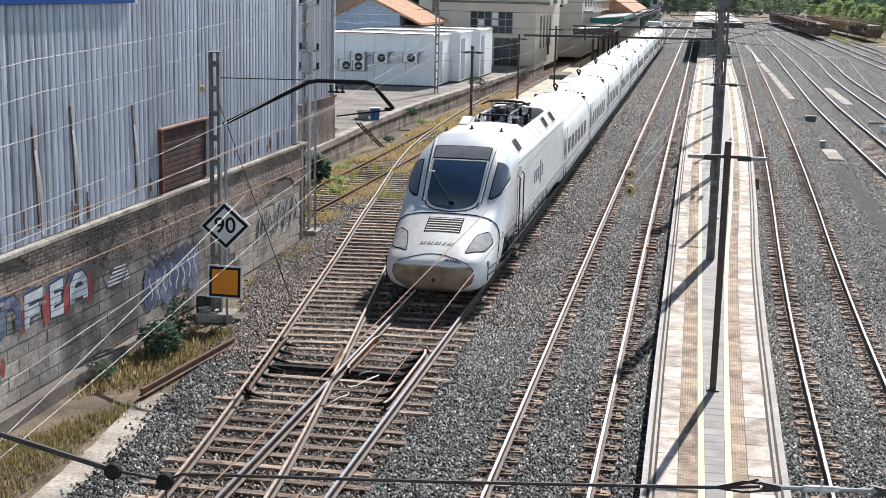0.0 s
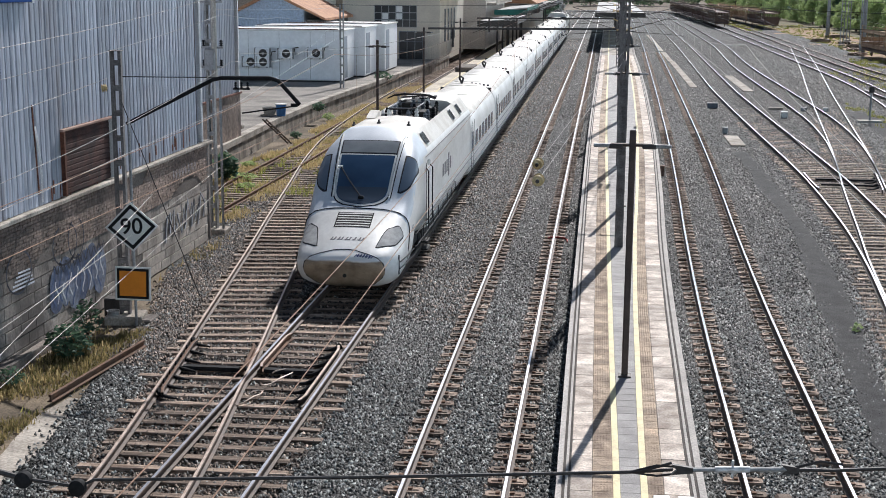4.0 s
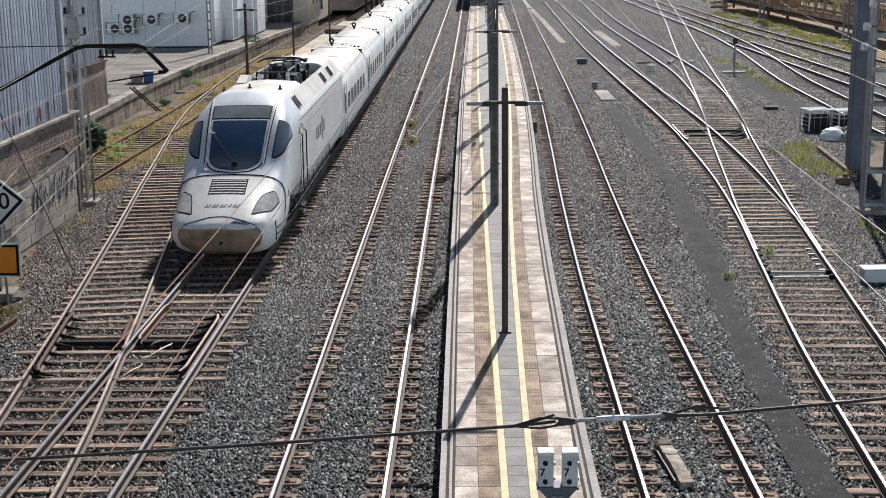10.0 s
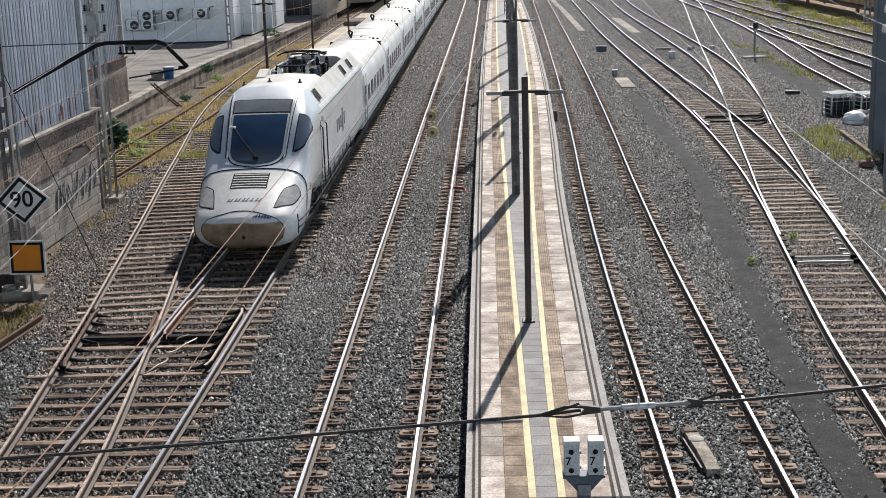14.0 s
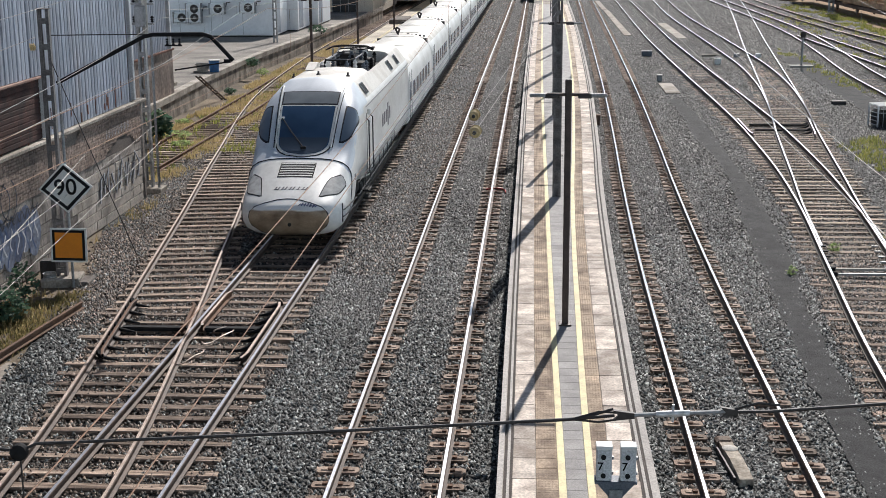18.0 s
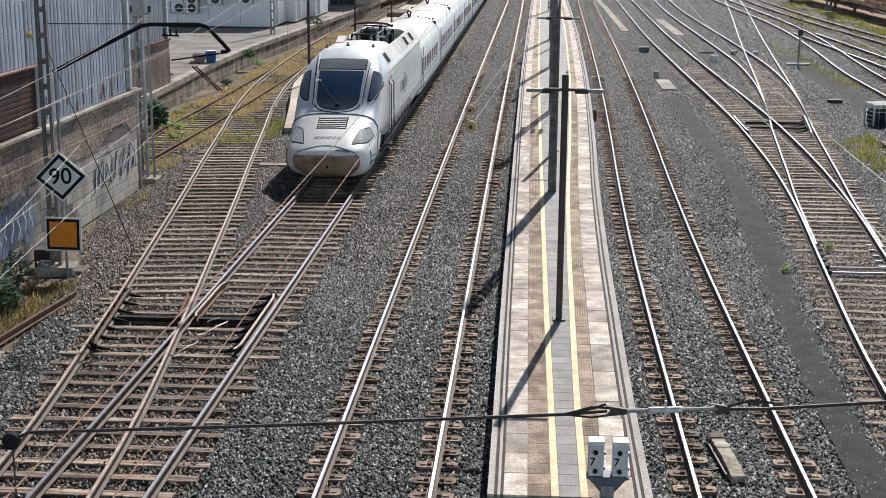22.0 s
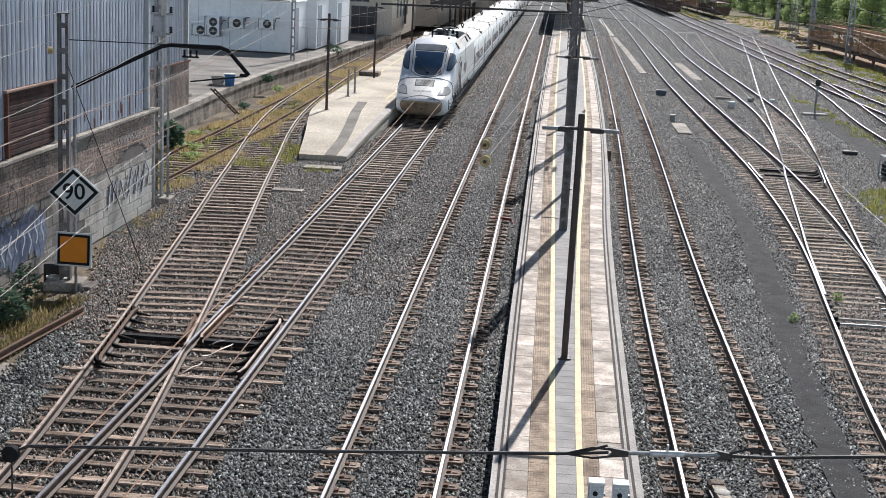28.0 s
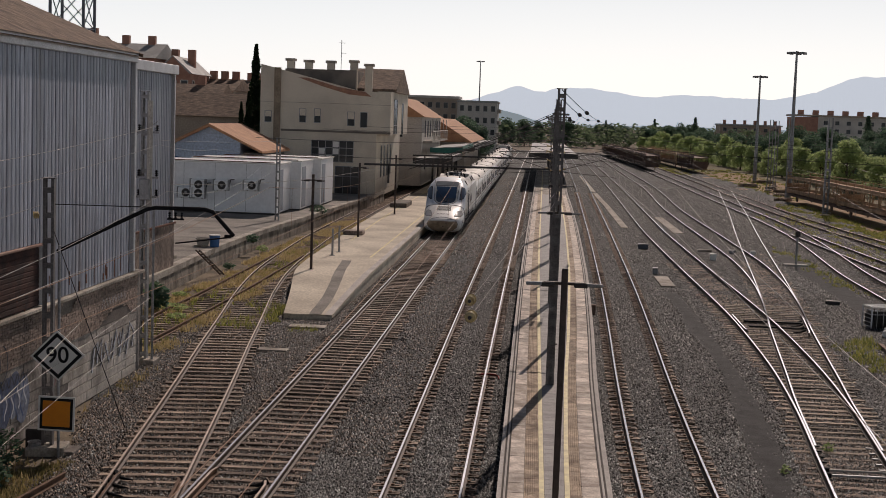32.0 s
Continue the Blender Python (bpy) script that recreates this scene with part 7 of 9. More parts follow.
def build_slope():
    b = Build()
    b.grid([[(x, y, 0.8 + max(0, (-30 - x)) * 0.16 + max(0, y - 118) * 0.0 - (0.0 if x < -30 else 0.05)) for x in (-160, -90, -60, -45, -36, -30)] for y in (100, 118, 140, 170, 210, 280)])
    single("hillside", b, EARTH, "dry slope with houses above the station", "hill", kind="structure", recalc=False)
    house("town_house", "brown terraced house with a pale tiled roof", -55, -48.2, 166, 176, 8, 14.8, 2.0, BRICK_RED, CANOPY_TOP, 4, 2, "x", 2)
    house("town_house", "red-brown house with a pale hipped roof", -47.9, -43.6, 166, 176, 7, 13.0, 2.2, BRICK_RED, CANOPY_TOP, 3, 2, "y", 2)
    house("town_house", "brown house with red chimneys on a pale roof", -44, -39.5, 172, 182, 6, 11.2, 1.6, BROWN_WALL, ROOF_TILE, 3, 2, "x", 3)
    house("town_house", "brown house with red chimneys on a pale roof", -43, -33, 190, 200, 6, 11.8, 1.4, BROWN_WALL, ROOF_TILE, 6, 2, "x", 6)
    house("town_house", "brick house with a red chimney and dark roof", -62, -56, 166, 176, 8, 16.0, 1.6, BRICK_RED, ROOF_TILE, 2, 2, "x", 2)
    house("town_house", "low brown house with a tiled roof", -41.5, -36, 148, 158, 4, 9.6, 1.9, BROWN_WALL, ROOF_TILE, 2, 1, "x", 1)
    h = thing("long_barn", "long barn with a broad weathered brown tile roof", "barn")
    part("wall", Build().span(-42, 140, 0.8, -29.6, 150, 8.0), BROWN_WALL, h)
    part("roof", Build().prism([(139.2, 7.9), (150.8, 7.9), (145, 10.4)], -42.4, -29.2, "x"), ROOF_TILE, h)
    g = thing("goods_office", "pale blue gabled house with orange tile roof and blue base", "house")
    part("wall", Build().prism([(-31.2, 0.8), (-25.0, 0.8), (-25.0, 5.9), (-27.6, 7.15), (-31.2, 5.4)], 112, 120, "y"), BLUE_WALL, g)
    part("painted_base", Build().prism([(-31.25, 0.85), (-24.95, 0.85), (-24.95, 3.9), (-31.25, 4.6)], 111.95, 112.0, "y"), BLUE_DEEP, g)
    part("roof", Build().prism([(-31.6, 5.15), (-27.6, 7.15), (-23.0, 5.0), (-23.0, 5.2), (-27.6, 7.4), (-31.6, 5.4)], 111.4, 124, "y"), ROOF_ORANGE, g)
    part("side_bay", Build().span(-25.0, 113, 0.8, -23.3, 123, 5.0), STEEL_DARK, g)
    a = thing("apartment_block", "long grey-brown apartment block with rows of balconies", "apartment block")
    part("wall", Build().span(-40, 350, 0, -21, 362, 14.0), BROWN_WALL, a)
    part("roof", Build().span(-40.4, 349.6, 14.0, -20.6, 362.4, 14.6), PALE_WALL, a)
    part("wall", Build().span(-20.8, 345, 0, -10.6, 362, 13.1), PALE_WALL, a)
    part("roof", Build().span(-21, 344.6, 13.1, -10.3, 362.4, 13.6), CANOPY_TOP, a)
    for i in range(9):
        for j in range(4):
            window(a, -38.5 + 2.05 * i, 350, 3.2 + 3.0 * j, 1.1, 1.4)
    for i in range(5):
        for j in range(4):
            window(a, -19.6 + 2.0 * i, 345, 2.6 + 3.0 * j, 1.0, 1.4)
            if i < 4:
                bal = part("balcony", Build().span(-10.6, 347 + 3.6 * i, 1.6 + 3.0 * j, -9.9, 349.4 + 3.6 * i, 2.6 + 3.0 * j), CONCRETE, a)
    t = thing("lattice_tower", "dark steel lattice tower behind the sheds", "tower", (-26.5, 75, 0.8))
    for x, y in ((-0.95, -0.95), (0.95, -0.95), (0.95, 0.95), (-0.95, 0.95)):
        part("leg", Build().span(x - 0.07, y - 0.07, 0, x + 0.07, y + 0.07, 22), STEEL_BLUE, t)
    for k in range(11):
        z = 2.0 * k
        for (xa, ya), (xb, yb) in (((-0.95, -0.95), (0.95, -0.95)), ((0.95, -0.95), (0.95, 0.95)), ((0.95, 0.95), (-0.95, 0.95)), ((-0.95, 0.95), (-0.95, -0.95))):
            part("brace", Build().beam((xa, ya, z), (xb, yb, z + 2), 0.05, 0.05), STEEL_BLUE, t)
            part("brace", Build().beam((xb, yb, z), (xa, ya, z + 2), 0.05, 0.05), STEEL_BLUE, t)
            part("rung", Build().beam((xa, ya, z), (xb, yb, z), 0.06, 0.06), STEEL_BLUE, t)


def leaning_ladder():
    l = thing("ladder", "rusty iron ladder leaning against the dock edge", "ladder")
    a, b = Vector((-16.45, 69.9, GZ)), Vector((-16.95, 66.6, 1.35))
    for s in (-0.09, 0.09):
        part("rail", Build().beam(a + Vector((s, 0, 0)), b + Vector((s, 0, 0)), 0.06, 0.06), WHEEL_STEEL, l)
    for k in range(9):
        q = a.lerp(b, (k + 0.5) / 9)
        part("rung", Build().beam(q + Vector((-0.09, 0, 0)), q + Vector((0.09, 0, 0)), 0.035, 0.035), WHEEL_STEEL, l)


leaning_ladder()
build_wall()
build_sheds()
build_signs()
build_dock()
build_huts()
build_station()
build_slope()

# ---------------------------------------------------------------- masts, lamps, catenary


def insulator(parent, a, b, m=CERAMIC, r=0.07, name="insulator"):
    """A ribbed insulator along the way from a to b."""
    a, b = Vector(a), Vector(b)
    n = max(3, int((b - a).length / 0.07))
    d = (b - a) / n
    q = Build().tube([a, b], r * 0.35, 8)
    for i in range(n):
        q.tube([a + d * (i + 0.2), a + d * (i + 0.5), a + d * (i + 0.8)], r, 10, r * 0.55)
    return part(name, q, m, parent, smooth=False)


def lattice_mast(label, x, y, z0, top, w=0.34, d=0.26, m=STEEL_GREY, turn=0.0, foot=True, gap=0.62, flip=False):
    """Two channels joined by flat battens, on a concrete foot."""
    t = thing("catenary_mast", label, "catenary mast", pose(x, y, z0, 0, 0, turn), group="catenary masts")
    h = top - z0
    for s in (-1, 1):
        k, e = w / 2, d / 2
        q = Build().prism([(s * k, -e), (s * k, e), (s * (k - 0.07), e), (s * (k - 0.07), e - 0.014), (s * (k - 0.016), e - 0.014), (s * (k - 0.016), 0.014 - e), (s * (k - 0.07), 0.014 - e), (s * (k - 0.07), -e)], 0, h)
        if flip:
            q.v = [(y1, x1, z1) for x1, y1, z1 in q.v]
        part("channel", q, m, t)
    k = 0.35
    batten = Build().span(-w / 2 + 0.005, -0.01, -0.06, w / 2 - 0.005, 0.01, 0.06).mesh("batten", m)
    while k < h:
        for e in (-d / 2 - 0.011, d / 2 + 0.011):
            part("batten", batten, None, t, at=pose(e, 0, k, 0, 0, 90) if flip else pose(0, e, k))
        k += gap
    u, e = (d, w) if flip else (w, d)
    part("cap", Build().span(-u / 2 - 0.03, -e / 2 - 0.03, h, u / 2 + 0.03, e / 2 + 0.03, h + 0.02), m, t)
    if foot:
        part("foot", Build().box(0, 0, 0.05, 0.95, 0.8, 0.3, 0.03), CONCRETE, t)
    return t


def lamp_pole(label, x, y, z0, top, arm=0.78, turn=0.0, m=STEEL_BROWN):
    t = thing("lamp_pole", label, "lamp post", pose(x, y, z0, 0, 0, turn), group="platform lamps")
    h = top - z0
    part("pole", Build().box(0, 0, h / 2, 0.13, 0.13, h, 0.02), m, t)
    part("foot_plate", Build().box(0, 0, 0.015, 0.26, 0.26, 0.03, 0.005), m, t)
    for s in (-1, 1):
        part("arm", Build().tube([(s * 0.05, 0, h - 0.3), (s * 0.42, 0, h - 0.3)], 0.035, 8), m, t)
        l = part("lamp", Build().box(s * 0.33, 0, h - 0.33, 0.28, 0.13, 0.09, 0.02), STEEL_DARK, t)
        part("diffuser", Build().box(s * (arm - 0.18), 0, h - 0.32, 0.34, 0.12, 0.07, 0.02), STEEL_GREY, l)
    return t


STEEL_MAST = material("weathered_mast_steel", (0.17, 0.165, 0.165), (0.11, 0.10, 0.10), 0.65, 0.1, scale=3, fine=20)


def build_masts():
    # platform lamps and masts
    for i, y in enumerate((26.64, 48.0, 69.3, 90.6)):
        x = 0.66 if i == 0 else (along(PL, y) + along(PR, y)) / 2
        lamp_pole("slim dark brown platform lamp post with two short arms", x, y, PZ, 5.5)
    for i, y in enumerate((40.39, 59, 78, 97, 130, 165)):
        x = 0.68 if i == 0 else (along(PL, y) + along(PR, y)) / 2 - 0.15
        t = lattice_mast("grey lattice catenary mast on the island platform", x, y, PZ, 9.4, 0.25, 0.22, STEEL_MAST, foot=False, gap=0.40)
        for s, reach in ((-1, x + 2.27), (1, along(T3_LINE, y) - x)) if i > 1 else ():
            part("bracket_tube", Build().tube([(s * 0.18, 0, 5.2), (s * (reach - 0.1), 0, 6.15)], 0.022, 8), STEEL_DARK, t)
            part("stay_tube", Build().tube([(s * 0.18, 0, 6.3), (s * (reach - 0.1), 0, 6.2)], 0.025, 8), STEEL_DARK, t)
            part("steady_arm", Build().tube([(s * 0.35, 0, 5.15), (s * (reach - 0.25), 0, 4.95), (s * reach, 0, 4.86)], 0.018, 6), STEEL_DARK, t)
            insulator(t, (s * 0.2, 0, 5.2), (s * 0.55, 0, 5.36))
            insulator(t, (s * 0.2, 0, 6.3), (s * 0.55, 0, 6.285))
        if i == 0:
            part("web_plate", Build().box(0, 0.03, 2.6, 0.19, 0.12, 5.2), STEEL_MAST, t)
        part("cross_arm", Build().box(0, 0, 8.2, 0.5 if i == 0 else 1.1, 0.06, 0.06), STEEL_MAST, t)
        part("cross_arm", Build().box(0, 0, 7.4, 0.4 if i == 0 else 0.9, 0.06, 0.06), STEEL_MAST, t)
    for y, xa, z in ((59, -7.6, 6.3), (78, -7.2, 6.25)):
        g = thing("portal_beam", "dark steel beam spanning the tracks between masts", "catenary beam")
        part("beam", Build().beam((xa, y, z), (0.6, y, z + 0.06), 0.07, 0.09), STEEL_DARK, g)
        part("dropper_post", Build().tube([(-6.5, y, z), (-6.5, y, z - 0.8)], 0.05, 6), STEEL_DARK, g)
        part("stay", Build().tube([(0.8, y, z + 1.9), (-5.4, y, z + 0.08)], 0.012, 5), STEEL_DARK, g)
    # thin span wires from side to side, tied to the platform masts
    for y, z in ((59, 7.6), (59, 6.9), (78, 7.9), (97, 8.0), (130, 8.1)):
        c = thing("span_wire", "thin dark span wire strung across the tracks", "overhead wire", group="span wires")
        part("wire", Build().tube(sagging((-12.5, y + 0.12, z - 0.3), ((along(PL, y) + along(PR, y)) / 2, y + 0.12, z), 0.15, 8), 0.010, 5), STEEL_DARK, c)
        part("wire", Build().tube(sagging(((along(PL, y) + along(PR, y)) / 2, y + 0.12, z), (29.5, y + 0.12, z - 0.5), 0.3, 8), 0.010, 5), STEEL_DARK, c)
    # left side platform lamps
    for y, x in ((67.67, -11.3), (87.15, -11.5), (109.2, -11.44)):
        lamp_pole("slim dark brown platform lamp post with two short arms", x, y, 0.5, 5.38, 0.62)
    for y, x in ((74.8, -11.3), (76.8, -11.22)):
        single("platform_post", Build().tube([(0, 0, 0), (0, 0, 1.55)], 0.06, 8).box(0, 0, 0.02, 0.3, 0.3, 0.04), STEEL_GREY, "short grey steel post on the side platform", "post", (x, y, 0.5), group="platform posts")
    single("concrete_plinth", Build().box(0, 0, 0.2, 1.5, 5.0, 0.4, 0.04), RENDER_DARK, "low dark concrete block on the side platform", "plinth", (-12.0, 120.0, 0.52))
    single("brick_plinth", Build().box(0, 0, 0.14, 1.3, 1.2, 0.28, 0.03), BRICK_OLD, "low brown brick plinth at the edge of the side platform", "plinth", (-12.0, 88.9, 0.52))
    # masts by the wall
    t = lattice_mast("grey lattice catenary mast carrying a long black cantilever", -11.87, 32.05, GZ, 6.6, 0.27, 0.2, STEEL_MAST, turn=8)
    part("stay_wire", Build().tube([(0.12, -0.1, 5.6), (1.5, 2.4, 0.1)], 0.012, 5), STEEL_DARK, t)
    insulator(t, (-0.35, -0.1, 5.93), (-0.22, -0.1, 5.95), CERAMIC, 0.1)
    c = thing("cantilever_arm", "bent black steel cantilever arm over the siding", "catenary arm")
    y = 32.0
    part("tube", Build().tube([(-11.64, y, 4.82), (-9.42, y, 5.94), (-9.2, y, 5.99), (-7.98, y, 6.0), (-7.78, y, 5.94), (-7.26, y, 5.37)], 0.05, 10), BLACK, c, smooth=True)
    part("steady_arm", Build().tube([(-8.7, y, 5.14), (-7.35, y, 5.34)], 0.02, 6), BLACK, c)
    part("stay_rod", Build().tube([(-11.7, y, 5.98), (-9.3, y, 6.0)], 0.012, 5), STEEL_DARK, c)
    for x in (-8.85, -8.7, -8.55):
        insulator(c, (x, y, 5.74), (x, y, 5.9), BLACK, 0.04)
    part("clamp_bar", Build().box(-8.7, y, 5.73, 0.42, 0.04, 0.04), BLACK, c)
    part("clamp", Build().box(-7.4, y, 5.36, 0.16, 0.08, 0.08), BLACK, c)
    t = lattice_mast("grey lattice mast with insulators at the end of the wall", -13.05, 44.1, GZ, 8.95, 0.27, 0.24, STEEL_GREY)
    part("conduit", Build().tube([(0.34, -0.1, 0.1), (0.34, -0.1, 5.4)], 0.045, 8), STEEL_GREY, t)
    part("conduit", Build().tube([(0.22, -0.24, 5.3), (0.22, -0.24, 8.9)], 0.09, 8), CONCRETE_PALE, t)
    for z in (5.7, 6.35, 7.85):
        part("cross_arm", Build().box(0.12, -0.22, z, 0.8, 0.07, 0.07), STEEL_GREY, t)
        insulator(t, (0.45, -0.22, z + 0.04), (0.45, -0.22, z + 0.25), BLACK, 0.07)
        insulator(t, (-0.15, -0.22, z + 0.04), (-0.15, -0.22, z + 0.25), BLACK, 0.07)
    part("switch_box", Build().box(0.1, -0.36, 5.95, 0.34, 0.25, 0.7, 0.03), STEEL_GREY, t)
    lattice_mast("slim grey lattice mast on the dock before the huts", -18.1, 93.3, 0.88, 6.7, 0.3, 0.22, STEEL_GREY, foot=False)
    lattice_mast("slim grey lattice mast behind the shed corner", -16.4, 52.2, GZ, 7.6, 0.28, 0.22, STEEL_GREY)
    # yard masts to the right
    t = lattice_mast("tall grey lattice mast with white disc insulators", 12.65, 41.8, GZ, 10.5, 0.75, 0.5, STEEL_GREY, gap=1.05)
    for z, x in ((5.3, -0.75), (5.9, -0.7), (6.6, -0.55), (6.75, -0.4), (7.4, -0.5)):
        insulator(t, (x, -0.3, z), (x + 0.22, -0.3, z - 0.02), CERAMIC_W, 0.14)
        part("clamp", Build().beam((x + 0.2, -0.3, z), (-0.3, -0.25, z), 0.04, 0.04), STEEL_DARK, t)
    single("steel_pillar", Build().box(0, 0, 5.5, 0.78, 0.6, 11.4, 0.04), STEEL_BLUE, "broad blue-grey steel pillar in the yard", "pillar", (14.45, 50.0, GZ))
    for x, y, h in ((30.1, 141.4, 9), (31.0, 112.7, 9), (31.2, 146.2, 10), (32.4, 175.3, 10), (37.4, 213.6, 10), (33.5, 196, 10)):
        lattice_mast("slim grey lattice mast among the yard tracks", x, y, GZ, h, 0.5, 0.36, STEEL_GREY, gap=1.1)
    for x, y, h in ((33.85, 182.1, 19.1), (37.7, 234.7, 17.9), (-18.7, 423.0, 27.3)):
        l = thing("floodlight_mast", "tall grey floodlight mast with a ring of lamps", "floodlight", (x, y, GZ), group="floodlight masts")
        h += 0.2
        part("mast", Build().tube([(0, 0, 0), (0, 0, h)], 0.34, 10, 0.14), STEEL_GREY, l, smooth=True)
        part("crown", Build().tube([(-1.1, 0, h - 0.15), (1.1, 0, h - 0.15)], 0.06).tube([(0, -1.1, h - 0.15), (0, 1.1, h - 0.15)], 0.06), STEEL_DARK, l)
        for k in range(6):
            a = k * math.pi / 3
            part("lamp", Build().box(1.05 * math.cos(a), 1.05 * math.sin(a), h - 0.28, 0.5, 0.42, 0.3, 0.05), STEEL_GREY, l)


def sagging(a, b, sag, n=12):
    a, b = Vector(a), Vector(b)
    return [a.lerp(b, i / n) - Vector((0, 0, sag * 4 * (i / n) * (1 - i / n))) for i in range(n + 1)]


def overhead_line(label, line, spans, contact=5.3, carrier=6.65, stagger=0.16, m=COPPER, r=0.005, t=None):
    """Contact wire, carrying wire and droppers over one track."""
    t = t or thing("overhead_line", label, "overhead wire", group="overhead lines")
    for i in range(len(spans) - 1):
        ya, yb = spans[i], spans[i + 1]
        sa, sb = (stagger, -stagger) if i % 2 == 0 else (-stagger, stagger)
        a, b = Vector((along(line, ya) + sa, ya, contact)), Vector((along(line, yb) + sb, yb, contact))
        up = [Vector((q.x, q.y, q.z)) for q in sagging((a.x, ya, carrier), (b.x, yb, carrier), 0.75)]
        part("contact_wire", Build().tube([a.lerp(b, k / 6) for k in range(7)], r, 5), m, t)
        part("carrier_wire", Build().tube(up, r * 0.9, 5), m, t)
        k = ya + 3 if ya > 0 else 37
        while k < min(yb, 140):
            f = (k - ya) / (yb - ya)
            low = a.lerp(b, f)
            top = carrier - 0.75 * 4 * f * (1 - f)
            part("dropper", Build().tube([low, (low.x, low.y, top)], 0.0035, 4), m, t)
            k += 5.5
    return t


def build_wires():
    overhead_line("thin brown contact and carrier wires over the main track", T2_LINE, (-12, 40.4, 97, 165, 260), 5.3, 6.6, 0.12)
    overhead_line("thin brown contact and carrier wires over the curved track", T3_LINE, (-12, 40.4, 97, 165, 260), 5.3, 6.6, -0.42, WIRE)
    overhead_line("thin brown contact and carrier wires over the platform track", T1_LINE, (-14, 32, 78, 130, 260), 5.3, 6.6, -0.15, COPPER, 0.0055)
    overhead_line("thin pale contact and carrier wires over the siding", T0_LINE, (-5, 32, 70), 5.32, 6.4, 0.0, WIRE, 0.006)
    yard = overhead_line("thin grey contact and carrier wires over the yard track", T4_LINE, (-12, 42, 97, 165, 260), 5.4, 6.7, 0.2, WIRE)
    overhead_line("thin grey contact and carrier wires over the yard track", T6_LINE, (42, 97, 146, 260), 5.4, 6.7, 0.2, WIRE, 0.006, yard)
    t = thing("feeder_wires", "pale feeder wires strung along the shed wall", "overhead wire", group="overhead lines")
    for pts, r in (([(-9.8, 4, 6.4), (-11.6, 22, 6.9), (-12.6, 44, 7.85)], 0.0068), ([(-9.6, 4, 6.0), (-11.4, 22, 6.35), (-12.6, 44, 7.2)], 0.0059),
                   ([(-9.9, 4, 5.4), (-12.1, 32, 5.93)], 0.0068), ([(-12.6, 44, 8.0), (-16.4, 52.2, 7.2), (-18.1, 93.3, 6.5)], 0.0059),
                   ([(-11.4, 33, 2.9), (-9.0, 8, 0.9)], 0.0059), ([(-12.5, 44, 5.9), (-9.5, 60, 5.6), (-8, 110, 5.5)], 0.0059),
                   ([(-12.5, 43, 2.2), (-9.6, 12, 2.3)], 0.0054), ([(-12.45, 43.5, 1.6), (-9.3, 10, 1.2)], 0.0059), ([(-12.5, 44, 7.2), (-17, 70, 6.4), (-17.9, 93, 5.6)], 0.0049)):
        path = []
        for a, b in zip(pts, pts[1:]):
            path += sagging(a, b, 0.12, 8)
        part("wire", Build().tube(path, r * 1.25, 5), WIRE, t)
    # stay wires from the heads of the platform masts
    t = thing("stay_wires", "dark stay wires with bead insulators fixed to the mast heads", "overhead wire", group="overhead lines")
    for a, b in (((0.68, 40.4, 9.38), (8.3, 150, 8.7)), ((0.68, 40.4, 9.12), (6.7, 150, 9.2)), ((0.68, 40.4, 8.8), (4.5, 150, 9.3)),
                 ((1.2, 78, 9.0), (-8.0, 84, 5.2)), ((1.25, 97, 9.2), (-8.9, 100, 4.9)), ((1.25, 97, 8.6), (-8.9, 100, 4.7)), ((1.4, 130, 9.2), (-8.9, 136, 4.8)),
                 ((1.4, 130, 8.5), (-8.9, 136, 4.6)), ((1.6, 165, 9.2), (-8.8, 170, 5.4)), ((1.6, 165, 8.4), (-8.8, 170, 5.2))):
        path = sagging(a, b, 0.5 if b[0] > 0 else 0.15, 10)
        part("wire", Build().tube(path, 0.014 if b[0] > 0 else 0.02, 5), STEEL_DARK, t)
        if b[0] > 0:
            insulator(t, path[2], path[2].lerp(path[3], 0.12), STEEL_DARK, 0.09)
            insulator(t, path[4], path[4].lerp(path[5], 0.12), STEEL_DARK, 0.09)
    # anchor wires with reel-shaped insulators beside the platform
    a = thing("anchor_wires", "two slanting anchor wires with cream reel insulators", "overhead wire")
    for (sx, sy, sz), top in (((-1.03, 22.82, 5.3), 6.3), ((-0.93, 20.88, 5.3), 6.0)):
        d = (Vector((0.6, 40.2, top)) - Vector((sx, sy, sz))).normalized()
        p = Vector((sx, sy, sz))
        part("wire", Build().tube([p + d * 0.14, (0.6, 40.2, top)], 0.0045, 5), WIRE, a)
        part("wire", Build().tube([p - d * 0.14, p - d * 21], 0.0013, 5), STEEL_DARK, a)
        q = Build()
        prof = [(0.025, -0.11), (0.08, -0.10), (0.095, -0.06), (0.05, -0.02), (0.05, 0.02), (0.095, 0.06), (0.08, 0.10), (0.025, 0.11)]
        q.lathe(prof, 0, 0, 0, 14, "Y")
        part("insulator_pin", Build().lathe([(0.03, -0.16), (0.035, 0), (0.03, 0.16)], 0, 0, 0, 8, "Y"), STEEL_DARK, a, at=Matrix.Translation(p) @ d.to_track_quat("Y", "Z").to_matrix().to_4x4())
        part("insulator", q, CERAMIC, a, at=Matrix.Translation(p) @ d.to_track_quat("Y", "Z").to_matrix().to_4x4(), smooth=True)
    # cross-span close below the bridge, with its turnbuckle
    c = thing("cross_span", "dark steel cross-span cable with a turnbuckle", "cable")
    y = 6.5
    part("cable", Build().tube([(-9, y, 7.1), (-3.68, y, 5.87), (-3.03, y, 5.725)], 0.016, 6), STEEL_DARK, c)
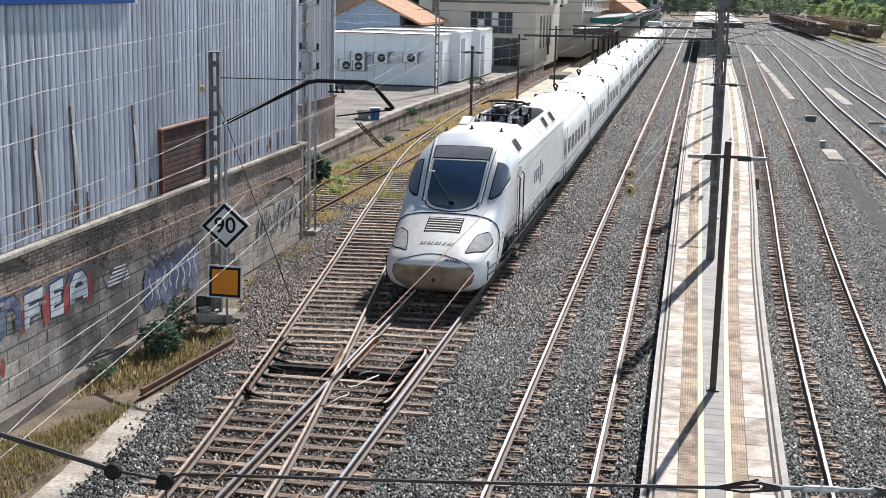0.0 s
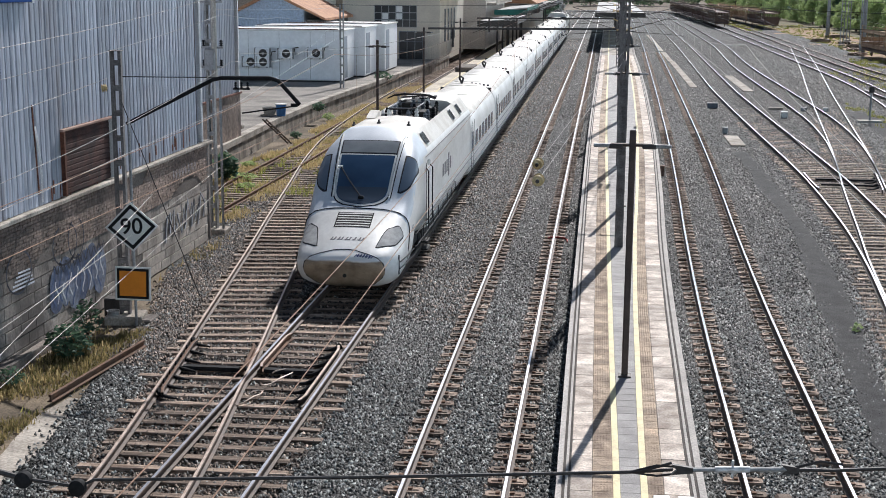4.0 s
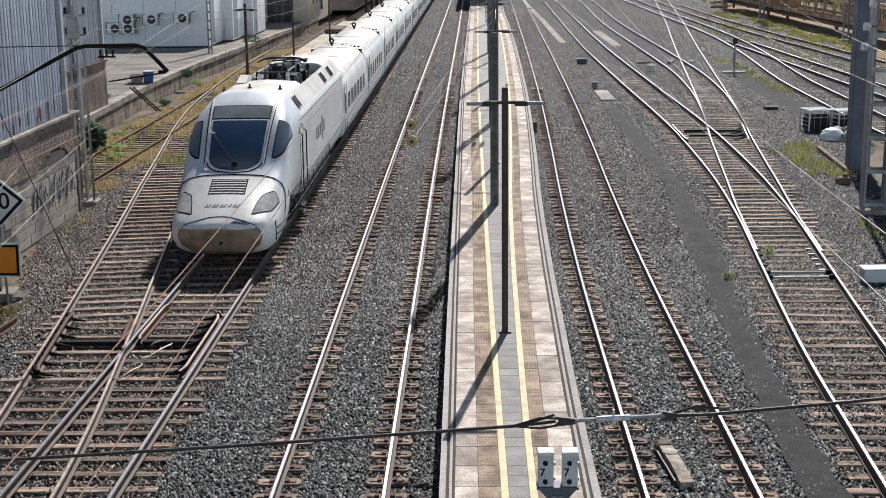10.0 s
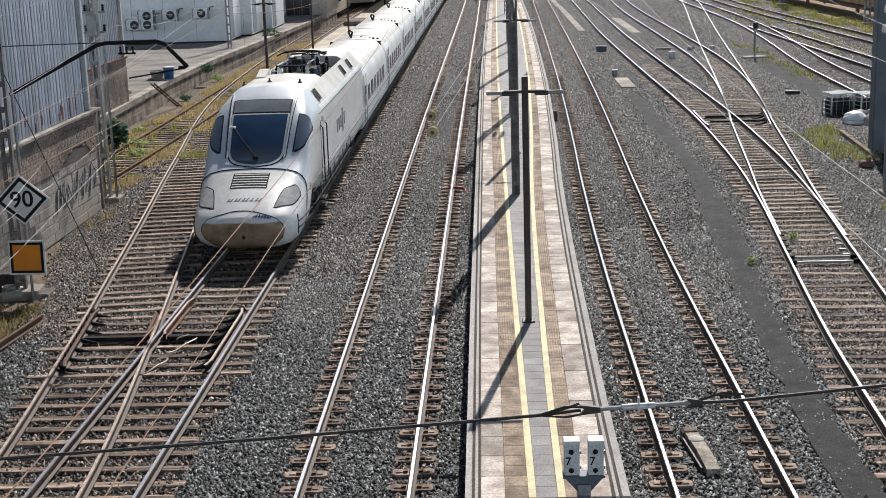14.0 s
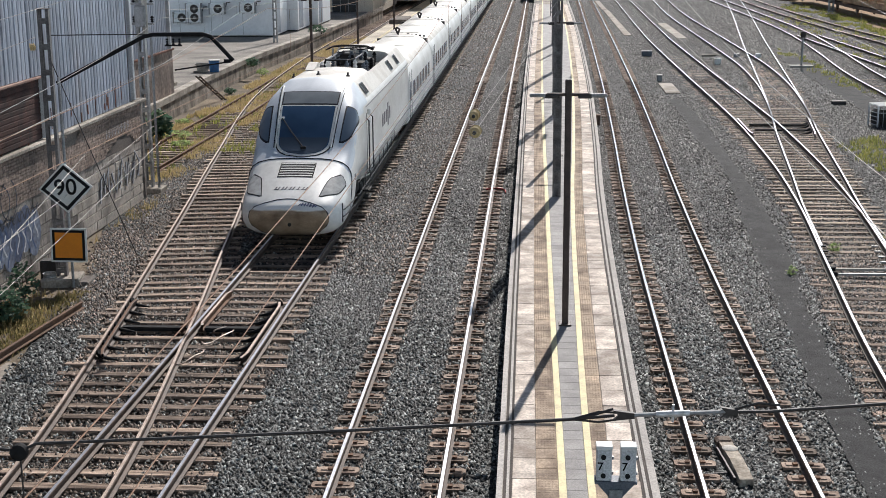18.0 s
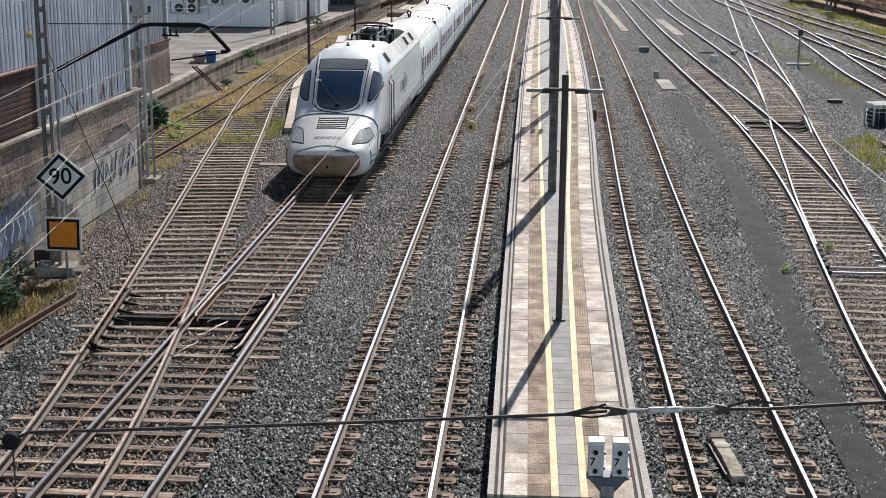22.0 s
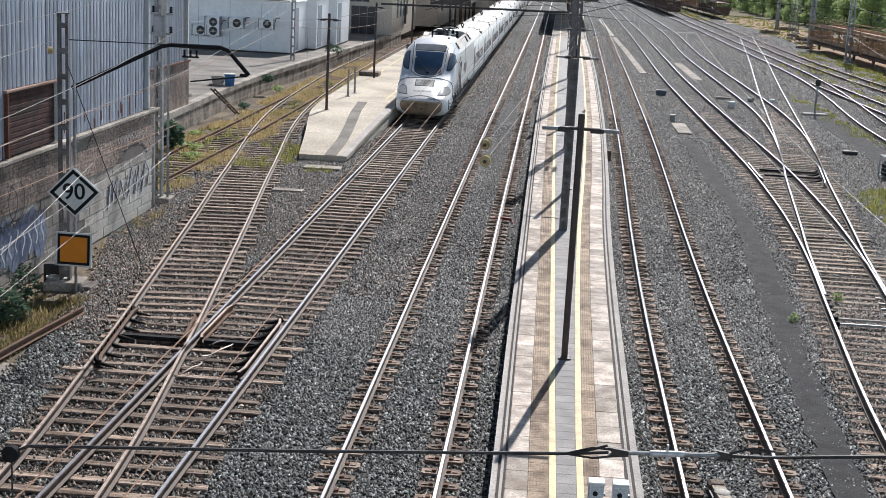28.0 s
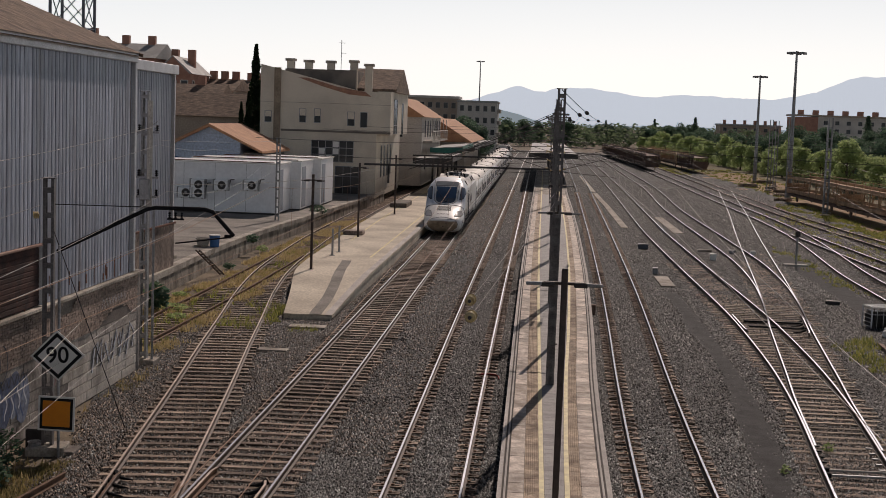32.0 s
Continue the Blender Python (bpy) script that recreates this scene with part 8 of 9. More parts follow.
    part("cable", Build().tube([(-3.0, y, 5.72), (-2.71, y, 5.69), (-2.62, y, 5.735), (-1.18, y, 5.825), (0.2, y, 5.925), (0.42, y, 5.95)], 0.009, 6), STEEL_DARK, c)
    part("cable", Build().tube([(1.02, y, 5.98), (1.2, y, 5.985), (1.91, y, 6.05), (8, y, 6.7)], 0.009, 6), STEEL_DARK, c)
    for z in (0.015, -0.02):
        part("cable_end", Build().tube([(0.2, y, 5.925), (0.34, y, 5.945 + z * 1.6), (0.44, y, 5.95 + z)], 0.006, 5), STEEL_DARK, c)
    part("cable_end", Build().tube([(0.22, y - 0.01, 5.93), (0.32, y - 0.03, 5.965), (0.41, y - 0.04, 6.0)], 0.007, 5), STEEL_DARK, c)
    part("cable_end", Build().tube([(1.0, y, 5.985), (1.14, y, 6.03), (1.25, y, 6.02)], 0.007, 5), STEEL_DARK, c)
    tb = part("turnbuckle", Build().tube([(0.5, y, 5.953), (0.98, y, 5.98)], 0.012, 8), STEEL_GREY, c)
    part("sleeve", Build().tube([(0.63, y, 5.961), (0.80, y, 5.97)], 0.016, 10), FLASH, tb, smooth=True)
    part("cross_pin", Build().tube([(0.715, y, 5.92), (0.715, y, 6.015)], 0.007, 6), FLASH, tb)
    for x0, x1, z in ((0.41, 0.52, 5.952), (0.95, 1.04, 5.979)):
        part("fork", Build().prism([(x0, z - 0.028), (x1, z - 0.014), (x1, z + 0.014), (x0, z + 0.028), (x0 + 0.03, z)], y - 0.012, y + 0.012, "y"), STEEL_DARK, tb)
    for x, z in ((-3.01, 5.72), (-2.71, 5.69)):
        part("pulley", Build().lathe([(0.02, -0.03), (0.045, -0.02), (0.048, 0), (0.045, 0.02), (0.02, 0.03)], x, y - 0.01, z, 16, "Y"), BLACK, c, smooth=True)
        part("drop_wire", Build().tube([(x, y, z - 0.04), (x, y, z - 0.6)], 0.005, 5), STEEL_DARK, c)


build_masts()
build_wires()

# ---------------------------------------------------------------- yard things, wagons, trees, distance

WAGON_RUST = material("wagon_rust", (0.56, 0.38, 0.24), (0.36, 0.22, 0.13), 0.85, scale=0.8, fine=9, spread=0.35)
WAGON_DARK = material("wagon_dark_rust", (0.19, 0.12, 0.09), (0.11, 0.07, 0.055), 0.85, scale=0.8, fine=9, spread=0.3)
LEAF_LIGHT = leaf_material("bright_leaf", (0.26, 0.36, 0.15), (0.50, 0.585, 0.27))
# bluish shade is mixed into the dark leaf green, haze into the far one
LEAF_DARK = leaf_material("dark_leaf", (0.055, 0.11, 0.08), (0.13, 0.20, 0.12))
LEAF_FAR = leaf_material("far_wood_leaf", (0.08, 0.12, 0.07), (0.16, 0.21, 0.12))
LEAF_CYPRESS = leaf_material("cypress_leaf", (0.012, 0.028, 0.014), (0.03, 0.05, 0.022))
BARK = material("bark", (0.12, 0.09, 0.065), (0.08, 0.06, 0.045), 0.9, scale=3, fine=20, bump=0.5)
GRASS_DRY = leaf_material("dry_grass", (0.38, 0.29, 0.14), (0.58, 0.47, 0.26))
GRASS_MIXED = leaf_material("mixed_weeds", (0.12, 0.12, 0.045), (0.36, 0.28, 0.14))
GRASS_GREEN = leaf_material("green_grass", (0.12, 0.16, 0.035), (0.44, 0.41, 0.14))


def dwarf_signal():
    s = thing("dwarf_signal", "pair of white numbered signal boxes on a dark stand", "signal", (1.153, 17.32, 0.70))
    part("pedestal", Build().prism([(-0.09, -0.2), (0.09, -0.2), (0.09, 0.08), (0.26, 0.28), (-0.26, 0.28), (-0.09, 0.08)], -0.09, 0.09, "y"), STEEL_BLUE, s)
    part("post", Build().box(0, 0, -0.55, 0.12, 0.12, 0.72), STEEL_BLUE, s)
    part("shelf", Build().box(0, 0, 0.3, 0.58, 0.24, 0.035, 0.005), STEEL_BLUE, s)
    part("plate", Build().box(0, -0.12, 0.12, 0.18, 0.03, 0.16, 0.005), STEEL_GREY, s)
    for x in (-0.165, 0.165):
        b = part("signal_box", Build().box(x, 0, 0.55, 0.21, 0.2, 0.46, 0.012), FLASH, s)
        part("lid", Build().box(x, 0, 0.80, 0.225, 0.22, 0.05, 0.01), WHITE, b)
        for z in (0.67, 0.40):
            part("lens", Build().lathe([(0.035, 0), (0.035, -0.02), (0.02, -0.022)], x - 0.01, -0.1, z, 12, "Y"), BLACK, b)
        part("numeral", text_mesh("7", 0.16, BLACK, 0.003), None, b, at=pose(x - 0.05, -0.104, 0.53, 90, 0, 0))
        for z in (0.42, 0.64):
            part("hinge", Build().box(x + 0.115, -0.03, z, 0.03, 0.06, 0.04), STEEL_GREY, b)


def point_machine():
    p = thing("point_machine", "rusty trackside box with a white disc on top", "point machine", pose(3.31, 20.85, GZ + 0.02, 0, 0, 5))
    part("cover", Build().prism([(-0.88, 0), (-0.88, 0.14), (-0.2, 0.2), (0.62, 0.18), (0.62, 0)], -0.11, 0.11, "x"), material("dusty_cover", (0.52, 0.46, 0.38), (0.24, 0.20, 0.16), 0.9, scale=5, fine=25, spread=0.3), p, "dusty sloping cover")
    part("side_plate", Build().box(-0.16, -0.1, 0.06, 0.03, 1.3, 0.12), STEEL_DARK, p)
    part("disc", Build().lathe([(0.13, 0), (0.135, 0.012), (0.12, 0.022)], 0, 0.3, 0.185, 18), CONCRETE_PALE, p, "white disc", True)
    part("end_box", Build().box(0.0, 0.76, 0.12, 0.28, 0.28, 0.15, 0.04), SLEEPER_CONC, p)
    part("rod", Build().tube([(-0.2, -0.4, 0.05), (-0.8, -0.45, 0.02)], 0.02, 6), STEEL_DARK, p)


def yard_things():
    for x, y, sx, sy, sz, m, name, label in ((10.22, 33.1, 0.75, 0.45, 0.35, FLASH, "cable_box", "pale cable box beside the turnout"), (11.82, 88.5, 0.4, 0.3, 0.4, WHITE, "relay_box", "small white relay box between tracks"),
                                             (7.2, 78.6, 0.3, 0.3, 0.35, STEEL_GREY, "relay_box", "small grey relay box between tracks"), (15.14, 68.0, 0.7, 0.35, 0.18, STEEL_DARK, "point_box", "black point motor beside the track"),
                                             (7.73, 94.6, 0.7, 0.4, 0.35, STEEL_BLUE, "relay_box", "grey relay box on a concrete slab"), (13.8, 93.8, 0.4, 0.3, 0.25, STEEL_GREY, "relay_box", "small grey relay box between tracks"),
                                             (15.24, 93.7, 0.35, 0.3, 0.25, WHITE, "relay_box", "small white relay box between tracks"), (5.6, 18.6, 0.4, 0.3, 0.2, BLACK, "point_box", "black point motor beside the track"),
                                             (2.85, 60.5, 0.2, 0.25, 0.45, WAGON_DARK, "relay_box", "brown junction box at the platform's foot"), (12.0, 94.4, 1.0, 0.4, 0.15, CONCRETE, "cable_duct", "concrete duct cover on the ballast")):
        t = thing(name, label, "trackside box", (x, y, GZ))
        part("case", Build().box(0, 0, sz / 2 + 0.05, sx, sy, sz, 0.03), m, t)
        part("foot", Build().box(0, 0, 0.03, sx * 0.8, sy * 0.8, 0.1), CONCRETE, t)
        if sz > 0.3:
            part("lid", Build().box(0, 0, sz + 0.06, sx + 0.04, sy + 0.04, 0.03, 0.01), m, t)
    single("bonding_cable", Build().tube([(-1.62, 44.5, -0.13), (-1.45, 44.55, -0.1), (-1.1, 44.6, -0.12), (-0.98, 44.5, -0.16), (-0.95, 44.2, -0.19)], 0.03, 6), material("red_cable", (0.42, 0.06, 0.05), (0.33, 0.05, 0.04), 0.6, scale=5),
           "short red bonding cable fixed to the rail", "cable", smooth=True)
    p = thing("yard_signal", "low grey shunting post on a white slab", "signal", (16.9, 87.0, GZ))
    part("slab", Build().box(0, 0, 0.08, 1.5, 0.8, 0.16, 0.03), CONCRETE_PALE, p)
    part("post", Build().tube([(0, 0, 0.1), (0, 0, 2.2)], 0.07, 8), STEEL_GREY, p)
    part("head", Build().box(0, -0.06, 2.1, 0.3, 0.2, 0.4, 0.03), STEEL_DARK, p)
    # asphalt walkway and slabs
    b = Build()
    b.grid([[(along(WALK_L, y) + 0.16 * noise.noise((0, y * 1.3, 1)) - 0.04, y, GZ + 0.062), (along(WALK_R, y) + 0.16 * noise.noise((5, y * 1.3, 1)) + 0.04, y, GZ + 0.064)] for y in [14 + 0.35 * i for i in range(161)]])
    single("asphalt_walkway", b, ASPHALT, "narrow dark asphalt walkway with broken edges", "path", kind="structure", recalc=False)
    b = Build()
    b.grid([[(x + 0.1 * noise.noise((x, y * 0.5, 3)), y, GZ + 0.05) for x in (15.6 + 0.03 * (y - 58), 17.0 + 0.03 * (y - 58))] for y in [56 + 1.0 * i for i in range(44)]])
    single("asphalt_walkway", b, ASPHALT, "dark asphalt strip along the yard tracks", "path", kind="structure", recalc=False)
    for x0, x1, y0, y1 in ((7.0, 7.8, 72.5, 77.2), (11.4, 12.2, 110, 128), (7.36, 7.96, 113.5, 150), (7.28, 7.85, 151, 170), (7.2, 7.75, 173, 226)):
        single("concrete_slab", Build().span(x0, y0, GZ, x1, y1, GZ + 0.1, 0.02), CONCRETE, "pale concrete slab set in the ballast", "slab", group="slabs in the ballast")
    # wire baskets and sacks by the pillar
    for x, y in ((15.55, 60.6), (16.75, 60.2)):
        b = thing("wire_basket", "white slatted basket crate full of dark scrap", "crate", pose(x, y, GZ, 0, 0, 12), group="scrap by the pillar")
        part("scrap", Build().box(0, 0, 0.42, 1.0, 0.86, 0.74, 0.12), TRAIN_DARK, b)
        for k in range(6):
            part("top_slat", Build().box(0, -0.4 + 0.16 * k, 0.98 + 0.012 * (k % 3), 1.15, 0.09, 0.04, 0.008), WHITE, b)
        for sx in (-1, 1):
            for sy in (-1, 1):
                part("corner_post", Build().box(sx * 0.54, sy * 0.45, 0.48, 0.06, 0.06, 0.96), FLASH, b)
            for k in range(5):
                part("side_bar", Build().box(sx * 0.54, 0, 0.12 + 0.18 * k, 0.02, 0.9, 0.03), FLASH, b)
        for k in range(5):
            part("side_bar", Build().box(0, -0.46, 0.12 + 0.18 * k, 1.08, 0.02, 0.025), FLASH if k > 2 else STEEL_DARK, b)
        for k in range(7):
            part("upright_wire", Build().box(-0.45 + 0.15 * k, -0.475, 0.48, 0.015, 0.015, 0.9), FLASH if k % 2 else STEEL_DARK, b)
    for i, (x, y, r, m) in enumerate(((15.5, 57.6, 0.5, HUT), (16.3, 57.0, 0.55, CONCRETE_PALE), (15.95, 58.4, 0.45, STEEL_DARK), (16.6, 58.3, 0.5, STEEL_DARK))):
        b = thing("rubble_sack", "crumpled pale rubble sack on the ground" if i < 2 else "crumpled black rubble sack on the ground", "sack", (x, y, GZ), group="scrap by the pillar")
        rows = []
        for k in range(8):
            a = k / 7
            w = r * math.sqrt(max(0.02, 1 - (1.6 * a - 0.6) ** 2 if a > 0.38 else 1))
            rows.append([(w * math.cos(q * 0.449) * (1 + 0.35 * noise.noise((k * 0.8, math.cos(q * 0.449) * 2, i * 7 + math.sin(q * 0.449)))), w * math.sin(q * 0.449) * (1 + 0.35 * noise.noise((k, math.sin(q * 0.449) * 2, i * 5 + 3))), a * r * 1.15) for q in range(15)])
        q = Build().grid(rows)
        q.add(rows[-1], [tuple(range(14))])
        part("sacking", q, m, b, recalc=False)
    single("old_timber", Build().beam((14.2, 54.8, -0.1), (13.8, 48.0, -0.1), 0.16, 0.14), SLEEPER_WOOD, "old timber lying in the grass", "timber")
    single("rusty_stump", Build().box(0, 0, 0.15, 0.5, 0.4, 0.24, 0.05).box(0.05, 0, 0.3, 0.14, 0.14, 0.2), WAGON_DARK, "rusty iron stump in the weeds", "stump", (13.14, 47.0, GZ))


def timber_pile(x, y, turn, seed, rows=3):
    """Old sleepers thrown in a heap."""
    r = random.Random(seed)
    p = thing("timber_pile", "heap of dark old sleepers beside the yard tracks", "timber", pose(x, y, GZ, 0, 0, turn), group="timber heaps")
    beam = wooden_sleeper(2.5, "timber")
    for k in range(rows):
        for q in range(5 - k):
            part("timber", beam, None, p, at=pose(r.uniform(-0.3, 0.3), -0.75 + 0.36 * q + 0.18 * k, 0.17 + 0.18 * k, 0, r.uniform(-2, 2), r.uniform(-9, 9)))


def wagon(label, x, y, turn, m, group, decks=2, cargo=False):
    w = thing("car_transporter_wagon", label, "freight wagon", pose(x, y, 0, 0, 0, turn), group=group)
    L, W = 12.3, 1.35
    part("underframe", Build().box(0, 0, 0.75, 2.5, 2 * L, 0.3, 0.04), WAGON_DARK, w)
    for k, z in enumerate((1.1, 2.75)[:decks]):
        part("deck", Build().box(0, 0, z, 2.7, 2 * L, 0.1), m, w)
        for s in (-1, 1):
            part("side_rail", Build().box(s * W, 0, z + 0.22, 0.08, 2 * L, 0.28), m, w)
            part("top_rail", Build().box(s * W, 0, z + 0.72, 0.05, 2 * L, 0.05), m, w)
    for s in (-1, 1):
        for k in range(9):
            y0 = -L + 0.3 + k * (2 * L - 0.6) / 8
            part("post", Build().box(s * W, y0, 1.95, 0.1, 0.12, 1.7), m, w)
            if k < 8 and k % 2 == 0:
                part("brace", Build().beam((s * W, y0, 1.2), (s * W, y0 + 1.3, 2.7), 0.06, 0.08), m, w)
                part("brace", Build().beam((s * W, y0 + 3.05, 1.2), (s * W, y0 + 1.8, 2.7), 0.06, 0.08), m, w)
            part("stanchion", Build().box(s * W, y0, 3.1, 0.06, 0.07, 0.75), m, w)
        for k in (-8.5, 8.5):
            part("wheel", Build().lathe([(0.42, -0.06), (0.45, 0), (0.42, 0.06), (0.2, 0.07)], s * 0.85, k, 0.45, 14, "X"), WAGON_DARK, w)
    for s in (-1, 1):
        part("end_frame", Build().box(0, s * L, 1.5, 2.6, 0.12, 1.2), m, w)
        for q in (-0.85, 0.85):
            part("buffer", Build().lathe([(0.1, 0), (0.1, 0.4), (0.22, 0.42), (0.22, 0.5)], q, s * L if s > 0 else -L - 0.5, 0.98, 12, "Y"), WAGON_DARK, w)
    return w


def leaves(points, size, seed):
    """Small leaf plates round the points, in one mesh."""
    g = np.random.default_rng(seed)
    p = np.asarray(points)
    n = len(p)
    a, t = g.uniform(0, 6.283, n), g.uniform(-0.9, 0.9, n)
    u = np.stack([np.cos(a), np.sin(a), t * 0.6], 1)
    v = np.cross(u, g.normal(size=(n, 3)))
    v /= np.linalg.norm(v, axis=1)[:, None] + 1e-9
    s = g.uniform(0.6, 1.3, n)[:, None] * size
    quad = np.stack([p - u * s, p + v * s * 0.55, p + u * s, p - v * s * 0.55], 1).reshape(-1, 3)
    b = Build()
    b.v = [tuple(q) for q in quad]
    b.f = [(4 * i, 4 * i + 1, 4 * i + 2, 4 * i + 3) for i in range(n)]
    b.s = [0] * n
    return b


def tree_mesh(kind, seed):
    """Trunk with limbs, and crown of leaf plates in uneven clumps; unit height about 7 m."""
    g = np.random.default_rng(seed)
    trunk, pts = Build(), []
    if kind == "fir":
        trunk.tube([(0, 0, 0), (0, 0, 9.5)], 0.2, 8, 0.03)
        for k in range(26):
            z = 0.8 + 9.2 * k / 26
            for q in range(9):
                a, l = q * 0.698 + k * 0.4, (10.4 - z) * 0.27 * g.uniform(0.7, 1.1)
                for _ in range(16):
                    f = g.uniform(0.15, 1)
                    pts.append((l * f * math.cos(a) + g.normal() * 0.1, l * f * math.sin(a) + g.normal() * 0.1, z - 0.35 * f * l + g.normal() * 0.06))
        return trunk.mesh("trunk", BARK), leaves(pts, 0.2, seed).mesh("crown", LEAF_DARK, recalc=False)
    if kind == "cypress":
        trunk.tube([(0, 0, 0), (0, 0, 9)], 0.25, 8, 0.05)
        for _ in range(5200):
            z = g.uniform(0.05, 1)
            r = 1.15 * (1 - z) ** 0.55 * min(1, z * 6 + 0.3) * (1 + 0.2 * math.sin(z * 40 + seed)) * g.uniform(0.6, 1.08)
            a = g.uniform(0, 6.283)
            pts.append((r * math.cos(a), r * math.sin(a), 0.4 + z * 10.4))
        return trunk.mesh("trunk", BARK), leaves(pts, 0.16, seed).mesh("crown", LEAF_CYPRESS, recalc=False)
    trunk.tube([(0, 0, 0), (0.1, 0.05, 1.4), (0.05, 0.15, 2.6), (0.0, 0.1, 4.8)], 0.2, 8, 0.05)
    tips = []
    for k in range(16):
        a, z = k * 2.4 + g.uniform(-0.4, 0.4), g.uniform(0.5, 4.0)
        l = g.uniform(1.0, 2.3) * (1.15 - z / 9)
        tip = (l * math.cos(a), l * math.sin(a), z + g.uniform(0.8, 2.0))
        trunk.tube([(0.05, 0.1, z), (tip[0] * 0.5, tip[1] * 0.5, z + 0.5), tip], 0.07, 6, 0.015)
        tips.append(tip)
    tips += [(g.uniform(-1, 1), g.uniform(-1, 1), g.uniform(4.5, 6.6)) for _ in range(10)]
    tips += [(1.5 * math.cos(k * 0.8), 1.5 * math.sin(k * 0.8), g.uniform(0.7, 2.0)) for k in range(8)]
    for tip in tips:
        r = g.uniform(0.7, 1.2)
        for _ in range(170):
            d = g.normal(size=3)
            d *= r * g.uniform(0.55, 1.05) / np.linalg.norm(d)
            pts.append((tip[0] + d[0] * 1.1, tip[1] + d[1] * 1.1, tip[2] + d[2] * 0.8))
    return trunk.mesh("trunk", BARK), leaves(pts, 0.17, seed).mesh("crown", LEAF_LIGHT if kind == "light" else LEAF_DARK, recalc=False)


def grass(name, label, boxes, count, seed, lo, hi, m):
    """Tufts of blades, one joined mesh."""
    g = np.random.default_rng(seed)
    area = np.array([(b[1] - b[0]) * (b[3] - b[2]) * b[4] for b in boxes])
    b = Build()
    for bx, n in zip(boxes, np.floor(count * area / area.sum()).astype(int)):
        for _ in range(n // 9):
            x, y = g.uniform(bx[0], bx[1]), g.uniform(bx[2], bx[3])
            if len(bx) > 5:
                x += bx[5] * (y - bx[2])
            if noise.noise((x * 0.45, y * 0.25, seed)) < -0.1:
                continue
            for _ in range(9):
                a, h = g.uniform(0, 6.283), g.uniform(lo, hi)
                px, py = x + g.normal() * 0.10, y + g.normal() * 0.10
                lean = g.uniform(0.1, 0.7) * h
                w = g.uniform(0.006, 0.015) * (1 + y / 40)
                c, s = math.cos(a), math.sin(a)
                o = len(b.v)
                b.v += [(px - s * w, py + c * w, GZ), (px + s * w, py - c * w, GZ), (px + c * lean, py + s * lean, GZ + h)]
                b.f.append((o, o + 1, o + 2)), b.s.append(0)
    return single(name, b, m, label, "grass", kind="stuff", recalc=False)


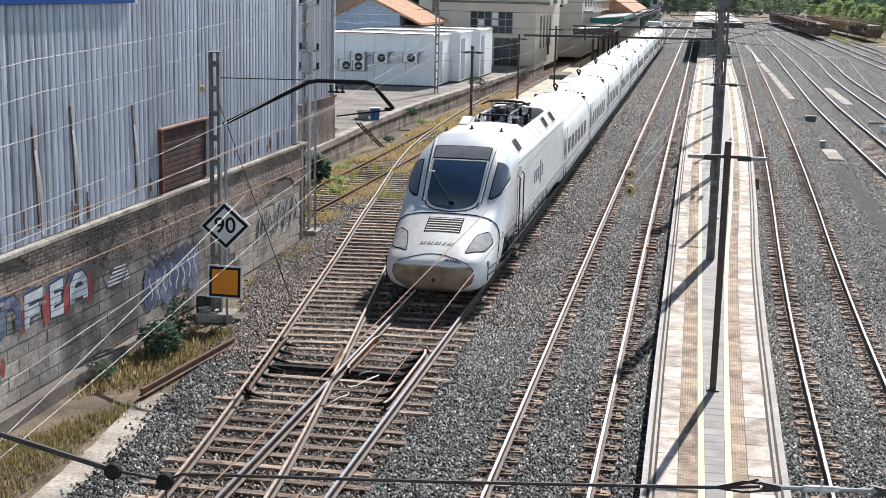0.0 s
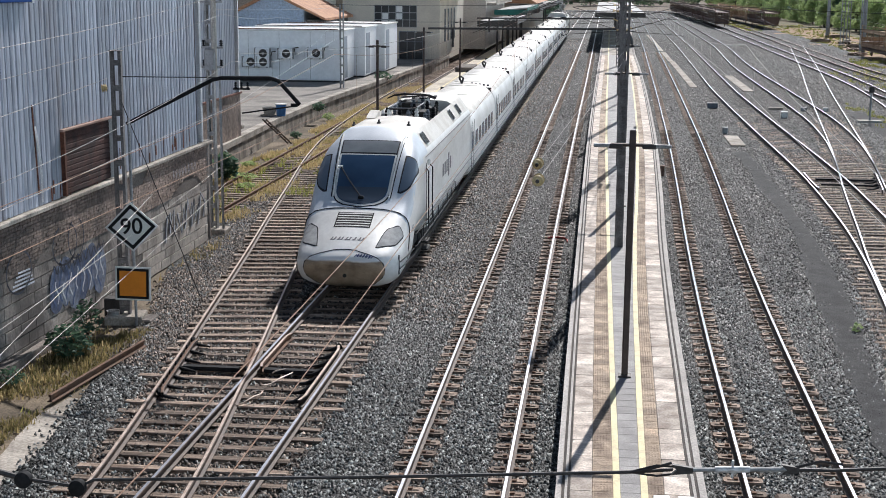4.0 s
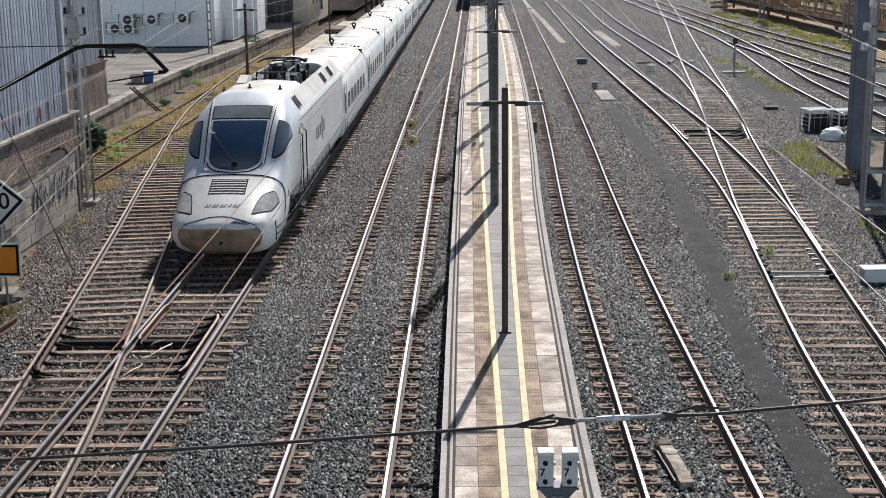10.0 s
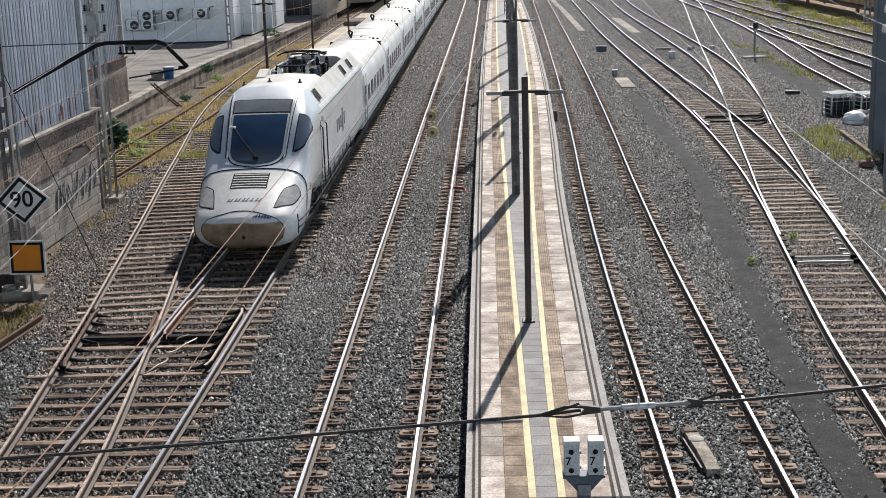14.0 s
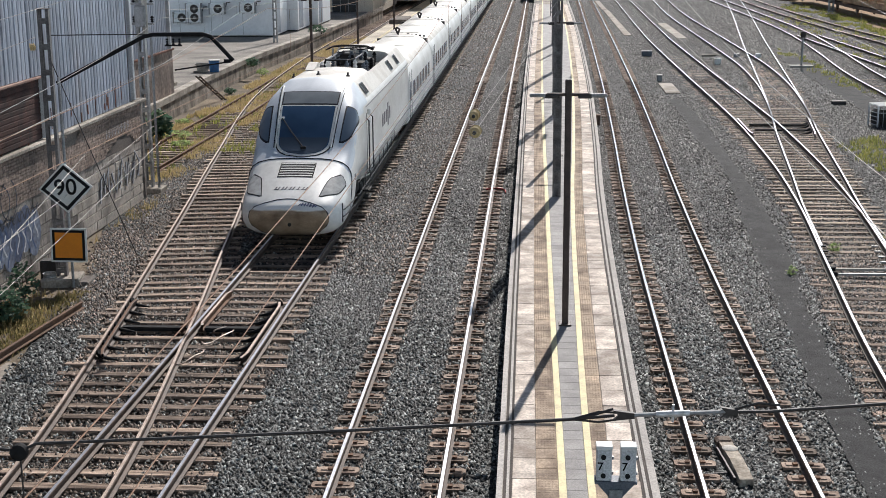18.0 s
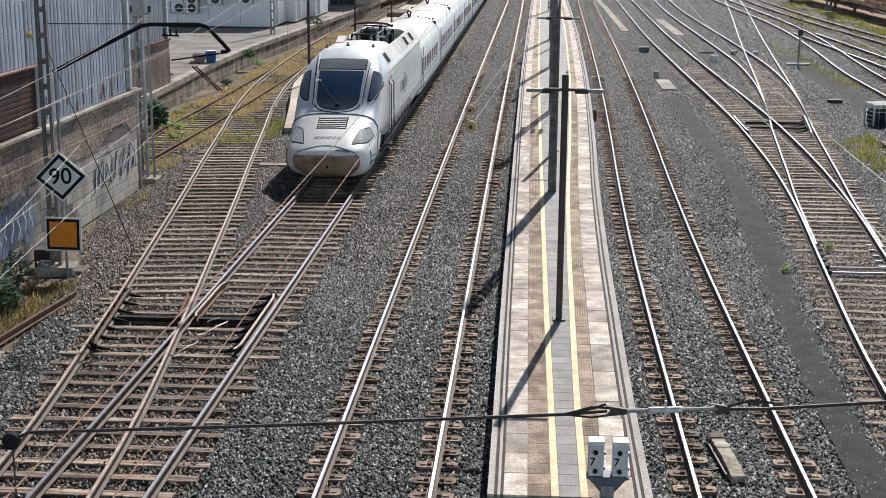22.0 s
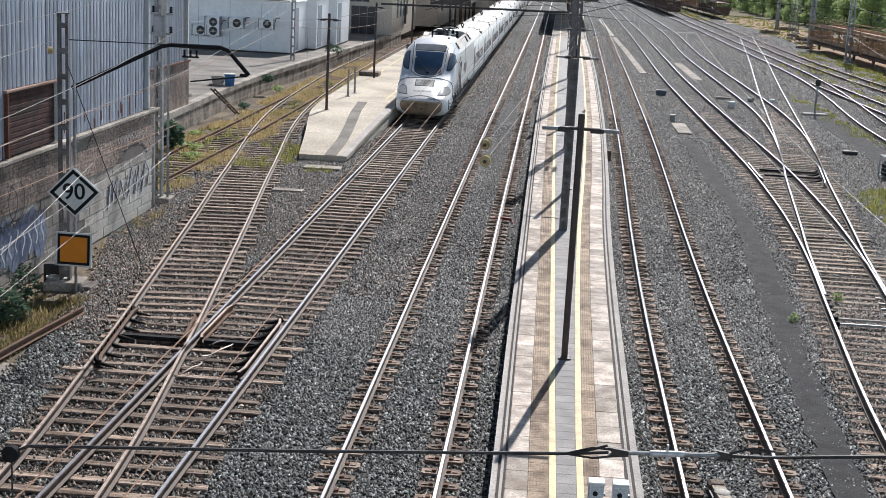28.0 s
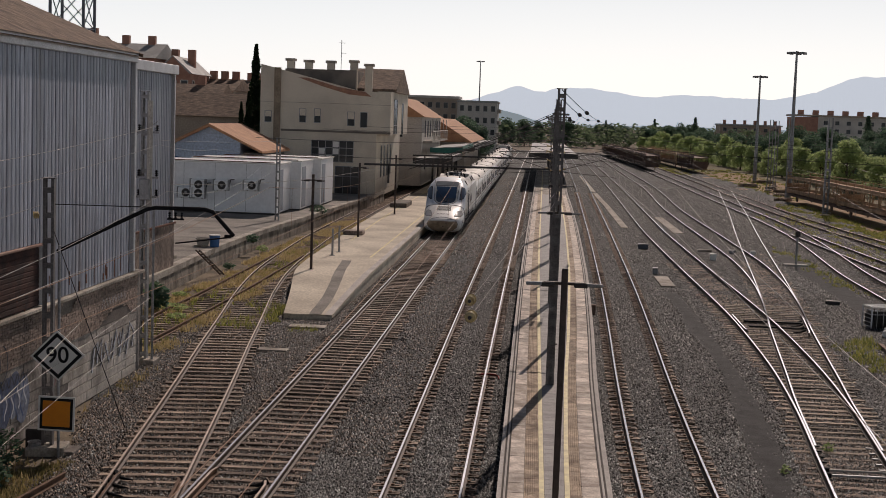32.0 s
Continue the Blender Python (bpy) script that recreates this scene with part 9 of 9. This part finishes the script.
def build_plants():
    light = [tree_mesh("light", k) for k in (1, 2, 3)]
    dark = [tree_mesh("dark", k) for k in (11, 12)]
    r = random.Random(3)
    def plant(pair, x, y, s, label, group, z=0.0):
        t = thing("tree", label, "tree", pose(x, y, z, 0, 0, r.uniform(0, 360)), group=group)
        t.scale = (s, s, s * r.uniform(0.9, 1.1))
        part("trunk", pair[0], None, t)
        part("crown", pair[1], None, t)
    row = [(110, 44), (150, 45), (193, 48.5), (238, 46.5), (293, 44.5), (381, 41), (470, 37)]
    y = 120
    while y < 470:
        plant(light[r.randrange(3)], along(row, y) + r.uniform(-1.5, 1.5), y, r.uniform(0.7, 1.02), "bright green young deciduous tree beside the yard", "trees along the yard", -0.2)
        if r.random() < 0.8:
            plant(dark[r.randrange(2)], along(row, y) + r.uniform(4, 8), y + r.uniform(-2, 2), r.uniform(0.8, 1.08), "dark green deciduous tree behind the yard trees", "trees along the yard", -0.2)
        y += r.uniform(4.5, 6.5) if y < 260 else r.uniform(7, 10)
    for k in range(46):
        y = r.uniform(230, 640)
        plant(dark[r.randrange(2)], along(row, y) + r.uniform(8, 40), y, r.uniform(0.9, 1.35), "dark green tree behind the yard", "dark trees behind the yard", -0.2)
    for k in range(30):
        y = r.uniform(480, 720)
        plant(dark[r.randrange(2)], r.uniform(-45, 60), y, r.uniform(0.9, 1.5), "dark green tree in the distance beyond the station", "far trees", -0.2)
    for x, y, s in ((-15, 300, 1.2), (-17, 315, 1.3), (-14, 330, 1.1), (-16, 285, 1.0)):
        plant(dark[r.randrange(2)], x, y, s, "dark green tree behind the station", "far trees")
    # the woods beyond the station, as one mass
    g = np.random.default_rng(77)
    pts = []
    for k in range(330):
        y = g.uniform(500, 980)
        x, h, w = g.uniform(-0.32, 0.30) * y + 12, g.uniform(5, 10), g.uniform(3.5, 6.5)
        for _ in range(95):
            d = g.normal(size=3)
            d /= np.linalg.norm(d)
            f = g.uniform(0.55, 1.05)
            pts.append((x + d[0] * w * f, y + d[1] * w * f, max(0.2, h * (0.48 + 0.55 * d[2] * f))))
    single("far_woods", leaves(pts, 1.0, 78), LEAF_FAR, "hazy green woods in the distance beyond the station", "woods", kind="stuff", recalc=False)
    cy = tree_mesh("cypress", 5)
    for x, y, s in ((-28.9, 136, 1.34), (-29.9, 137.5, 0.9), (-31.0, 139, 0.8)):
        t = thing("cypress", "tall slender dark cypress tree", "tree", pose(x, y, 0.86), group="cypresses")
        t.scale = (s * 0.62, s * 0.62, s)
        part("trunk", cy[0], None, t)
        part("crown", cy[1], None, t)
    fir = tree_mesh("fir", 8)
    for x, y, s in ((96, 400, 1.42), (103, 410, 1.1), (60, 520, 1.3), (48, 560, 1.2), (30, 600, 1.1)):
        t = thing("fir_tree", "dark pointed conifer behind the yard", "tree", pose(x, y, 0), group="conifers")
        t.scale = (s, s, s)
        part("trunk", fir[0], None, t)
        part("crown", fir[1], None, t)
    # bushes
    def bush(x, y, z, w, h, n, size, m, label, seed):
        g = np.random.default_rng(seed)
        b = thing("bush", label, "bush", (x, y, z))
        pts = []
        for _ in range(n):
            d = g.normal(size=3)
            d /= np.linalg.norm(d)
            pts.append((d[0] * w * g.uniform(0.4, 1), d[1] * w * g.uniform(0.4, 1), max(0.03, h * (0.5 + 0.5 * d[2] * g.uniform(0.4, 1)))))
        part("leaves", leaves(pts, size, seed), m, b, recalc=False)
        for k in range(5):
            a = k * 1.26
            part("stem", Build().tube([(0, 0, -0.03), (w * 0.5 * math.cos(a), w * 0.5 * math.sin(a), h * 0.7)], 0.012, 5, 0.004), BARK, b)
    bush(-11.95, 28.5, GZ, 0.55, 0.85, 420, 0.075, LEAF_DARK, "leafy green bush at the foot of the wall", 1)
    bush(-12.25, 30.4, GZ, 0.4, 1.0, 300, 0.06, LEAF_DARK, "leafy green bush at the foot of the wall", 2)
    bush(-15.9, 55.6, GZ, 0.55, 1.4, 190, 0.18, LEAF_DARK, "large-leaved dark green plant beside the siding", 3)
    bush(-12.35, 26.3, GZ, 0.35, 0.45, 160, 0.05, LEAF_DARK, "small green weed at the foot of the wall", 4)
    bush(-16.9, 104, 0.6, 0.8, 0.8, 260, 0.1, LEAF_DARK, "green weeds growing over the dock edge", 6)
    bush(-16.95, 80, 0.5, 0.5, 0.6, 180, 0.09, LEAF_DARK, "green weeds growing over the dock edge", 7)
    for k, (x, y, w, h, m) in enumerate(((-16.7, 72.5, 0.4, 0.35, LEAF_DARK), (-16.8, 82, 0.45, 0.5, LEAF_LIGHT), (-16.2, 60.5, 0.4, 0.3, LEAF_LIGHT), (-15.3, 56.4, 0.7, 0.35, LEAF_LIGHT),
                                         (-14.6, 54.2, 0.5, 0.25, LEAF_LIGHT))):
        bush(x, y, GZ, w, h, 240, 0.06, m, "scrubby green weeds at the foot of the dock", 40 + k)
    bush(6.55, 33.5, GZ, 0.16, 0.3, 60, 0.05, LEAF_LIGHT, "small bright weed on the ballast", 8)
    bush(8.2, 36.2, GZ, 0.2, 0.3, 60, 0.05, LEAF_LIGHT, "small bright weed on the ballast", 9)
    grass("dry_grass", "tall dry yellow grass between the siding and the dock", [(-16.6, -13.4, 46, 112, 1.0, 0.005), (-16.4, -12.8, 46, 64, 0.8), (-12.6, -11.5, 13, 31, 0.25), (-12.7, -12.2, 33, 43, 0.1)], 54000, 4, 0.05, 0.24, GRASS_DRY)
    grass("dry_grass", "short trampled straw and weeds along the wall's foot", [(-12.55, -10.9, 12, 31, 1.0), (-12.7, -12.1, 33, 42, 0.3)], 17000, 14, 0.04, 0.16, GRASS_MIXED)
    grass("green_grass", "green weeds in patches on the stone bed", [(12.3, 14.3, 48, 57, 1.0), (-11.0, -10.3, 54.2, 58.5, 1.6), (-9.6, -8.6, 52.0, 53.0, 0.8), (11.6, 13.0, 38, 44, 0.6), (22, 31, 85, 140, 0.10), (9.3, 9.9, 37.5, 40, 1.0), (-12.6, -10.6, 52, 60, 0.5), (-16.5, -13.3, 46, 90, 0.2), (-12.6, -11.3, 14, 31, 0.2), (17, 18.3, 70, 100, 0.3), (27.5, 31.5, 110, 160, 0.25), (31.5, 41, 170, 290, 0.06), (25.5, 29, 250, 320, 0.15)], 42000, 9, 0.06, 0.28, GRASS_GREEN)


def build_distance():
    # rows of car-transporter wagons
    for i in range(3):
        wagon("rust-brown double-deck car transporter wagon standing empty", 33.6 - 0.02 * (100 + 26 * i - 100), 104 + 25.6 * i, 1.5, WAGON_RUST, "near wagons")
    for i in range(5):
        wagon("dark rusty car transporter wagon in a long row", 22.4 - 0.02 * 26 * i, 276 + 26 * i, 1.0, WAGON_DARK, "far wagons")
    for i in range(4):
        wagon("rust-brown car transporter wagon standing in the far yard", 31.2 - 0.03 * 26 * i, 273 + 26 * i, 1.5, WAGON_RUST if i else WAGON_DARK, "far wagons")
    b = Build()
    b.grid([[(x + 0.8 * noise.noise((x, y * 0.1, 2)), y, GZ + 0.02) for x in (29.5, 32, 36, 41)] for y in [96 + 6 * i for i in range(30)]])
    single("bare_ground", b, material("orange_earth", (0.33, 0.20, 0.11), (0.24, 0.17, 0.10), 0.95, scale=0.25, fine=8, bump=0.4), "bare orange earth along the wagons", "ground", kind="structure", recalc=False)
    b = Build()
    b.grid([[(x + 0.9 * noise.noise((x, y * 0.1, 5)), y, GZ + 0.006 + 0.004 * (k % 2)) for k, x in enumerate((28.5, 34, 40, 50, 75))] for y in [88 + 8 * i for i in range(50)]])
    single("grass_verge", b, material("weedy_verge", (0.085, 0.095, 0.038), (0.17, 0.12, 0.065), 0.95, scale=0.35, fine=6, bump=0.5, spread=0.4), "weedy green and brown verge behind the yard tracks", "verge", kind="structure", recalc=False)
    a = thing("apartment_block", "long pale apartment block with red brick end and chimneys", "apartment block")
    part("wall", Build().span(106, 520, 0, 170, 534, 14.6), PALE_WALL, a)
    part("wall", Build().span(97, 519.5, 0, 106, 534, 14.3), BRICK_RED, a)
    part("roof", Build().span(96.5, 519, 14.6, 171, 534.5, 15.2), BROWN_WALL, a)
    for k in range(12):
        part("chimney", Build().span(99 + 5.6 * k, 522, 15.2, 101 + 5.6 * k, 524, 17.0), BRICK_RED, a)
    for i in range(14):
        for j in range(4):
            window(a, 109 + 4.3 * i, 520, 3 + 3.1 * j, 1.5, 1.5)
    c = thing("apartment_block", "low brown apartment block among the trees", "apartment block")
    part("wall", Build().span(72, 540, 0, 96, 552, 10.2), BROWN_WALL, c)
    part("roof", Build().span(71.5, 539.5, 10.2, 96.5, 552.5, 10.8), CANOPY_TOP, c)
    for i in range(6):
        for j in range(3):
            window(c, 74 + 4 * i, 540, 2.6 + 3 * j, 1.4, 1.4)
        part("chimney", Build().span(73.5 + 4 * i, 542, 10.8, 74.6 + 4 * i, 543, 12.4), BRICK_RED, c)
    # hills: a plain far backdrop, its blue haze painted on as a glow
    haze = bpy.data.materials.new("far_hills_haze_glow")
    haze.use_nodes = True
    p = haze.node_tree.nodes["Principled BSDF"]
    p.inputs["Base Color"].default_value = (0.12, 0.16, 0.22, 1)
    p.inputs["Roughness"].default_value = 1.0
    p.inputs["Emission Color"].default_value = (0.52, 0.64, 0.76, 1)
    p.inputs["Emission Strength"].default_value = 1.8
    ridge = [(-1600, 60), (-700, 55), (-400, 60), (-252, 76), (-158, 103), (-75, 130), (20, 113), (57, 129), (197, 128), (365, 108), (476, 119), (624, 116), (790, 116), (898, 138),
             (970, 165), (1040, 193), (1127, 199), (1300, 210), (1700, 160), (2600, 120)]
    b = Build()
    rows = [[], []]
    x = -1600
    while x <= 2600:
        h = along(ridge, x) + 5 * noise.noise((x * 0.02, 0, 0)) + 2 * noise.noise((x * 0.08, 1, 0))
        rows[0].append((x, 4500, -40)), rows[1].append((x, 4560, h))
        x += 12
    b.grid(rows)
    single("backdrop_hills", b, haze, "mountain ridge on the horizon, painted a glowing hazy blue", "mountains", kind="structure", recalc=False)
    # the nearer rise glows more weakly, its haze painted the same way
    near = bpy.data.materials.new("near_hills_haze_glow")
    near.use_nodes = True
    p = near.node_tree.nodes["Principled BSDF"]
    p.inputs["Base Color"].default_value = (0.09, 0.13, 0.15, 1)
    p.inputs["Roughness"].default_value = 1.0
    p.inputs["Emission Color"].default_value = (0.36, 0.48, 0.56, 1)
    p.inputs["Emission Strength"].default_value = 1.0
    b = Build()
    ridge = [(-900, 40), (-230, 58), (-120, 52), (-60, 38), (0, 16), (80, 8), (400, 12), (900, 14), (1800, 20)]
    rows = [[], []]
    x = -900
    while x <= 1800:
        rows[0].append((x, 3600, -30)), rows[1].append((x, 3620, 8.4 + (along(ridge, x) - 8) * 0.8 + 1.5 * noise.noise((x * 0.05, 0, 4))))
        x += 12
    b.grid(rows)
    single("backdrop_plain", b, near, "wooded rise before the mountains, glowing with painted haze", "hills", kind="structure", recalc=False)


for k, (x, y, a) in enumerate(((32.3, 207, 10), (35.2, 203, 70), (37.6, 224, 20), (32.6, 182, 80), (34.3, 190, 15), (31.0, 170, 60))):
    timber_pile(x, y, a, k, 3 - k % 2)
dwarf_signal()
point_machine()
yard_things()
build_plants()
build_distance()


# ---------------------------------------------------------------- what moves: the train draws back from the bridge

# seconds, metres by which the train has drawn back
DRAWN = [(0, 0), (15.5, 0), (16.5, 0.12), (17.5, 0.52), (18, 0.89), (18.5, 1.38), (19, 1.93), (19.5, 2.72), (20, 3.7), (20.5, 4.8),
         (21, 5.93), (21.5, 7.15), (22, 8.5), (22.5, 9.97), (23, 11.48), (23.5, 13.17), (24, 15.1), (24.5, 17.03), (25, 19.1), (25.5, 21.33),
         (26.5, 26.5), (27.5, 32.03), (28, 35.15), (28.5, 38.6), (29, 41.95), (29.5, 45.25), (30, 48.55), (30.5, 51.88), (31, 55.3), (31.5, 58.85),
         (32, 62.5)]


def motions():
    for car, d, turn in TRAIN:
        walk(car, [(t, pose(along(T1_LINE, NOSE_Y + d + s) - 0.09, NOSE_Y + d + s, 0, 0, 0, turn)) for t, s in DRAWN])


motions()
